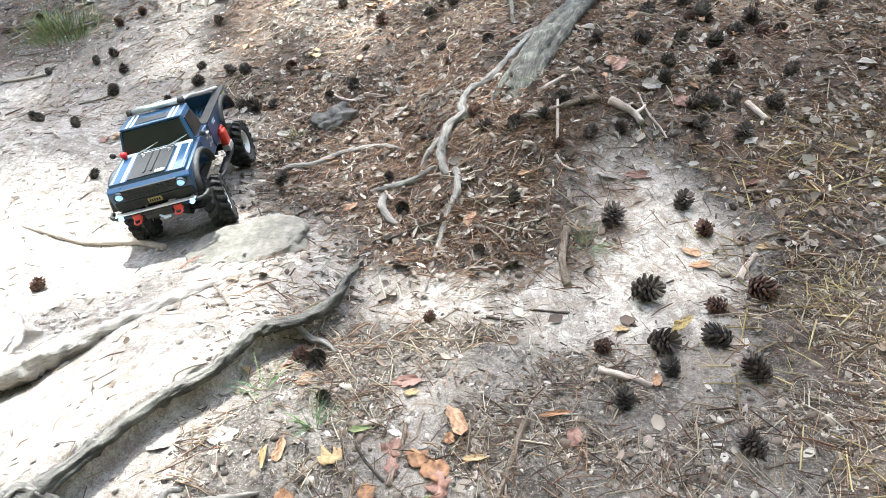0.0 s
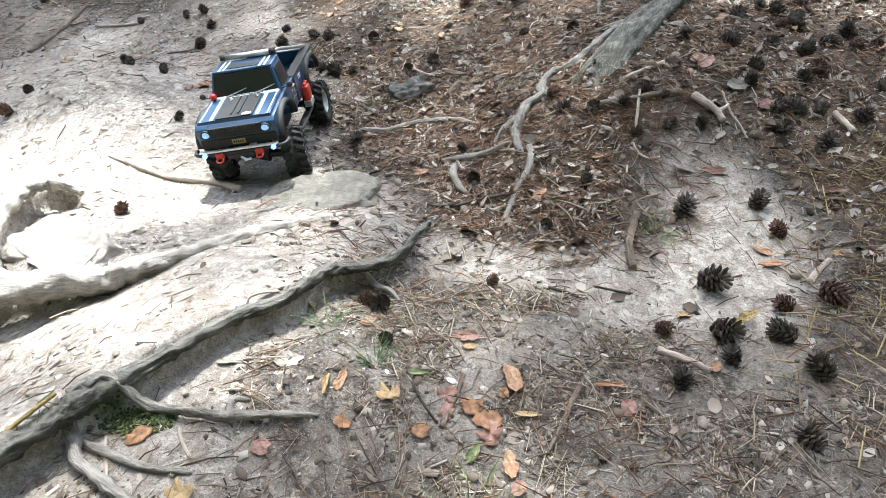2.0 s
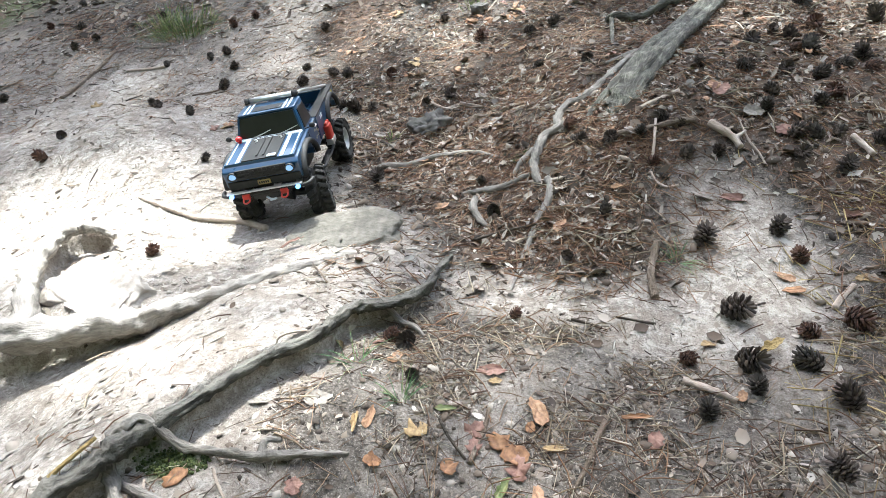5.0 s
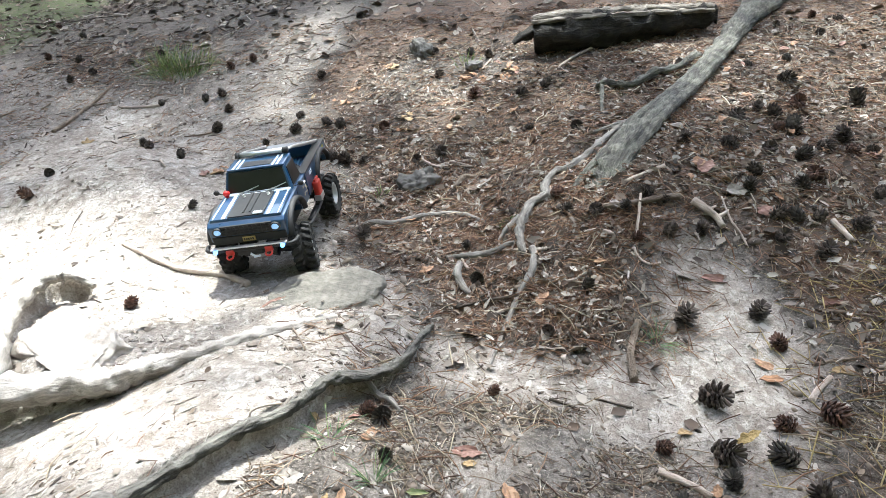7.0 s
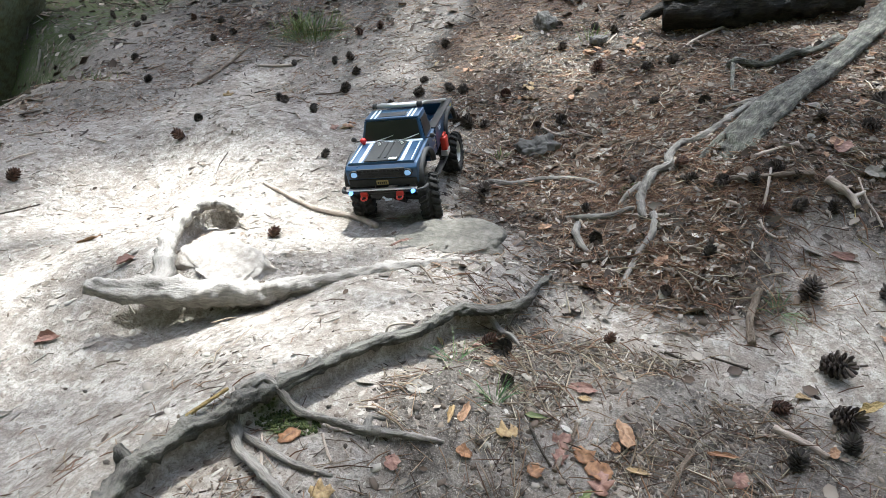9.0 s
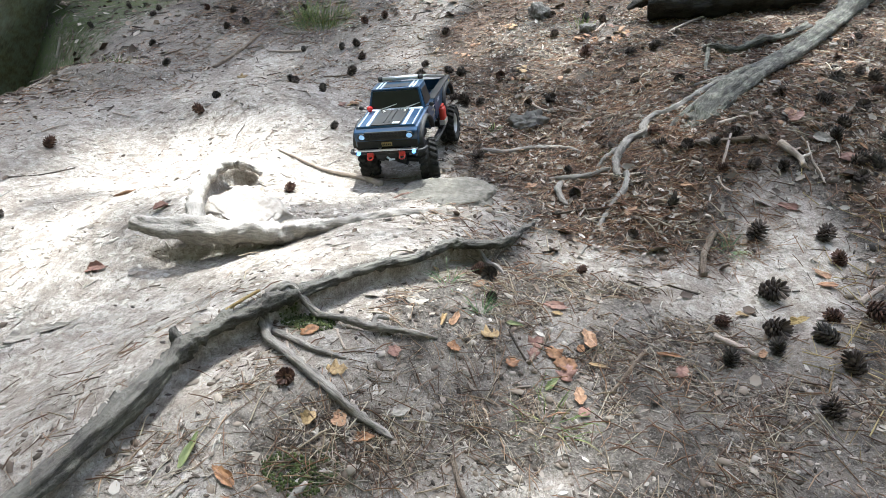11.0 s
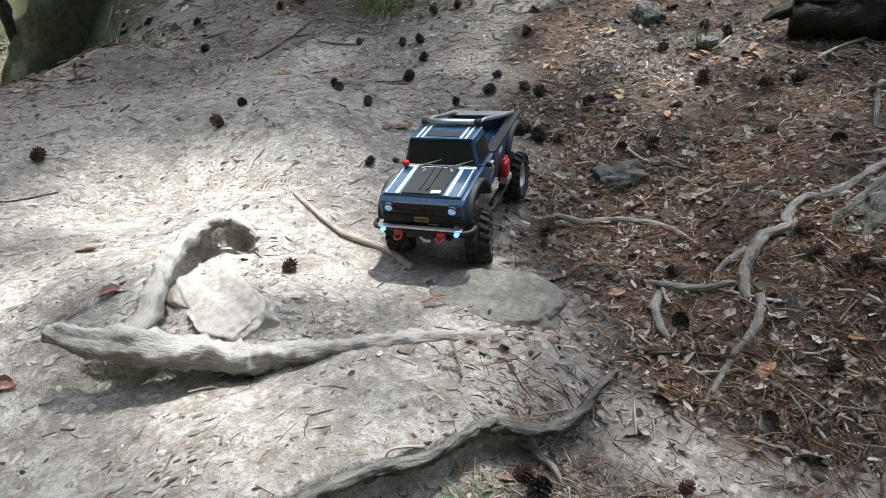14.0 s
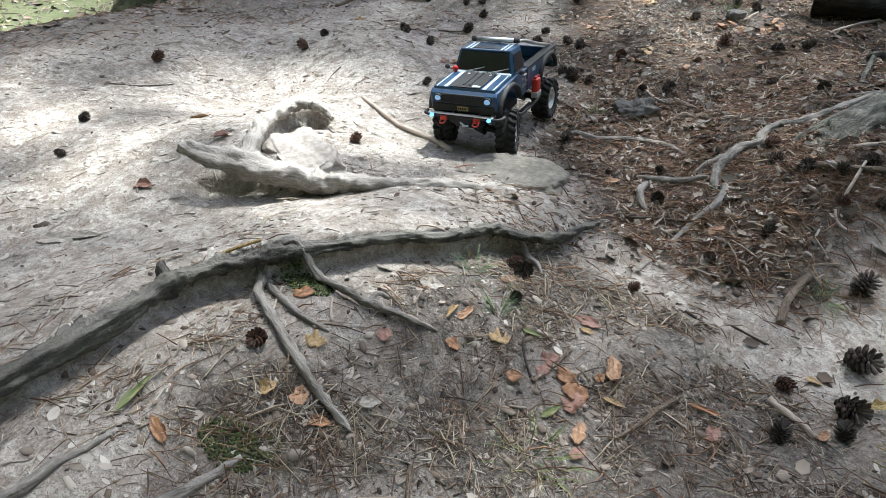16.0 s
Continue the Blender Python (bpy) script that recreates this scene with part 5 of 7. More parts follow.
    # the body stands high over the axles
    for ob in t.children_recursive:
        if ob is bumper or ob.parent is bumper:
            for v in ob.data.vertices:
                v.co.z += 0.029
        elif ob.type == "MESH" and ob.parent is not spare and ob.name.split(".")[0] not in ("axle", "jerry_can", "can_holder", "side_step"):
            for v in ob.data.vertices:
                v.co.z = float(np.interp(v.co.z, (0.0, 0.050, 0.070, 0.091, 0.110, 0.139, 0.168, 0.232, 0.250, 0.5), (0.0, 0.050, 0.078, 0.119, 0.137, 0.160, 0.186, 0.240, 0.251, 0.5)))
    for ob in t.children:
        if ob.name.split(".")[0] == "axle":
            x = sum(v.co.x for v in ob.data.vertices) / len(ob.data.vertices)
            ob.matrix_basis = pose(0, 0, 0.058 + x * math.tan(radians(NOSE)), -SPRUNG, 0, 0) @ pose(0, 0, -0.058)
    for x, y, turn, out in ((0.155, 0.088, 14, 1), (0.155, -0.088, 14, -1), (-0.155, 0.088, 0, 1), (-0.155, -0.088, 0, -1)):
        wheel(t, x, y, 0.060 - y * math.tan(radians(SPRUNG)) + x * math.tan(radians(NOSE)), turn, out)
    return tagged(t, "dark blue model pickup truck with red jerry cans", "model truck")


truck = build_truck()
mid, heading = Vector((-0.589, 1.428)), radians(-81.5)
ahead = Vector((math.cos(heading), math.sin(heading)))


def under(x, y):
    """Ground under one tyre."""
    return max(gz(x + dx, y + dy) for dx in (-0.02, 0, 0.02) for dy in (-0.02, 0, 0.02))


side_v = Vector((-ahead.y, ahead.x))
contact = {(i, s): under(*(mid + ahead * (0.155 * i) + side_v * (0.088 * s))) for i in (-1, 1) for s in (-1, 1)}
pitch_up = math.degrees(math.atan2((contact[1, 1] + contact[1, -1] - contact[-1, 1] - contact[-1, -1]) / 2, 0.31))
lean_up = math.degrees(math.atan2((contact[1, 1] + contact[-1, 1] - contact[1, -1] - contact[-1, -1]) / 2, 0.176))
truck.matrix_world = pose(mid.x, mid.y, sum(contact.values()) / 4 - 0.004, 0, 0, math.degrees(math.atan2(ahead.y, ahead.x))) @ pose(0, 0, 0, lean_up + SPRUNG, NOSE - pitch_up, 0)

# ---- sticks and twigs ----
def stick(line, r0, r1, mat, label, name="stick", knobs=0, lift=0.0, seed=0, wobble=0.3, category="stick"):
    """A stick along plan points (x, y) or (x, y, rise)."""
    bm = bmesh.new()
    n = len(line)
    pts, rs = [], []
    for i, p in enumerate(line):
        r = 0.68 * (r0 + (r1 - r0) * i / (n - 1))
        rs.append(r)
        pts.append((p[0], p[1], gz(p[0], p[1]) + r * 0.7 + lift + (p[2] if len(p) > 2 else 0)))
    tube(bm, pts, rs, 8, 5, wobble, seed + line[0][0] * 31)
    rng = random.Random(seed + 5)
    for k in range(knobs):
        i = rng.randrange(n - 1)
        f = rng.random()
        a = Vector(pts[i]).lerp(Vector(pts[i + 1]), f)
        d = Vector((rng.uniform(-1, 1), rng.uniform(-1, 1), rng.uniform(0.0, 0.6))).normalized()
        ln = rng.uniform(0.008, 0.03)
        tube(bm, [a, a + d * ln * 0.5, a + d * ln + Vector((0, 0, -0.002))], [rs[i] * 0.5, rs[i] * 0.4, rs[i] * 0.2], 6, 2, 0.2, k)
    ob = part(name, bm, mat, None, "", True)
    return tagged(ob, label, category)


stick([(-1.013, 1.332), (-0.908, 1.275), (-0.807, 1.232), (-0.749, 1.232), (-0.674, 1.23), (-0.59, 1.179)], 0.0085, 0.0135, STICK_PALE,
      "long pale bare stick lying on the bright sand", knobs=2, seed=1)
stick([(-0.805, 1.807), (-0.726, 1.784), (-0.647, 1.73), (-0.576, 1.69), (-0.496, 1.665), (-0.425, 1.659), (-0.365, 1.654)], 0.0055, 0.009, STICK_BROWN,
      "thin brown forked stick on the litter", knobs=3, seed=2)
stick([(0.269, 1.102), (0.262, 1.07), (0.253, 1.025), (0.254, 0.987), (0.257, 0.959)], 0.010, 0.0115, STICK_BROWN, "short thick greyish-brown stick on sand", seed=3)
stick([(0.27, 1.12), (0.289, 1.098), (0.317, 1.094)], 0.003, 0.002, STICK_PALE, "thin pale twig beside a stick", "twig", seed=4, category="twig")
stick([(0.032, 1.127), (0.066, 1.113), (0.094, 1.124), (0.121, 1.144)], 0.0055, 0.004, STICK_DARK, "dark thin twig on pale sand", "twig", seed=5, category="twig")
stick([(-0.095, 1.146), (-0.036, 1.165), (0.034, 1.171)], 0.0045, 0.004, STICK_DARK, "dark thin twig crossing a root", "twig", seed=6, lift=0.006, category="twig")
stick([(0.201, 1.428), (0.263, 1.437), (0.324, 1.456), (0.373, 1.464)], 0.008, 0.013, STICK_BROWN, "dull brown branch on dark litter", knobs=2, seed=7, lift=0.008)
stick([(0.4, 1.45), (0.424, 1.427), (0.447, 1.41), (0.458, 1.381)], 0.015, 0.010, STICK_PALE, "forked pale grey branch end", seed=8, lift=0.010, knobs=2)
stick([(0.45, 1.409), (0.465, 1.421), (0.476, 1.436)], 0.008, 0.004, STICK_PALE, "broken pale fork of a branch", "twig", seed=9, lift=0.012, category="twig")
stick([(0.252, 1.521), (0.291, 1.547), (0.346, 1.59)], 0.007, 0.009, STICK_PALE, "pale bleached stick on leaf litter", seed=10, lift=0.006)
stick([(0.284, 1.466, 0.014), (0.281, 1.437, 0.016), (0.276, 1.384, 0.012), (0.273, 1.346)], 0.0042, 0.005, STICK_PALE, "thin pale bent twig over a branch", "twig", seed=11, category="twig")
stick([(0.705, 1.451), (0.716, 1.419), (0.728, 1.383)], 0.010, 0.009, STICK_PALE, "short pale stick on cones", seed=12, lift=0.01)
stick([(0.278, 0.76), (0.303, 0.75), (0.325, 0.739), (0.351, 0.724)], 0.0085, 0.007, STICK_PALE, "short greyish stick beside pine cones", seed=13)
stick([(0.542, 0.936), (0.556, 0.958), (0.571, 0.976), (0.586, 0.992)], 0.0085, 0.0075, STICK_PALE, "short pale greenish stick", seed=14)
stick([(0.565, 1.024), (0.586, 1.029), (0.613, 1.041), (0.648, 1.039)], 0.0045, 0.006, STICK_BROWN, "long thin curved greyish twig", "twig", seed=15, category="twig")
stick([(0.467, 1.482, 0.01), (0.478, 1.412, 0.012), (0.498, 1.377, 0.008), (0.51, 1.342)], 0.003, 0.0035, STICK_PALE, "thin pale twig over litter", "twig", seed=16, category="twig")
stick([(0.267, 1.3, 0.006), (0.276, 1.278, 0.004), (0.298, 1.262), (0.322, 1.27)], 0.004, 0.0045, STICK_PALE, "pale hooked twig in litter", "twig", seed=17, category="twig")
stick([(-0.519, 0.4, 0.004), (-0.504, 0.422, 0.006), (-0.487, 0.456, 0.010)], 0.0045, 0.004, STICK_YELLOW, "yellow twig leaning on a root", "twig", seed=18, category="twig")
stick([(-0.029, 0.56), (-0.022, 0.595), (-0.015, 0.626), (-0.013, 0.661)], 0.006, 0.0045, STICK_BROWN, "dark brown twig among orange leaves", "twig", seed=19, category="twig")
stick([(-0.081, 0.62, 0.006), (-0.062, 0.589, 0.008), (-0.035, 0.565)], 0.0032, 0.003, STICK_DARK, "thin dark curved twig in litter", "twig", seed=20, category="twig")
stick([(0.108, 0.89), (0.137, 0.884), (0.161, 0.876)], 0.0045, 0.004, STICK_DARK, "short dark twig on grey sand", "twig", seed=21, category="twig")
stick([(0.186, 0.907), (0.219, 0.9), (0.252, 0.894)], 0.003, 0.0035, STICK_DARK, "short dark twig on grey sand", "twig", seed=22, category="twig")
stick([(-0.195, 1.745), (-0.187, 1.78), (-0.168, 1.807), (-0.134, 1.776)], 0.013, 0.009, STICK_BROWN, "knobbly orange-brown piece of wood", seed=23, wobble=0.6, lift=0.004)
stick([(-1.991, 2.72), (-1.984, 2.61), (-1.981, 2.49), (-1.978, 2.357), (-1.972, 2.27)], 0.010, 0.013, STICK_BROWN, "dull curved branch below the bank", seed=24)
stick([(-1.809, 2.516), (-1.721, 2.524), (-1.639, 2.542)], 0.008, 0.010, STICK_PALE, "short pale branch at the bank", seed=25)
stick([(0.056, 2.504), (0.104, 2.611), (0.166, 2.699), (0.22, 2.766)], 0.006, 0.010, STICK_PALE, "pale stick leaning against the dark log", seed=26, lift=0.006)
stick([(0.161, 0.673), (0.144, 0.625), (0.128, 0.577), (0.109, 0.538)], 0.007, 0.004, STICK_BROWN, "dull twig half pressed into the soil", "twig", seed=27, category="twig")
stick([(-0.093, 0.338), (-0.068, 0.298), (-0.042, 0.267), (-0.01, 0.224)], 0.006, 0.005, STICK_BROWN, "grey crooked twig in needle litter", "twig", seed=28, category="twig")
stick([(-0.318, 0.432), (-0.335, 0.449), (-0.351, 0.47)], 0.003, 0.003, STICK_PALE, "thin pale twig in needle litter", "twig", seed=29, category="twig")
stick([(-0.353, 0.369), (-0.387, 0.375), (-0.42, 0.42), (-0.437, 0.446)], 0.0028, 0.003, STICK_PALE, "thin pale twig in needle litter", "twig", seed=30, category="twig")
stick([(-0.347, 0.688), (-0.345, 0.696, 0.008), (-0.331, 0.712, 0.006), (-0.314, 0.73)], 0.003, 0.003, STICK_PALE, "pale curled rootlet beside the root", "twig", seed=31, category="twig")
stick([(-0.394, 0.971), (-0.358, 0.922), (-0.332, 0.881)], 0.0028, 0.003, STICK_BROWN, "thin twig leaning over a root", "twig", seed=32, lift=0.01, category="twig")
stick([(0.062, 1.2), (0.087, 1.188), (0.113, 1.182), (0.142, 1.175)], 0.005, 0.005, STICK_BROWN, "short brown twig in red litter", "twig", seed=33, category="twig")
stick([(-1.752, 0.952), (-1.705, 1.022), (-1.669, 1.124)], 0.004, 0.003, STICK_DARK, "thin dark twig on sand", "twig", seed=34, category="twig")
stick([(-0.453, 1.812), (-0.405, 1.85), (-0.337, 1.88), (-0.241, 1.908)], 0.006, 0.007, STICK_PALE, "pale stick beside a grey stone", seed=35)
stick([(-0.196, 1.901), (-0.145, 1.902), (-0.081, 1.863)], 0.007, 0.006, STICK_PALE, "short pale stick on needles", seed=36)
stick([(-0.242, 1.679), (-0.221, 1.722), (-0.216, 1.768)], 0.005, 0.004, STICK_PALE, "short pale stick against a grey stone", seed=37)

stick([(-0.341, 1.934), (-0.292, 1.9), (-0.255, 1.882)], 0.007, 0.006, STICK_PALE, "short pale stick on dark needles", seed=38, lift=0.004)
stick([(-0.237, 1.914), (-0.2, 1.891), (-0.162, 1.861)], 0.006, 0.005, STICK_PALE, "short pale stick on dark needles", seed=39, lift=0.004)
stick([(-0.225, 1.895), (-0.187, 1.867), (-0.158, 1.857)], 0.006, 0.006, STICK_BROWN, "short brown stick among needles", seed=40, lift=0.004)
stick([(-0.822, 1.84), (-0.704, 1.766), (-0.609, 1.744), (-0.515, 1.717), (-0.439, 1.699), (-0.385, 1.643)], 0.005, 0.007, STICK_DARK, "dark side branch of a forked stick", seed=41, lift=0.003)
# small broken twigs all over the slope and the bank
twig_rng = random.Random(53)
made_twigs = 0
while made_twigs < 60:
    x, y = twig_rng.uniform(-2.3, 1.1), twig_rng.uniform(1.1, 2.9)
    where = float(litter(np.array([x]), np.array([y]))[0])
    if twig_rng.random() > 0.15 + 0.85 * where or (-0.95 < x < -0.2 and y < 1.6):
        continue
    a, ln = twig_rng.uniform(0, 6.28), twig_rng.uniform(0.04, 0.11)
    bend = twig_rng.uniform(-0.25, 0.25)
    line = [(x + ln * f * math.cos(a + bend * f), y + ln * f * math.sin(a + bend * f)) for f in (0.0, 0.35, 0.7, 1.0)]
    r = twig_rng.uniform(0.003, 0.0065)
    mat, tone = twig_rng.choice(((STICK_PALE, "pale"), (STICK_BROWN, "brown"), (STICK_DARK, "dark"), (STICK_PALE, "pale")))
    stick(line, r, r * 0.7, mat, tone + " broken twig lying on needle litter", "twig", 1, 0.004, 60 + made_twigs, 0.4, "twig")
    made_twigs += 1

# ---- pine cones ----
def cone_thing(mat, scales, spread, seed, label):
    """A pine cone standing on its foot: a core and its scales."""
    rng = random.Random(seed)
    bm = bmesh.new()
    tube(bm, [(0, 0, -0.018), (0, 0, -0.006), (0, 0, 0.008), (0, 0, 0.022)], [0.006, 0.010, 0.009, 0.003], 8, 3, 0.1)
    core = part("pine_cone", bm, CONE_CORE, None, "", True)
    tagged(core, label, "pine cone", "pine cones on the ground")
    bm = bmesh.new()
    for k in range(scales):
        f = k / (scales - 1)
        a = k * 2.39996
        z = -0.017 + 0.040 * f
        out = (0.0125 + 0.0125 * math.sin(math.pi * (0.12 + 0.80 * f))) * rng.uniform(0.9, 1.08)
        rise = math.tan(radians(spread * (1 - 0.2 * f) + 46 * f + rng.uniform(-7, 7))) * (out - 0.005)
        rise = max(-0.010, min(0.016, rise))
        w = (0.0072 - 0.0030 * f) * rng.uniform(0.88, 1.1)
        m = Matrix.Rotation(a, 4, "Z")
        raw = [(0.004, -w * 0.35, z), (0.004, w * 0.35, z), (out * 0.72, w * 0.95, z + rise * 0.62), (out, w * 0.55, z + rise + 0.0010), (out, -w * 0.55, z + rise + 0.0010),
               (out * 0.72, -w * 0.95, z + rise * 0.62), (out * 0.80, 0, z + rise * 0.7 + 0.0030), (out * 0.84, 0, z + rise * 0.74 - 0.0032)]
        v = [bm.verts.new(m @ Vector(p)) for p in raw]
        for tri in ((0, 1, 6), (1, 2, 6), (2, 3, 6), (3, 4, 6), (4, 5, 6), (5, 0, 6), (1, 0, 7), (2, 1, 7), (3, 2, 7), (4, 3, 7), (5, 4, 7), (0, 5, 7)):
            bm.faces.new([v[i] for i in tri])
    part("scale_whorl", bm, mat, core, "spreading woody scales")
    return core


CONES = [cone_thing(CONE, 64, 8, 1, "dark brown open pine cone on the ground"), cone_thing(CONE, 58, -6, 2, "dark brown wide open pine cone on the ground"),
         cone_thing(CONE_RED, 62, 4, 3, "reddish-brown open pine cone on the ground"), cone_thing(CONE_GREY, 60, 18, 4, "weathered grey half-closed pine cone on the ground")]
cone_rng = random.Random(11)
cone_used = set()


def cone(x, y, size=0.045, kind=None):
    k = kind or cone_rng.choices((0, 1, 2, 3), (4, 4, 1.6, 3.5))[0]
    size *= 0.9
    s = size / 0.060
    m = pose(x, y, gz(x, y) + 0.017 * s, cone_rng.uniform(-75, 75), cone_rng.uniform(-75, 75), cone_rng.uniform(0, 360))
    src = CONES[k]
    if k not in cone_used:
        cone_used.add(k)
        ob = src
        ob.matrix_world = m
    else:
        ob = copy_thing(src, m)
    ob.scale = (s, s, s)
    return ob


for x, y, s, k in ((0.355, 1.109, 0.061, 1), (0.496, 1.144, 0.052, 1), (0.381, 0.924, 0.066, 1), (0.289, 0.807, 0.035, 2), (0.381, 0.807, 0.058, 0),
                   (0.472, 0.802, 0.053, 3), (0.56, 0.903, 0.057, 0), (0.5, 0.724, 0.053, 0), (0.305, 0.694, 0.041, 3), (0.384, 0.747, 0.04, 3),
                   (0.519, 1.063, 0.043, 0), (0.491, 0.875, 0.04, 2), (0.451, 0.601, 0.049, 0), (-0.104, 1.387, 0.033, 0), (-0.066, 1.239, 0.043, 3),
                   (0.099, 1.066, 0.032, 0), (-0.195, 0.789, 0.037, 2), (-0.163, 0.782, 0.044, 0), (-0.139, 0.695, 0.028, 0), (0.008, 0.885, 0.028, 2)):
    cone(x, y, s, k)
for x, y, s, k in ((-0.397, 1.474, 0.052, 0), (-1.856, 1.203, 0.055, 2), (-1.527, 1.599, 0.055, 2), (-1.557, 1.741, 0.044, 3), (-1.178, 1.917, 0.043, 3),
                   (-1.359, 2.012, 0.046, 0), (-2.25, 2.257, 0.05, 0), (-3.395, 2.927, 0.05, 3), (-1.229, 2.268, 0.058, 0), (-0.947, 2.102, 0.039, 3),
                   (-0.941, 2.705, 0.05, 0), (-0.907, 2.34, 0.042, 0), (-0.881, 2.217, 0.058, 1), (-0.755, 2.244, 0.049, 0), (-0.693, 2.203, 0.056, 0),
                   (-0.575, 1.898, 0.057, 0), (-0.629, 1.916, 0.05, 0), (-0.521, 2.168, 0.05, 2), (-0.648, 1.791, 0.048, 0), (-0.346, 1.933, 0.041, 0)):
    cone(x, y, s, k)
for x, y, s, k in ((-0.28, 1.964, 0.049, 0), (0.026, 2.368, 0.052, 0), (-0.225, 2.345, 0.065, 0), (-0.054, 2.314, 0.051, 0), (0.141, 1.936, 0.047, 0),
                   (0.091, 1.521, 0.044, 0), (0.187, 1.421, 0.042, 0), (-0.368, 0.333, 0.039, 2), (-0.539, 1.59, 0.04, 0), (-0.735, 1.725, 0.036, 0),
                   (-0.673, 1.573, 0.037, 0), (-0.748, 1.664, 0.028, 3), (-0.936, 1.55, 0.035, 3), (-1.409, 2.059, 0.042, 0), (-0.805, 1.049, 0.039, 2),
                   (-1.271, 2.464, 0.05, 0), (-0.394, 2.56, 0.049, 0), (-0.214, 2.724, 0.05, 0), (-0.786, 1.719, 0.035, 0), (-0.583, 1.738, 0.038, 2)):
    cone(x, y, s, k)
for x, y, s, k in ((-0.529, 1.922, 0.04, 0), (0.252, 1.42, 0.04, 0), (-1.524, 0.732, 0.037, 3), (-1.357, 0.577, 0.03, 3), (-1.361, 2.606, 0.05, 0),
                   (-3.456, 3.347, 0.05, 0), (-3.13, 3.256, 0.05, 0), (-3.05, 3.102, 0.05, 0), (-2.655, 3.15, 0.05, 0), (-2.393, 3.049, 0.05, 0),
                   (-2.737, 3.574, 0.05, 0), (-3.273, 4.037, 0.05, 0), (-2.655, 4.18, 0.05, 0), (-1.916, 3.063, 0.05, 0), (-1.432, 2.855, 0.05, 0),
                   (-1.357, 2.932, 0.05, 0), (-1.67, 3.485, 0.05, 0), (-1.561, 3.678, 0.05, 0), (-1.419, 2.552, 0.043, 3), (-2.186, 2.874, 0.05, 0)):
    cone(x, y, s, k)
for x, y, s, k in ((-2.259, 2.792, 0.05, 0), (-2.562, 2.526, 0.05, 0), (-1.63, 2.545, 0.039, 0), (-0.985, 3.458, 0.05, 0), (-0.461, 2.832, 0.05, 0),
                   (-0.296, 2.782, 0.05, 0), (-0.005, 2.032, 0.042, 0), (0.785, 2.273, 0.066, 0), (0.778, 2.081, 0.06, 0), (0.524, 1.751, 0.057, 0),
                   (0.585, 1.969, 0.06, 0), (0.116, 1.447, 0.042, 0), (0.584, 1.446, 0.05, 0), (0.636, 1.456, 0.048, 0), (0.412, 1.364, 0.041, 0),
                   (0.341, 1.353, 0.041, 0), (0.542, 1.539, 0.046, 0), (0.417, 1.755, 0.043, 0), (0.676, 1.585, 0.048, 0), (0.569, 1.619, 0.048, 0)):
    cone(x, y, s, k)
for x, y, s, k in ((0.271, 1.331, 0.037, 2), (0.726, 1.913, 0.063, 0), (0.846, 1.856, 0.062, 0), (0.701, 2.005, 0.057, 0), (0.586, 1.379, 0.048, 0),
                   (0.667, 1.343, 0.054, 0), (0.757, 1.44, 0.051, 0), (0.714, 1.631, 0.052, 0), (0.703, 1.733, 0.054, 0), (0.934, 2.07, 0.065, 0),
                   (0.776, 1.801, 0.053, 0), (0.626, 1.748, 0.051, 0), (0.17, 1.191, 0.036, 0)):
    cone(x, y, s, k)
# many more on the slope under the trees
spot = random.Random(29)
placed = 0
while placed < 24:
    x, y = spot.uniform(0.15, 1.5), spot.uniform(1.2, 2.9)
    if float(litter(np.array([x]), np.array([y]))[0]) > 0.6 and y > 1.28 + 0.15 * abs(x - 0.5) and spot.random() < 0.35 + 0.65 * min(1, max(0, (x - 0.1) / 0.6)):
        d = min(math.hypot(x - a, y - b) for a, b in ((0.41, 2.134), (0.321, 1.925), (0.272, 1.785), (0.5, 2.308), (0.593, 2.5), (0.3, 2.8), (0.233, 1.682), (0.197, 1.6), (0.164, 1.538)))
        if d > 0.11:
            cone(x, y, spot.uniform(0.034, 0.046))
            placed += 1


# ---- fallen leaves ----
def leaf_mesh(length, width, lobes, curl, seed, torn=0.0, n=34):
    """A thin dry leaf, curled along its rib, with a real thickness."""
    rng = random.Random(seed)
    rim = []
    for k in range(n):
        a = 2 * math.pi * k / n
        x, y = math.cos(a), math.sin(a)
        w = 1 + lobes * math.cos(7 * a + 0.4) * (abs(y) ** 0.7) + torn * rng.uniform(-1.2, 0.8)
        y = math.copysign(abs(y) ** 1.25, y) * (1 - 0.25 * x)
        rim.append((x * length / 2 * (1 + 0.5 * torn * rng.uniform(-1, 1)), y * width / 2 * w))
    bm = bmesh.new()

    def put(x, y, up):
        z = 0.8 * curl * (y * y) / (width / 2) + 0.25 * curl * math.sin(3.2 * x / length + seed) * length * 0.4 + 0.09 * length * noise.noise(Vector((x * 90, y * 90, seed)))
        return bm.verts.new((x, y, z + up))
    rings = []
    for up in (0.0005, -0.0005):
        layers = [[put(x * f, y * f, up) for x, y in rim] for f in (1.0, 0.55)] + [put(0, 0, up)]
        rings.append(layers)
        for k in range(n):
            q = (k + 1) % n
            bm.faces.new((layers[0][k], layers[0][q], layers[1][q], layers[1][k]))
            bm.faces.new((layers[1][k], layers[1][q], layers[2]))
    for k in range(n):
        q = (k + 1) % n
        bm.faces.new((rings[0][0][k], rings[0][0][q], rings[1][0][q], rings[1][0][k]))
    return bm


LEAF_KINDS = {}
leaf_rng = random.Random(17)


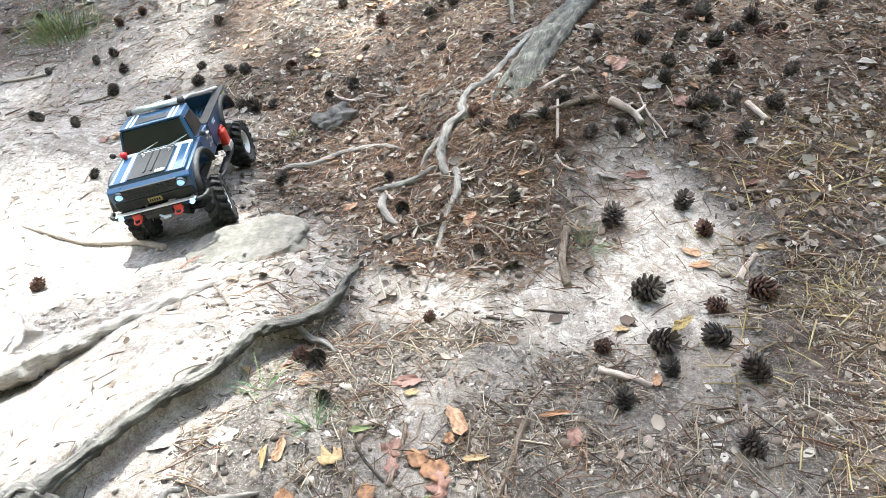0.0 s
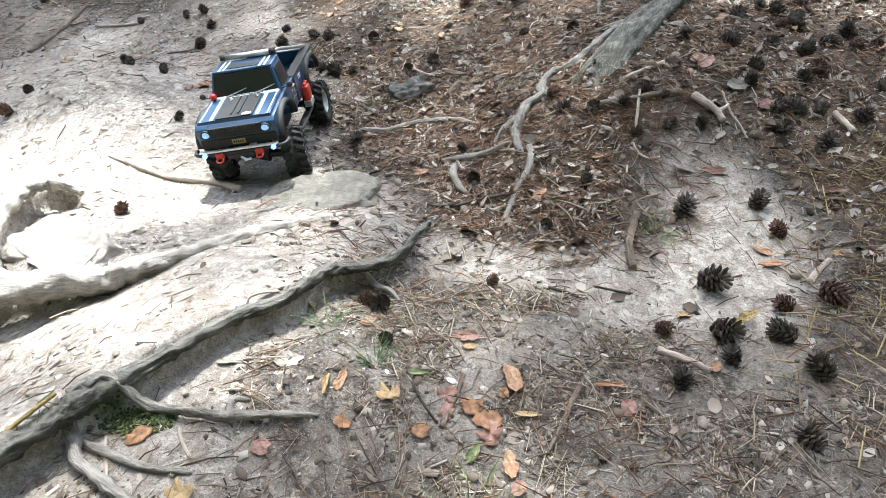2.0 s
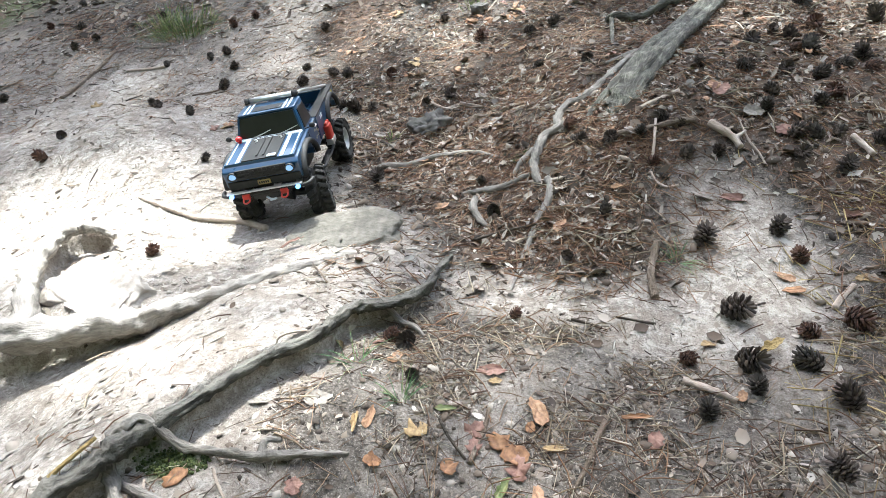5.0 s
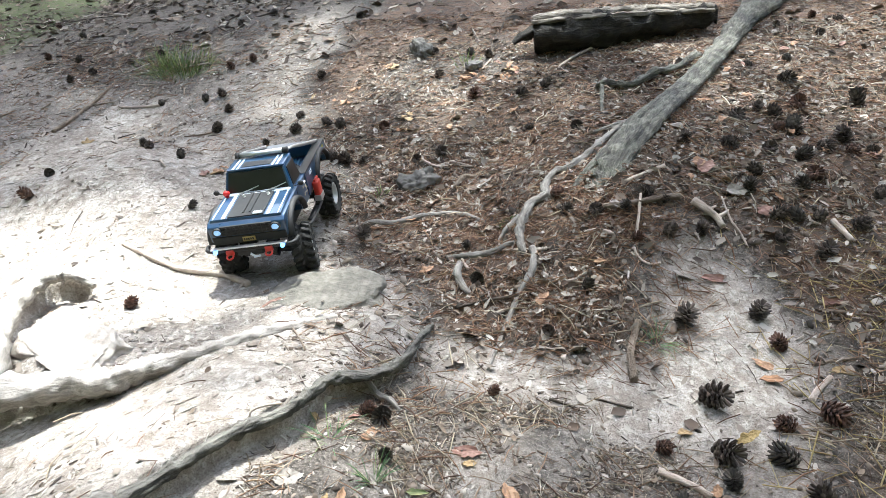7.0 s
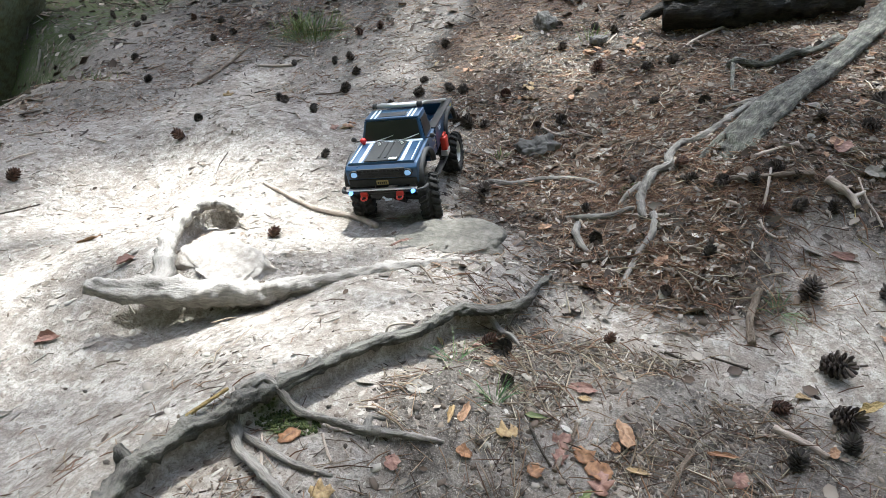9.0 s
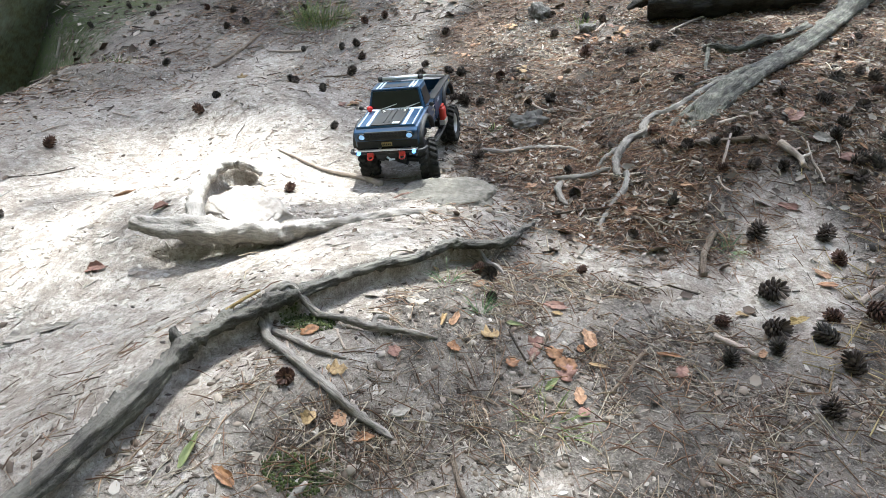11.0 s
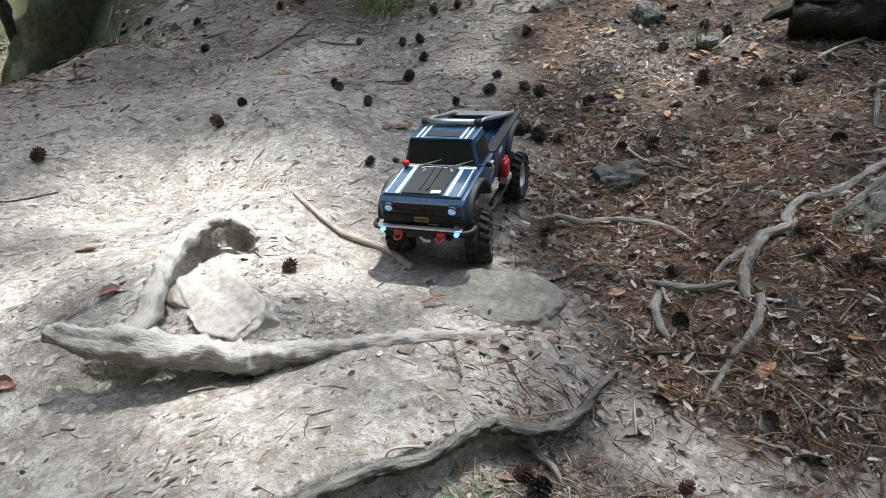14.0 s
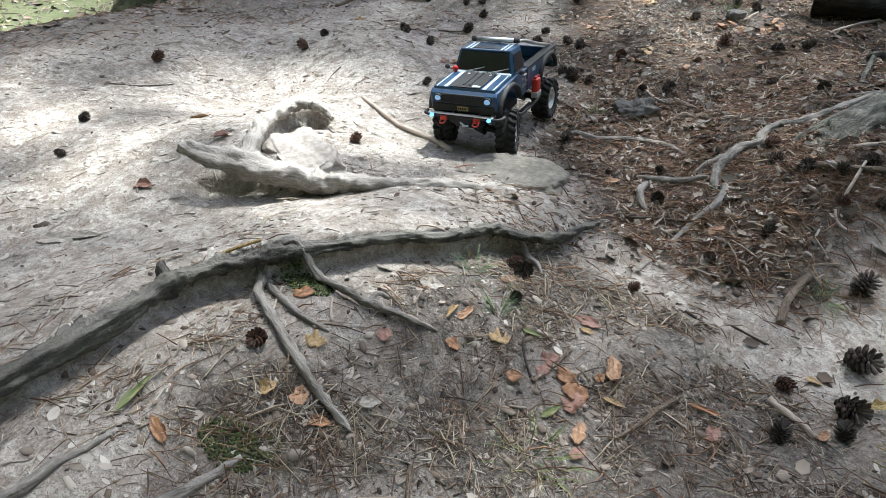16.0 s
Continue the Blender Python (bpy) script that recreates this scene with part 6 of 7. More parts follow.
def dry_leaf(x, y, length, width, mat, label, turn=None, lobes=0.0, curl=0.2, torn=0.16, name="dry_leaf", lift=0.0, category="leaf"):
    key = (mat.name, lobes > 0, name, leaf_rng.randrange(3))
    if key not in LEAF_KINDS:
        flake = name == "bark_flake"
        bm = leaf_mesh(0.04, 0.026, lobes, curl * (0.5 if flake else 1.3), len(LEAF_KINDS) + 2, 0.32 if flake else torn + 0.10, 13 if flake else 22)
        bmesh.ops.recalc_face_normals(bm, faces=bm.faces)
        me = bpy.data.meshes.new(name)
        bm.to_mesh(me)
        bm.free()
        me.materials.append(mat)
        if lobes > 0:
            me.shade_smooth()
        LEAF_KINDS[key] = me
    ob = new(name, LEAF_KINDS[key])
    e = 0.012
    gx, gy = (gz(x + e, y) - gz(x - e, y)) / (2 * e), (gz(x, y + e) - gz(x, y - e)) / (2 * e)
    up = Vector((-gx, -gy, 1)).normalized()
    tilt = Vector((0, 0, 1)).rotation_difference(up).to_matrix().to_4x4()
    a = leaf_rng.uniform(0, 360) if turn is None else turn
    wild = pose(0, 0, 0, leaf_rng.uniform(-14, 14), leaf_rng.uniform(-14, 14), a)
    ob.matrix_world = Matrix.Translation((x, y, gz(x, y) + 0.004 + lift)) @ tilt @ wild @ Matrix.Diagonal((length / 0.04, width / 0.026, (length + width) / 0.066, 1))
    return tagged(ob, label if len(label.split()) > 3 else label + " on the soil", category, "fallen leaves")


dry_leaf(0.082, 1.163, 0.040, 0.026, LEAF_PEACH, "pale orange flake of bark on a root", 60, name="bark_flake", category="bark", lift=0.004)
dry_leaf(0.059, 0.667, 0.066, 0.026, LEAF_PEACH, "large orange-brown flake of pine bark", 111, torn=0.2, name="bark_flake", category="bark", lift=0.004)
dry_leaf(0.033, 0.586, 0.042, 0.032, LEAF_ORANGE, "crumpled orange oak leaf", 15, 0.22, 0.35, 0.15)
dry_leaf(0.007, 0.603, 0.040, 0.026, LEAF_ORANGE, "crumpled orange-brown oak leaf", 150, 0.22, 0.35, 0.15)
dry_leaf(0.038, 0.564, 0.04, 0.03, LEAF_RED, "curled reddish dry leaf", 100, 0.2, 0.4)
dry_leaf(0.067, 0.523, 0.052, 0.022, LEAF_PEACH, "narrow peach-coloured dry leaf", 100)
dry_leaf(0.081, 0.49, 0.03, 0.02, LEAF_RED, "small reddish dry leaf", 70)
dry_leaf(-0.109, 0.595, 0.036, 0.030, LEAF_YELLOW, "small yellow-orange lobed leaf", 40, 0.25)
dry_leaf(-0.157, 0.531, 0.026, 0.022, LEAF_ORANGE, "small bright orange leaf", 10)
dry_leaf(-0.172, 0.733, 0.036, 0.020, LEAF_PEACH, "small orange leaf below pine cones", 80)
dry_leaf(-0.275, 0.764, 0.034, 0.014, LEAF_YELLOW, "narrow yellow-orange leaf beside the root", 140)
dry_leaf(-0.21, 0.774, 0.022, 0.018, LEAF_RED, "small reddish leaf beside the root", 20)
dry_leaf(-0.18, 0.6, 0.042, 0.014, LEAF_PEACH, "rolled peach-coloured leaf", 85, curl=0.7)
dry_leaf(-0.197, 0.587, 0.040, 0.010, LEAF_YELLOW, "narrow rolled yellow leaf", 95, curl=0.6)
dry_leaf(-0.017, 0.742, 0.046, 0.022, LEAF_RED, "flat pinkish-brown leaf", 5)
dry_leaf(-0.009, 0.72, 0.024, 0.015, LEAF_YELLOW, "small pale yellow leaf", 30)
dry_leaf(-0.057, 0.547, 0.030, 0.024, LEAF_ORANGE, "curled orange leaf beside a twig", 120, 0.2)
dry_leaf(-0.03, 0.616, 0.036, 0.026, LEAF_RED, "curled dull red leaf", 60, 0.1, 0.4)
dry_leaf(-0.027, 0.588, 0.030, 0.020, LEAF_RED, "crumpled mauve-brown leaf", 100, 0.1, 0.4)
dry_leaf(-0.077, 0.644, 0.034, 0.011, LEAF_GREEN, "narrow green leaf", 10, name="green_leaf")
dry_leaf(0.02, 0.531, 0.038, 0.014, LEAF_GREEN, "narrow bright green leaf", 70, name="green_leaf")
dry_leaf(-0.426, 0.171, 0.070, 0.012, LEAF_GREEN, "long green leaf with a brown tip", 105, name="green_leaf")
dry_leaf(-0.262, 0.618, 0.042, 0.028, LEAF_PALE, "pale papery leaf on grey soil", 30, torn=0.14)
dry_leaf(-0.292, 0.712, 0.016, 0.010, LEAF_PALE, "tiny pale leaf by the root", 20)
dry_leaf(-0.345, 0.598, 0.032, 0.012, LEAF_PALE, "pale narrow leaf in litter", 10)
dry_leaf(-0.138, 0.647, 0.030, 0.016, LEAF_PALE, "pale grey leaf fragment", 150)
dry_leaf(0.086, 0.606, 0.036, 0.018, LEAF_YELLOW, "dull yellow leaf on soil", 10)
dry_leaf(0.05, 0.64, 0.022, 0.016, LEAF_ORANGE, "small orange leaf fragment", 70)
dry_leaf(0.205, 0.68, 0.048, 0.011, LEAF_ORANGE, "narrow orange-brown leaf on sand", 10)
dry_leaf(0.225, 0.636, 0.028, 0.024, LEAF_RED, "dull reddish leaf on sand", 60)
dry_leaf(0.483, 1.017, 0.038, 0.022, LEAF_PEACH, "pale orange flake beside a twig", 150, name="bark_flake", category="bark")
dry_leaf(0.489, 0.982, 0.042, 0.018, LEAF_ORANGE, "orange flake of bark on sand", 160, name="bark_flake", category="bark")
dry_leaf(0.422, 0.838, 0.046, 0.018, STICK_YELLOW, "golden piece of split wood", 35, torn=0.2, lift=0.012)
dry_leaf(0.609, 1.011, 0.034, 0.018, LEAF_YELLOW, "small yellow-orange leaf", 5)
dry_leaf(0.635, 1.193, 0.055, 0.018, LEAF_RED, "long brown curled leaf", 175, curl=0.5)
dry_leaf(0.437, 1.241, 0.085, 0.022, LEAF_RED, "long curled strip of reddish bark", 10, curl=0.5, name="bark_flake", category="bark")
dry_leaf(0.372, 1.237, 0.06, 0.024, LEAF_PALE, "pale strip of bark on sand", 8, curl=0.4, name="bark_flake", category="bark")
dry_leaf(0.329, 1.067, 0.026, 0.018, LEAF_PALE, "small pale leaf beside a stick", 30)
dry_leaf(0.491, 0.745, 0.026, 0.022, LEAF_ORANGE, "orange leaf beside a pine cone", 110)
dry_leaf(0.483, 0.884, 0.024, 0.016, LEAF_ORANGE, "orange leaf beside a pine cone", 40)
dry_leaf(0.331, 0.847, 0.028, 0.015, LEAF_YELLOW, "yellow-green leaf beside a pine cone", 20)
dry_leaf(0.36, 0.735, 0.024, 0.016, LEAF_PEACH, "peach-coloured leaf beside a stick", 70)
dry_leaf(0.51, 1.521, 0.060, 0.030, LEAF_PALE, "large pale dry leaf on dark litter", 20, lift=0.01)
dry_leaf(0.566, 1.464, 0.030, 0.036, LEAF_RED, "pinkish-brown leaf on dark litter", 80, lift=0.008)
dry_leaf(0.607, 1.521, 0.030, 0.022, LEAF_ORANGE, "orange leaf on dark litter", 10, lift=0.008)
dry_leaf(0.447, 1.6, 0.05, 0.04, LEAF_RED, "broad pinkish-brown leaf", 60, lift=0.008)
dry_leaf(0.429, 1.618, 0.045, 0.03, LEAF_PEACH, "broad pale brown leaf", 100, lift=0.008)
dry_leaf(0.531, 2.133, 0.056, 0.024, LEAF_ORANGE, "bright orange leaf on the slope", 0, lift=0.008)
dry_leaf(-1.752, 2.188, 0.05, 0.032, LEAF_YELLOW, "yellow-orange leaf on dark soil", 20, 0.2)
dry_leaf(-0.74, 2.557, 0.055, 0.035, LEAF_ORANGE, "orange-brown leaf on needles", 60, 0.2)
dry_leaf(-0.289, 2.523, 0.06, 0.045, LEAF_ORANGE, "bright orange leaf on litter", 10, 0.2)
dry_leaf(-0.124, 2.496, 0.06, 0.04, LEAF_ORANGE, "bright orange leaf on litter", 60, 0.2)
dry_leaf(-0.215, 2.491, 0.05, 0.04, LEAF_ORANGE, "bright orange leaf on litter", 110, 0.2)
dry_leaf(-0.1, 1.921, 0.028, 0.05, LEAF_ORANGE, "narrow orange leaf on needles", 0)
dry_leaf(-0.074, 1.865, 0.036, 0.024, LEAF_RED, "reddish-brown leaf on needles", 20)
dry_leaf(-0.528, 2.182, 0.03, 0.045, LEAF_ORANGE, "orange leaf on brown needles", 30)
dry_leaf(-0.502, 2.103, 0.036, 0.03, LEAF_RED, "reddish leaf on brown needles", 80)
dry_leaf(-1.334, 1.627, 0.040, 0.02, LEAF_PALE, "pale leaf beside a cone on sand", 30)
dry_leaf(-1.039, 1.821, 0.055, 0.028, LEAF_RED, "brown dry leaf on sand", 100)
dry_leaf(-1, 1.835, 0.05, 0.028, LEAF_YELLOW, "curled yellow-brown leaf on sand", 30)
dry_leaf(-1.256, 0.919, 0.075, 0.026, LEAF_PEACH, "torn pale orange leaf on sand", 15, torn=0.25)
dry_leaf(-0.992, 0.366, 0.085, 0.034, LEAF_PALE, "large pale leaf flat on sand", 55)
dry_leaf(-0.953, 0.398, 0.06, 0.022, LEAF_PALE, "pale narrow leaf on sand", 40)
dry_leaf(-1.003, 0.797, 0.05, 0.026, LEAF_RED, "faded pink leaf on sand", 60)
dry_leaf(-1.018, 0.578, 0.05, 0.026, LEAF_RED, "faded reddish leaf on sand", 20)
dry_leaf(-0.393, 0.451, 0.034, 0.026, LEAF_ORANGE, "orange leaf in a fork of roots", 45, 0.2)
dry_leaf(-0.309, 0.388, 0.034, 0.026, LEAF_YELLOW, "dull yellow leaf beside a root", 20, 0.2)
dry_leaf(-0.306, 0.288, 0.026, 0.022, LEAF_YELLOW, "small yellow leaf in needle litter", 70)
dry_leaf(-0.267, 0.31, 0.034, 0.024, LEAF_PEACH, "peach-coloured leaf in needle litter", 110)
dry_leaf(-0.225, 0.301, 0.038, 0.02, LEAF_ORANGE, "orange-brown leaf in needle litter", 20)
dry_leaf(-0.362, 0.156, 0.044, 0.018, LEAF_ORANGE, "curled orange leaf near a root", 160, curl=0.5)
dry_leaf(-0.19, 0.371, 0.034, 0.020, LEAF_PALE, "pale bluish-grey leaf", 60)
dry_leaf(-0.243, 0.468, 0.026, 0.022, LEAF_RED, "small pinkish leaf in litter", 100)
dry_leaf(-0.453, 1.748, 0.05, 0.024, LEAF_PALE, "pale leaf among needles", 20)
dry_leaf(-0.107, 1.727, 0.05, 0.035, LEAF_PALE, "grey curled leaf beside knobbly wood", 10, lift=0.006)
dry_leaf(-0.298, 1.578, 0.05, 0.026, LEAF_PEACH, "pale brown leaf on a thin root", 160, lift=0.008)
dry_leaf(-0.118, 1.188, 0.045, 0.024, LEAF_PALE, "pale peach leaf on sand", 70)
dry_leaf(-0.009, 1.142, 0.042, 0.018, LEAF_PALE, "white papery leaf below a twig", 10)
dry_leaf(-0.188, 1.247, 0.05, 0.018, LEAF_PALE, "pale strip of leaf on sand", 0)
dry_leaf(-0.388, 1.479, 0.03, 0.016, LEAF_ORANGE, "small orange leaf beside a cone", 20)
dry_leaf(-0.575, 1.244, 0.035, 0.008, LEAF_RED, "narrow reddish leaf by a stone", 40)
dry_leaf(-0.481, 1.078, 0.055, 0.012, LEAF_RED, "narrow brown leaf leaning on a stone", 50, lift=0.01)

# small drifts of leaves up the slope, and single faded ones on the needles
drift = random.Random(91)
for cx, cy, n in ((-0.30, 2.54, 4), (-0.12, 2.53, 4), (-0.45, 2.21, 3), (-0.43, 2.11, 2), (-0.65, 2.73, 4), (-0.765, 2.42, 3), (-0.96, 2.54, 2), (-0.09, 2.25, 3), (-1.02, 1.86, 2)):
    for _ in range(n):
        mat, tone = drift.choice(((LEAF_ORANGE, "orange-brown"), (LEAF_PEACH, "pale orange"), (LEAF_YELLOW, "yellow-brown"), (LEAF_ORANGE, "orange-brown")))
        ln = drift.uniform(0.026, 0.048)
        dry_leaf(cx + drift.uniform(-0.05, 0.05), cy + drift.uniform(-0.04, 0.04), ln, ln * drift.uniform(0.45, 0.75), mat, tone + " dry leaf in a small drift", None, 0.2, 0.35, lift=drift.uniform(0.002, 0.008))
faded = 0
while faded < 46:
    x, y = drift.uniform(-0.5, 1.05), drift.uniform(1.2, 2.7)
    if float(litter(np.array([x]), np.array([y]))[0]) < 0.5:
        continue
    mat, tone = drift.choice(((LEAF_PALE, "pale grey"), (LEAF_PALE, "pale grey"), (LEAF_RED, "dull brown"), (LEAF_PEACH, "pale tan")))
    ln = drift.uniform(0.022, 0.044)
    dry_leaf(x, y, ln, ln * drift.uniform(0.4, 0.7), mat, tone + " dry leaf lying on needle litter", None, 0.15, 0.4, lift=drift.uniform(0.004, 0.009))
    faded += 1

# ---- litter: needles, chips, crumbs and leaf scraps ----
def scatter(rng, count, weight, x0=-2.7, x1=1.35, y0=-0.08, y1=3.4):
    """Places drawn by a weight over the ground."""
    xs, ys = [], []
    have = 0
    while have < count:
        x, y = rng.uniform(x0, x1, count), rng.uniform(y0, y1, count)
        keep = rng.uniform(size=count) < weight(x, y)
        xs.append(x[keep])
        ys.append(y[keep])
        have += int(keep.sum())
    return np.concatenate(xs)[:count], np.concatenate(ys)[:count]


def needle_weight(x, y):
    return (0.02 + 0.98 * litter(x, y)) * (0.25 + 0.75 * clumps(x, y, 0.16, 40)) * (1 - 0.7 * smooth(-0.4, -0.8, x) * smooth(1.0, 1.4, y))


def chip_weight(x, y):
    return (0.06 + 0.94 * litter(x, y)) * (0.3 + 0.7 * clumps(x, y, 0.12, 44))


def sand_weight(x, y):
    return (1.02 - litter(x, y)) * (0.3 + 0.7 * clumps(x, y, 0.14, 48))


def bare_weight(x, y):
    return sand_weight(x, y) * smooth(-0.2, -0.6, x)


def leaf_weight(x, y):
    return (0.05 + 0.95 * litter(x, y) ** 1.5) * smooth(0.2, 1.0, y + 0.3 * x) * (0.3 + 0.7 * clumps(x, y, 0.2, 52))


NEEDLE = [(-0.5, -0.5, 0), (-0.5, 0.5, 0), (-0.5, 0, 0.9), (0.0, -0.42, 1.6), (0.0, 0.58, 1.6), (0.0, 0.08, 2.6), (0.5, -0.3, 0), (0.5, 0.3, 0), (0.5, 0, 0.6)]
NEEDLE_FACES = [(0, 1, 4, 3), (1, 2, 5, 4), (2, 0, 3, 5), (3, 4, 7, 6), (4, 5, 8, 7), (5, 3, 6, 8)]
SLIVER = [(-0.5, -0.5, 0), (-0.5, 0.5, 0), (-0.5, 0, 0.9), (0.5, -0.4, 0.1), (0.5, 0.4, 0.1), (0.5, 0, 0.8)]
SLIVER_FACES = [(0, 1, 4, 3), (1, 2, 5, 4), (2, 0, 3, 5)]
NEEDLE_BENT = [(x, y + 3.6 * (0.25 - x * x), z) for x, y, z in NEEDLE]
CHIP = [(-0.5, -0.35, 0), (0.1, -0.5, 0.1), (0.5, 0.05, 0), (0.15, 0.45, 0.12), (-0.42, 0.38, 0), (-0.46, -0.3, 0.55), (0.1, -0.45, 0.9), (0.44, 0.04, 0.6), (0.14, 0.4, 1.0), (-0.38, 0.33, 0.5)]
CHIP_FACES = [(5, 6, 7, 8, 9), (0, 1, 6, 5), (1, 2, 7, 6), (2, 3, 8, 7), (3, 4, 9, 8), (4, 0, 5, 9)]
CRUMB = [(-0.5, 0, 0.1), (0, -0.5, 0), (0.5, 0.1, 0.05), (0.05, 0.5, 0), (0.0, 0.05, 0.55), (-0.1, 0, -0.3)]
CRUMB_FACES = [(0, 1, 4), (1, 2, 4), (2, 3, 4), (3, 0, 4), (1, 0, 5), (2, 1, 5), (3, 2, 5), (0, 3, 5)]
SCRAP = [(-0.5, 0, 0.05), (-0.2, -0.4, 0.25), (0.2, -0.45, 0.1), (0.5, -0.05, 0.3), (0.25, 0.42, 0.15), (-0.22, 0.38, 0.35), (-0.15, 0, 0.02), (0.2, 0, 0.05)]
SCRAP_FACES = [(0, 1, 6), (1, 2, 7, 6), (2, 3, 7), (3, 4, 7), (4, 5, 6, 7), (5, 0, 6)]

HILL_SHARDS = grainy("hill_shards", [(0.055, 0.042, 0.032), (0.14, 0.110, 0.086), (0.32, 0.275, 0.23), (0.54, 0.50, 0.445)], 60, 0.8, relief=0.3, island=True)
STICK_CHIPS = grainy("dark_bark", [(0.03, 0.023, 0.018), (0.07, 0.052, 0.039), (0.14, 0.105, 0.08), (0.26, 0.215, 0.175)], 70, 0.85, relief=0.3, island=True)
SAND_BITS = grainy("sand_bits", [(0.11, 0.088, 0.068), (0.22, 0.182, 0.15), (0.33, 0.29, 0.25), (0.44, 0.40, 0.355)], 70, 0.85, relief=0.3, island=True)
rng = np.random.default_rng(101)


def strew(name, template, faces, count, weight, size, ratio, thick, tilt, mat, label, category, lift=0.001, area=()):
    """size: (mean, least, most) lengths; ratio: width to length; thick: thickness to width."""
    x, y = scatter(rng, count, weight, *area)
    n = len(x)
    s = rng.gamma(3.0, size[0] / 3.0, n).clip(size[1], size[2])
    w = s * rng.uniform(ratio[0], ratio[1], n)
    return cells(name, template, faces, lie(rng, x, y, s, w, tilt, lift, w * rng.uniform(thick[0], thick[1], n)), mat, label, category)


def hill_weight(x, y):
    return litter(x, y) ** 1.3 * (0.35 + 0.65 * clumps(x, y, 0.18, 56))


for bent, faces, count in ((SLIVER, SLIVER_FACES, 10000), (NEEDLE_BENT, NEEDLE_FACES, 6000)):
    x, y = scatter(rng, count, needle_weight)
    n = len(x)
    cells("pine_needles", bent, faces, lie(rng, x, y, rng.uniform(0.014, 0.055, n), rng.uniform(0.0007, 0.0013, n), 0.13, 0.002, rng.uniform(0.0009, 0.0022, n)), NEEDLES,
          "dry brown pine needles strewn over the soil", "needles")
x, y = scatter(rng, 12000, hill_weight)
n = len(x)
cells("pine_needles", NEEDLE_BENT, NEEDLE_FACES, lie(rng, x, y, rng.uniform(0.02, 0.06, n), rng.uniform(0.0009, 0.0015, n), 0.22, 0.006, rng.uniform(0.001, 0.0025, n)), NEEDLES_RED,
      "thick layer of reddish-brown pine needles under the trees", "needles")
strew("wood_slivers", SLIVER, SLIVER_FACES, 5000, sand_weight, (0.009, 0.003, 0.030), (0.07, 0.18), (0.4, 0.8), 0.12, SAND_BITS, "short brown slivers of needles and bark on sand", "slivers")
strew("pale_slivers", SLIVER, SLIVER_FACES, 6000, sand_weight, (0.011, 0.004, 0.034), (0.06, 0.18), (0.4, 0.8), 0.12, PALE_CHIPS, "short pale slivers of dry grass on sand", "slivers")
strew("bark_chips", CHIP, CHIP_FACES, 17000, chip_weight, (0.008, 0.0025, 0.026), (0.30, 0.75), (0.15, 0.35), 0.4, CHIPS, "small brown and grey chips of bark and wood", "bark chips")
strew("leaf_shards", CHIP, CHIP_FACES, 4500, bare_weight, (0.010, 0.004, 0.034), (0.25, 0.6), (0.12, 0.3), 0.2, PALE_CHIPS, "pale dusty shards of leaves and bark on sand", "leaf shards")
strew("leaf_scraps", SCRAP, SCRAP_FACES, 6500, sand_weight, (0.011, 0.003, 0.034), (0.3, 0.75), (0.08, 0.25), 0.13, SAND_BITS, "faded flat scraps of leaves on the sand", "leaf scraps", 0.0005)
strew("leaf_scraps", SCRAP, SCRAP_FACES, 5000, sand_weight, (0.012, 0.004, 0.036), (0.3, 0.75), (0.08, 0.25), 0.13, PALE_CHIPS, "pale dusty scraps of leaves on the sand", "leaf scraps", 0.0005)
strew("soil_crumbs", CRUMB, CRUMB_FACES, 2500, sand_weight, (0.003, 0.0015, 0.007), (0.5, 0.9), (0.6, 0.9), 0.3, SAND_BITS, "dark crumbs of soil and bark on the sand", "soil crumbs", 0.0)
strew("sand_lumps", CRUMB, CRUMB_FACES, 5000, bare_weight, (0.003, 0.0012, 0.007), (0.5, 0.95), (0.4, 0.7), 0.3, STONE, "small lumps of dry pale sand", "sand", 0.0)
strew("leaf_litter", SCRAP, SCRAP_FACES, 7500, leaf_weight, (0.0115, 0.005, 0.040), (0.35, 0.8), (0.4, 1.0), 0.35, LEAF_LITTER, "dry curled brown and grey leaf litter", "leaf litter", 0.003)


def far_weight(x, y):
    return (0.35 + 0.65 * clumps(x, y, 0.3, 64)) * smooth(-2.2, -2.8, x)


def back_weight(x, y):
    return 0.3 + 0.7 * clumps(x, y, 0.3, 66)


def hollow_weight(x, y):
    return blob(x, y, -0.839, 0.912, 0.13, 0.14) + 0.5 * blob(x, y, -0.671, 0.92, 0.15, 0.06)


strew("leaf_litter", SCRAP, SCRAP_FACES, 7000, far_weight, (0.028, 0.01, 0.08), (0.35, 0.8), (0.4, 1.0), 0.4, LEAF_LITTER, "dull dead leaves under the far trees", "leaf litter", 0.003, (-6.0, -2.2, 0.0, 5.0))
strew("wood_slivers", SLIVER, SLIVER_FACES, 5000, far_weight, (0.05, 0.015, 0.14), (0.05, 0.12), (0.5, 0.9), 0.2, CHIPS, "dark broken twigs under the far trees", "slivers", 0.003, (-6.0, -2.2, 0.0, 5.0))
strew("leaf_litter", SCRAP, SCRAP_FACES, 8000, back_weight, (0.03, 0.01, 0.08), (0.35, 0.8), (0.4, 1.0), 0.4, LEAF_LITTER, "dead leaves on the ground behind the log", "leaf litter", 0.003, (-2.4, 3.0, 2.9, 6.5))
strew("wood_slivers", SLIVER, SLIVER_FACES, 4000, back_weight, (0.05, 0.015, 0.14), (0.05, 0.12), (0.5, 0.9), 0.2, CHIPS, "broken twigs on the ground behind the log", "slivers", 0.003, (-2.4, 3.0, 2.9, 6.5))
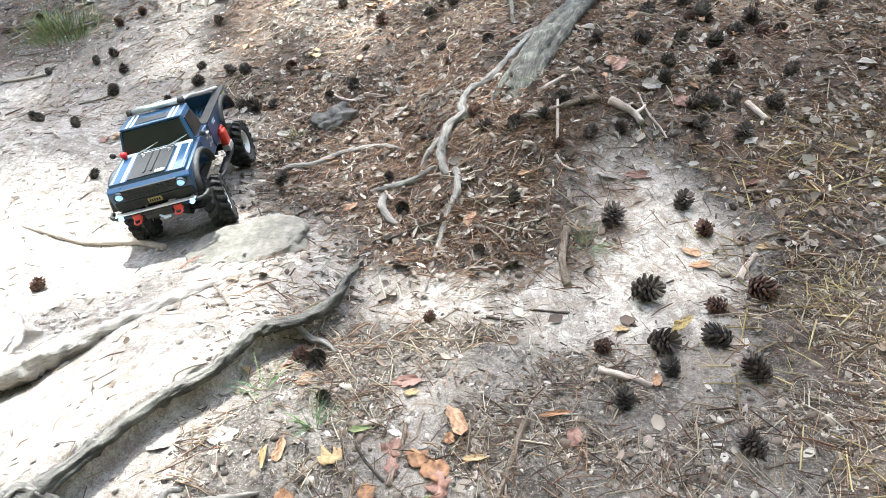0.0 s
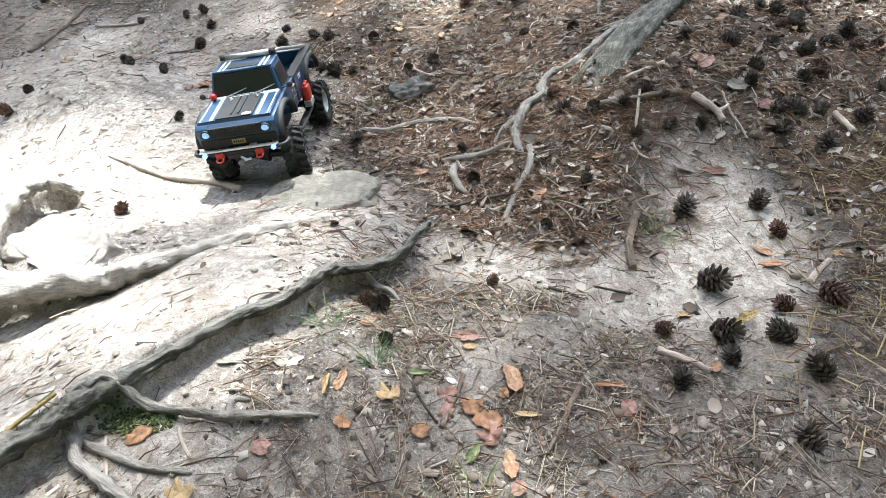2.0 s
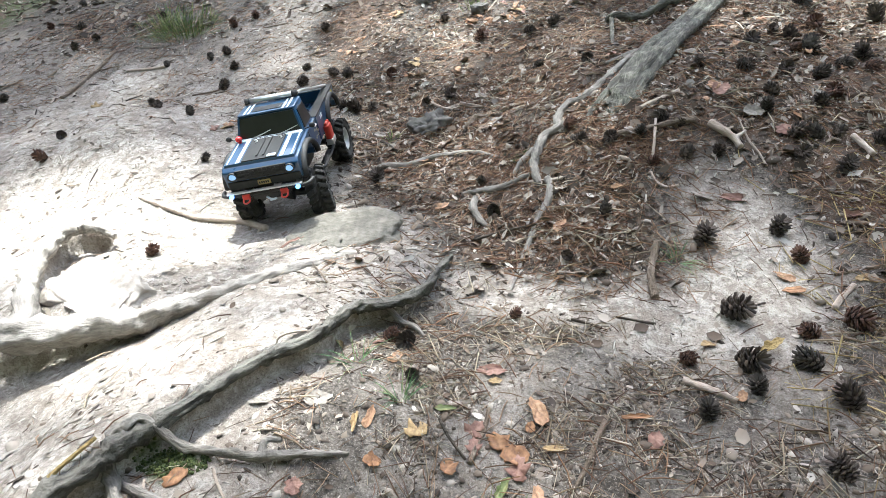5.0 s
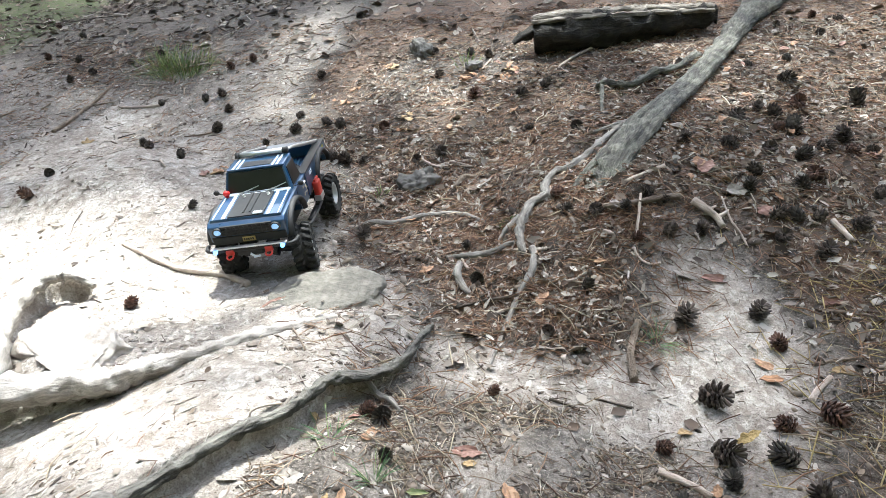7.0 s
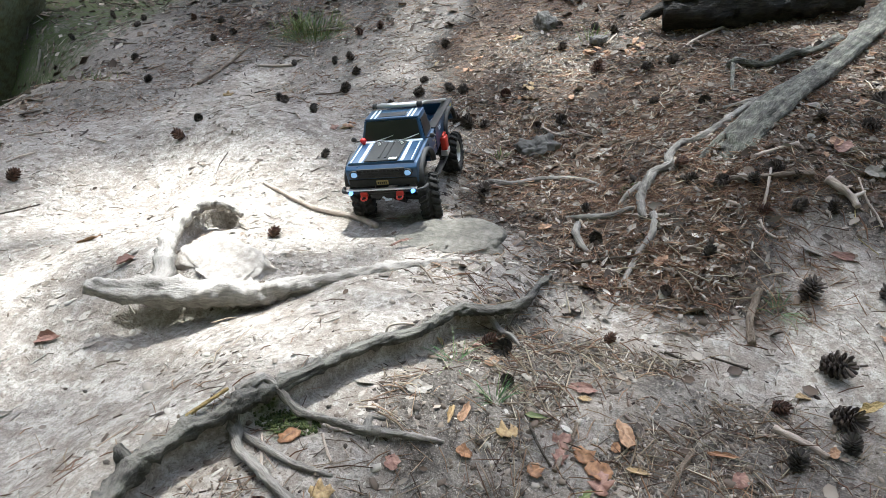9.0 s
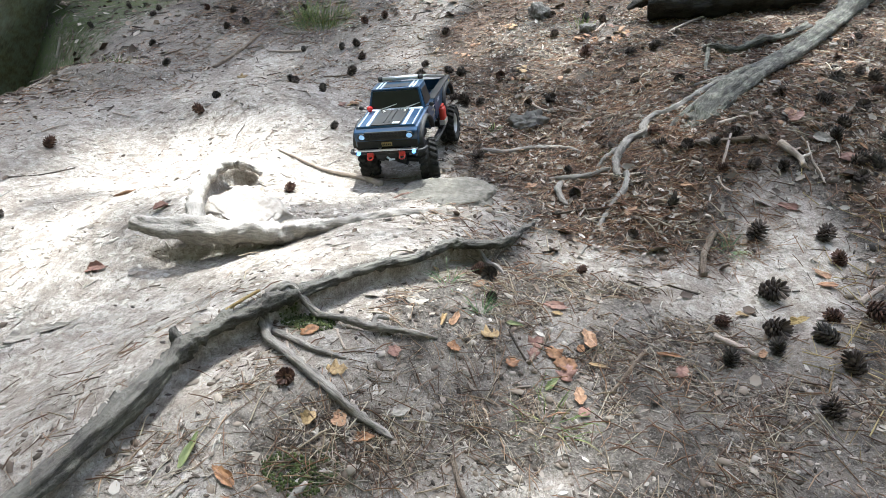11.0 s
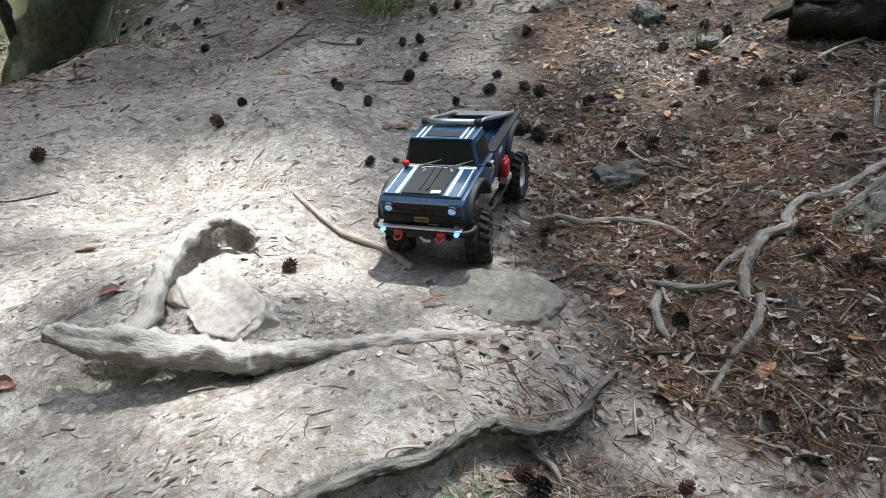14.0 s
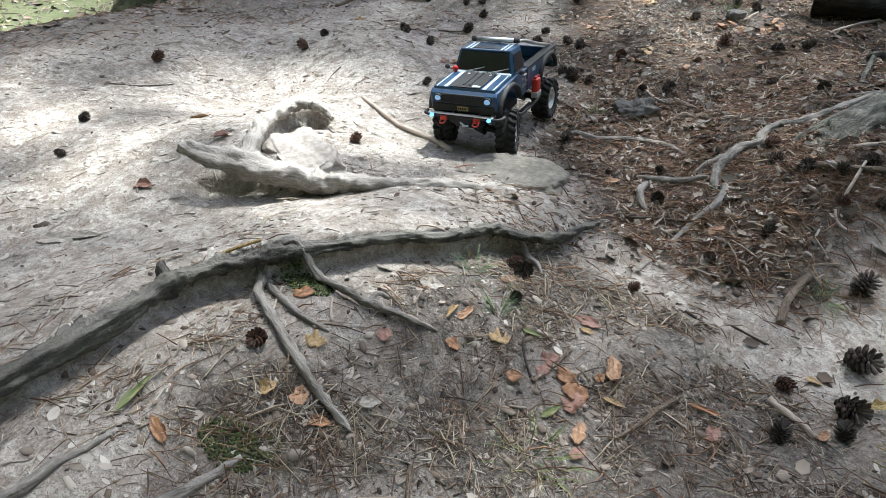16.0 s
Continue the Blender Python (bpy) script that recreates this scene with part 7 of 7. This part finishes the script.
strew("bark_chips", SCRAP, SCRAP_FACES, 260, hollow_weight, (0.013, 0.004, 0.036), (0.2, 0.6), (0.12, 0.35), 0.4, SAND_BITS, "crumbled bark and sand in the hollow", "bark chips", 0.003, (-1.15, -0.5, 0.75, 1.2))
strew("sand_lumps", CRUMB, CRUMB_FACES, 90, hollow_weight, (0.010, 0.004, 0.024), (0.5, 0.95), (0.5, 0.8), 0.3, STONE, "pale lumps of sand in the hollow", "sand", 0.0, (-1.15, -0.5, 0.75, 1.2))


def near_weight(x, y):
    return (0.08 + 0.92 * smooth(0.15, 0.6, litter(x, y))) * (0.05 + 0.95 * clumps(x, y, 0.11, 60) ** 1.7)


def bank_weight(x, y):
    return (0.12 + 0.88 * smooth(1.5, 2.1, y)) * smooth(-0.3, -0.8, x) * clumps(x, y, 0.22, 74)


strew("bark_chips", SLIVER, SLIVER_FACES, 600, bank_weight, (0.026, 0.006, 0.08), (0.05, 0.14), (0.25, 0.5), 0.15, STICK_CHIPS, "dark scattered pieces of bark on the sandy bank", "bark chips", 0.002, (-2.6, -0.3, 1.3, 3.1))


def straw_weight(x, y):
    return smooth(0.40, 0.62, x - 0.10 * (y - 0.6) + 0.08 * vnoise(x, y, 0.15, 76)) * (0.15 + 0.85 * clumps(x, y, 0.13, 78))


def red_weight(x, y):
    return np.minimum(1, blob(x, y, 0.181, 1.193, 0.16, 0.22) + blob(x, y, 0.11, 1.383, 0.25, 0.2) + 0.8 * blob(x, y, -0.112, 1.765, 0.25, 0.25)) * (0.2 + 0.8 * clumps(x, y, 0.1, 70))


NEAR, HILL = (-0.75, 0.80, -0.08, 0.98), (-0.75, 1.25, 0.95, 2.9)
strew("dry_stalks", NEEDLE_BENT, NEEDLE_FACES, 2200, near_weight, (0.032, 0.008, 0.075), (0.020, 0.038), (0.7, 1.1), 0.14, PALE_NEEDLES, "pale dry stalks and needles lying crosswise", "needles", 0.002, NEAR)
strew("pine_needles", NEEDLE_BENT, NEEDLE_FACES, 2600, near_weight, (0.030, 0.008, 0.065), (0.020, 0.036), (0.7, 1.2), 0.10, NEEDLES, "brown pine needles pressed into grey soil", "needles", 0.001, NEAR)
strew("bark_chips", CHIP, CHIP_FACES, 11500, near_weight, (0.0065, 0.002, 0.022), (0.3, 0.8), (0.12, 0.3), 0.3, CHIPS, "small brown chips pressed into grey soil", "bark chips", 0.000, NEAR)
strew("pale_slivers", SLIVER, SLIVER_FACES, 8000, near_weight, (0.009, 0.003, 0.028), (0.06, 0.14), (0.5, 0.9), 0.12, PALE_CHIPS, "pale short slivers in grey soil", "slivers", 0.001, NEAR)
strew("pine_needles", NEEDLE_BENT, NEEDLE_FACES, 8000, hill_weight, (0.036, 0.012, 0.07), (0.022, 0.038), (0.7, 1.2), 0.25, NEEDLES_RED, "deep reddish-brown needle litter below roots", "needles", 0.005, HILL)
strew("dry_stalks", NEEDLE_BENT, NEEDLE_FACES, 3200, hill_weight, (0.036, 0.010, 0.08), (0.022, 0.042), (0.7, 1.2), 0.25, PALE_NEEDLES, "pale dry stalks on the needle litter", "needles", 0.006, HILL)
strew("bark_chips", CHIP, CHIP_FACES, 15000, hill_weight, (0.011, 0.003, 0.034), (0.25, 0.7), (0.12, 0.35), 0.6, CHIPS, "loose brown bark chips on the slope", "bark chips", 0.004, HILL)
strew("leaf_litter", SCRAP, SCRAP_FACES, 3600, hill_weight, (0.017, 0.006, 0.050), (0.35, 0.85), (0.4, 1.1), 0.5, LEAF_LITTER, "small torn leaves on the slope", "leaf litter", 0.005, HILL)

strew("leaf_shards", SCRAP, SCRAP_FACES, 11000, hill_weight, (0.012, 0.005, 0.042), (0.3, 0.7), (0.3, 0.9), 0.6, HILL_SHARDS, "pale grey-brown shards of leaves on the slope", "leaf shards", 0.007, HILL)

strew("pine_needles", SLIVER, SLIVER_FACES, 9000, red_weight, (0.024, 0.008, 0.05), (0.022, 0.040), (0.7, 1.2), 0.3, NEEDLES_RED, "dense rust-brown needles at the foot of roots", "needles", 0.005, HILL)

strew("wood_slivers", SLIVER, SLIVER_FACES, 15000, near_weight, (0.006, 0.002, 0.016), (0.12, 0.35), (0.4, 0.8), 0.25, CHIPS, "fine dark crumbs of needles in grey soil", "slivers", 0.0005, NEAR)
strew("pale_slivers", SLIVER, SLIVER_FACES, 11000, hill_weight, (0.009, 0.003, 0.024), (0.12, 0.35), (0.4, 0.8), 0.4, HILL_SHARDS, "fine broken bits of leaves and needles", "slivers", 0.006, HILL)

strew("dry_stalks", SLIVER, SLIVER_FACES, 2400, straw_weight, (0.042, 0.015, 0.085), (0.022, 0.038), (0.7, 1.1), 0.16, STRAW, "yellowish straw-like needles lying crosswise", "needles", 0.004, (0.2, 1.2, -0.08, 1.5))


# ---- grass, green needles and moss ----
def tuft(name, x, y, blades, length, spread, mat, label, category, seed, lean=0.6, width=0.0016):
    r = random.Random(seed)
    bm = bmesh.new()
    for _ in range(blades):
        a, d = r.uniform(0, 6.283), spread * r.random() ** 0.7
        px, py = x + d * math.cos(a), y + d * math.sin(a)
        base_p = Vector((px, py, gz(px, py) - 0.002))
        out = Vector((math.cos(a + r.uniform(-0.7, 0.7)), math.sin(a + r.uniform(-0.7, 0.7)), 0)) * r.uniform(0.2, 1.0) * lean
        ln = length * r.uniform(0.5, 1.1)
        tip = base_p + (out + Vector((0, 0, 1 - 0.5 * lean))).normalized() * ln
        midp = base_p.lerp(tip, 0.5) + Vector((0, 0, ln * 0.12))
        w = width * r.uniform(0.7, 1.2)
        tube(bm, [base_p, midp, tip], [w, w * 0.8, w * 0.2], 3, 2, 0, 0, 0.6)
    ob = part(name, bm, mat, None, "", False)
    return tagged(ob, label, category, kind="stuff")


tuft("needle_tuft", -0.145, 0.646, 26, 0.055, 0.010, NEEDLE_GREEN, "small tuft of fresh green pine needles", "needles", 1, 0.9, 0.0009)
tuft("needle_tuft", 0.304, 1.053, 22, 0.055, 0.012, NEEDLE_GREEN, "green and yellow pine needle tuft by a stick", "needles", 2, 1.4, 0.0009)
tuft("grass_tuft", -1.716, 2.902, 220, 0.085, 0.15, GRASS, "clump of green grass on dark soil", "grass", 3, 0.8)
tuft("grass_tuft", -1.882, 2.999, 110, 0.065, 0.13, GRASS, "clump of green grass on dark soil", "grass", 4, 0.8)
for k, (x, y, spread) in enumerate(((-5.0, 1.75, 0.22), (-5.9, 2.3, 0.5), (-6.6, 3.0, 0.6), (-5.6, 2.9, 0.3))):
    tuft("grass_tuft", x, y, 320, 0.13, spread, GRASS, "lush sunlit green grass below the bank", "grass", 15 + k, 0.8, 0.005)
tuft("grass_tuft", -2.5, 2.16, 36, 0.06, 0.16, GRASS, "low sparse grass at the bank", "grass", 5, 0.9)
tuft("grass_tuft", -0.418, 1.722, 18, 0.04, 0.018, GRASS, "tiny green sprout beside a grey stone", "grass", 6, 0.8)
tuft("grass_tuft", -0.295, 2.656, 26, 0.07, 0.05, GRASS, "small green shoots among dead leaves", "grass", 7, 0.7)
tuft("grass_tuft", 0.033, 0.447, 30, 0.05, 0.05, GRASS, "sparse dull green blades in litter", "grass", 8, 1.3, 0.001)
tuft("grass_tuft", -0.081, 0.47, 34, 0.06, 0.05, NEEDLES, "tan dry blades in litter", "grass", 9, 1.4, 0.001)
tuft("grass_tuft", -0.233, 0.712, 16, 0.06, 0.02, NEEDLE_GREEN, "sparse green blades below the root", "grass", 10, 1.3, 0.0009)


def moss_patch(x, y, rx, ry, count, seed):
    r = np.random.default_rng(seed)
    a, d = r.uniform(0, 6.283, count), np.sqrt(r.uniform(0, 1, count))
    px, py = x + rx * d * np.cos(a), y + ry * d * np.sin(a)
    s = r.uniform(0.003, 0.007, count)
    cells("moss", CRUMB, CRUMB_FACES, lie(r, px, py, s, s, 0.5, 0.001, s * 1.2), MOSS, "small cushion of green moss", "moss")


moss_patch(-0.415, 0.479, 0.055, 0.028, 420, 1)
moss_patch(-0.284, 0.203, 0.045, 0.03, 420, 2)
moss_patch(-0.006, 1.463, 0.035, 0.035, 300, 3)
moss_patch(0.29, 2.268, 0.05, 0.04, 300, 4)
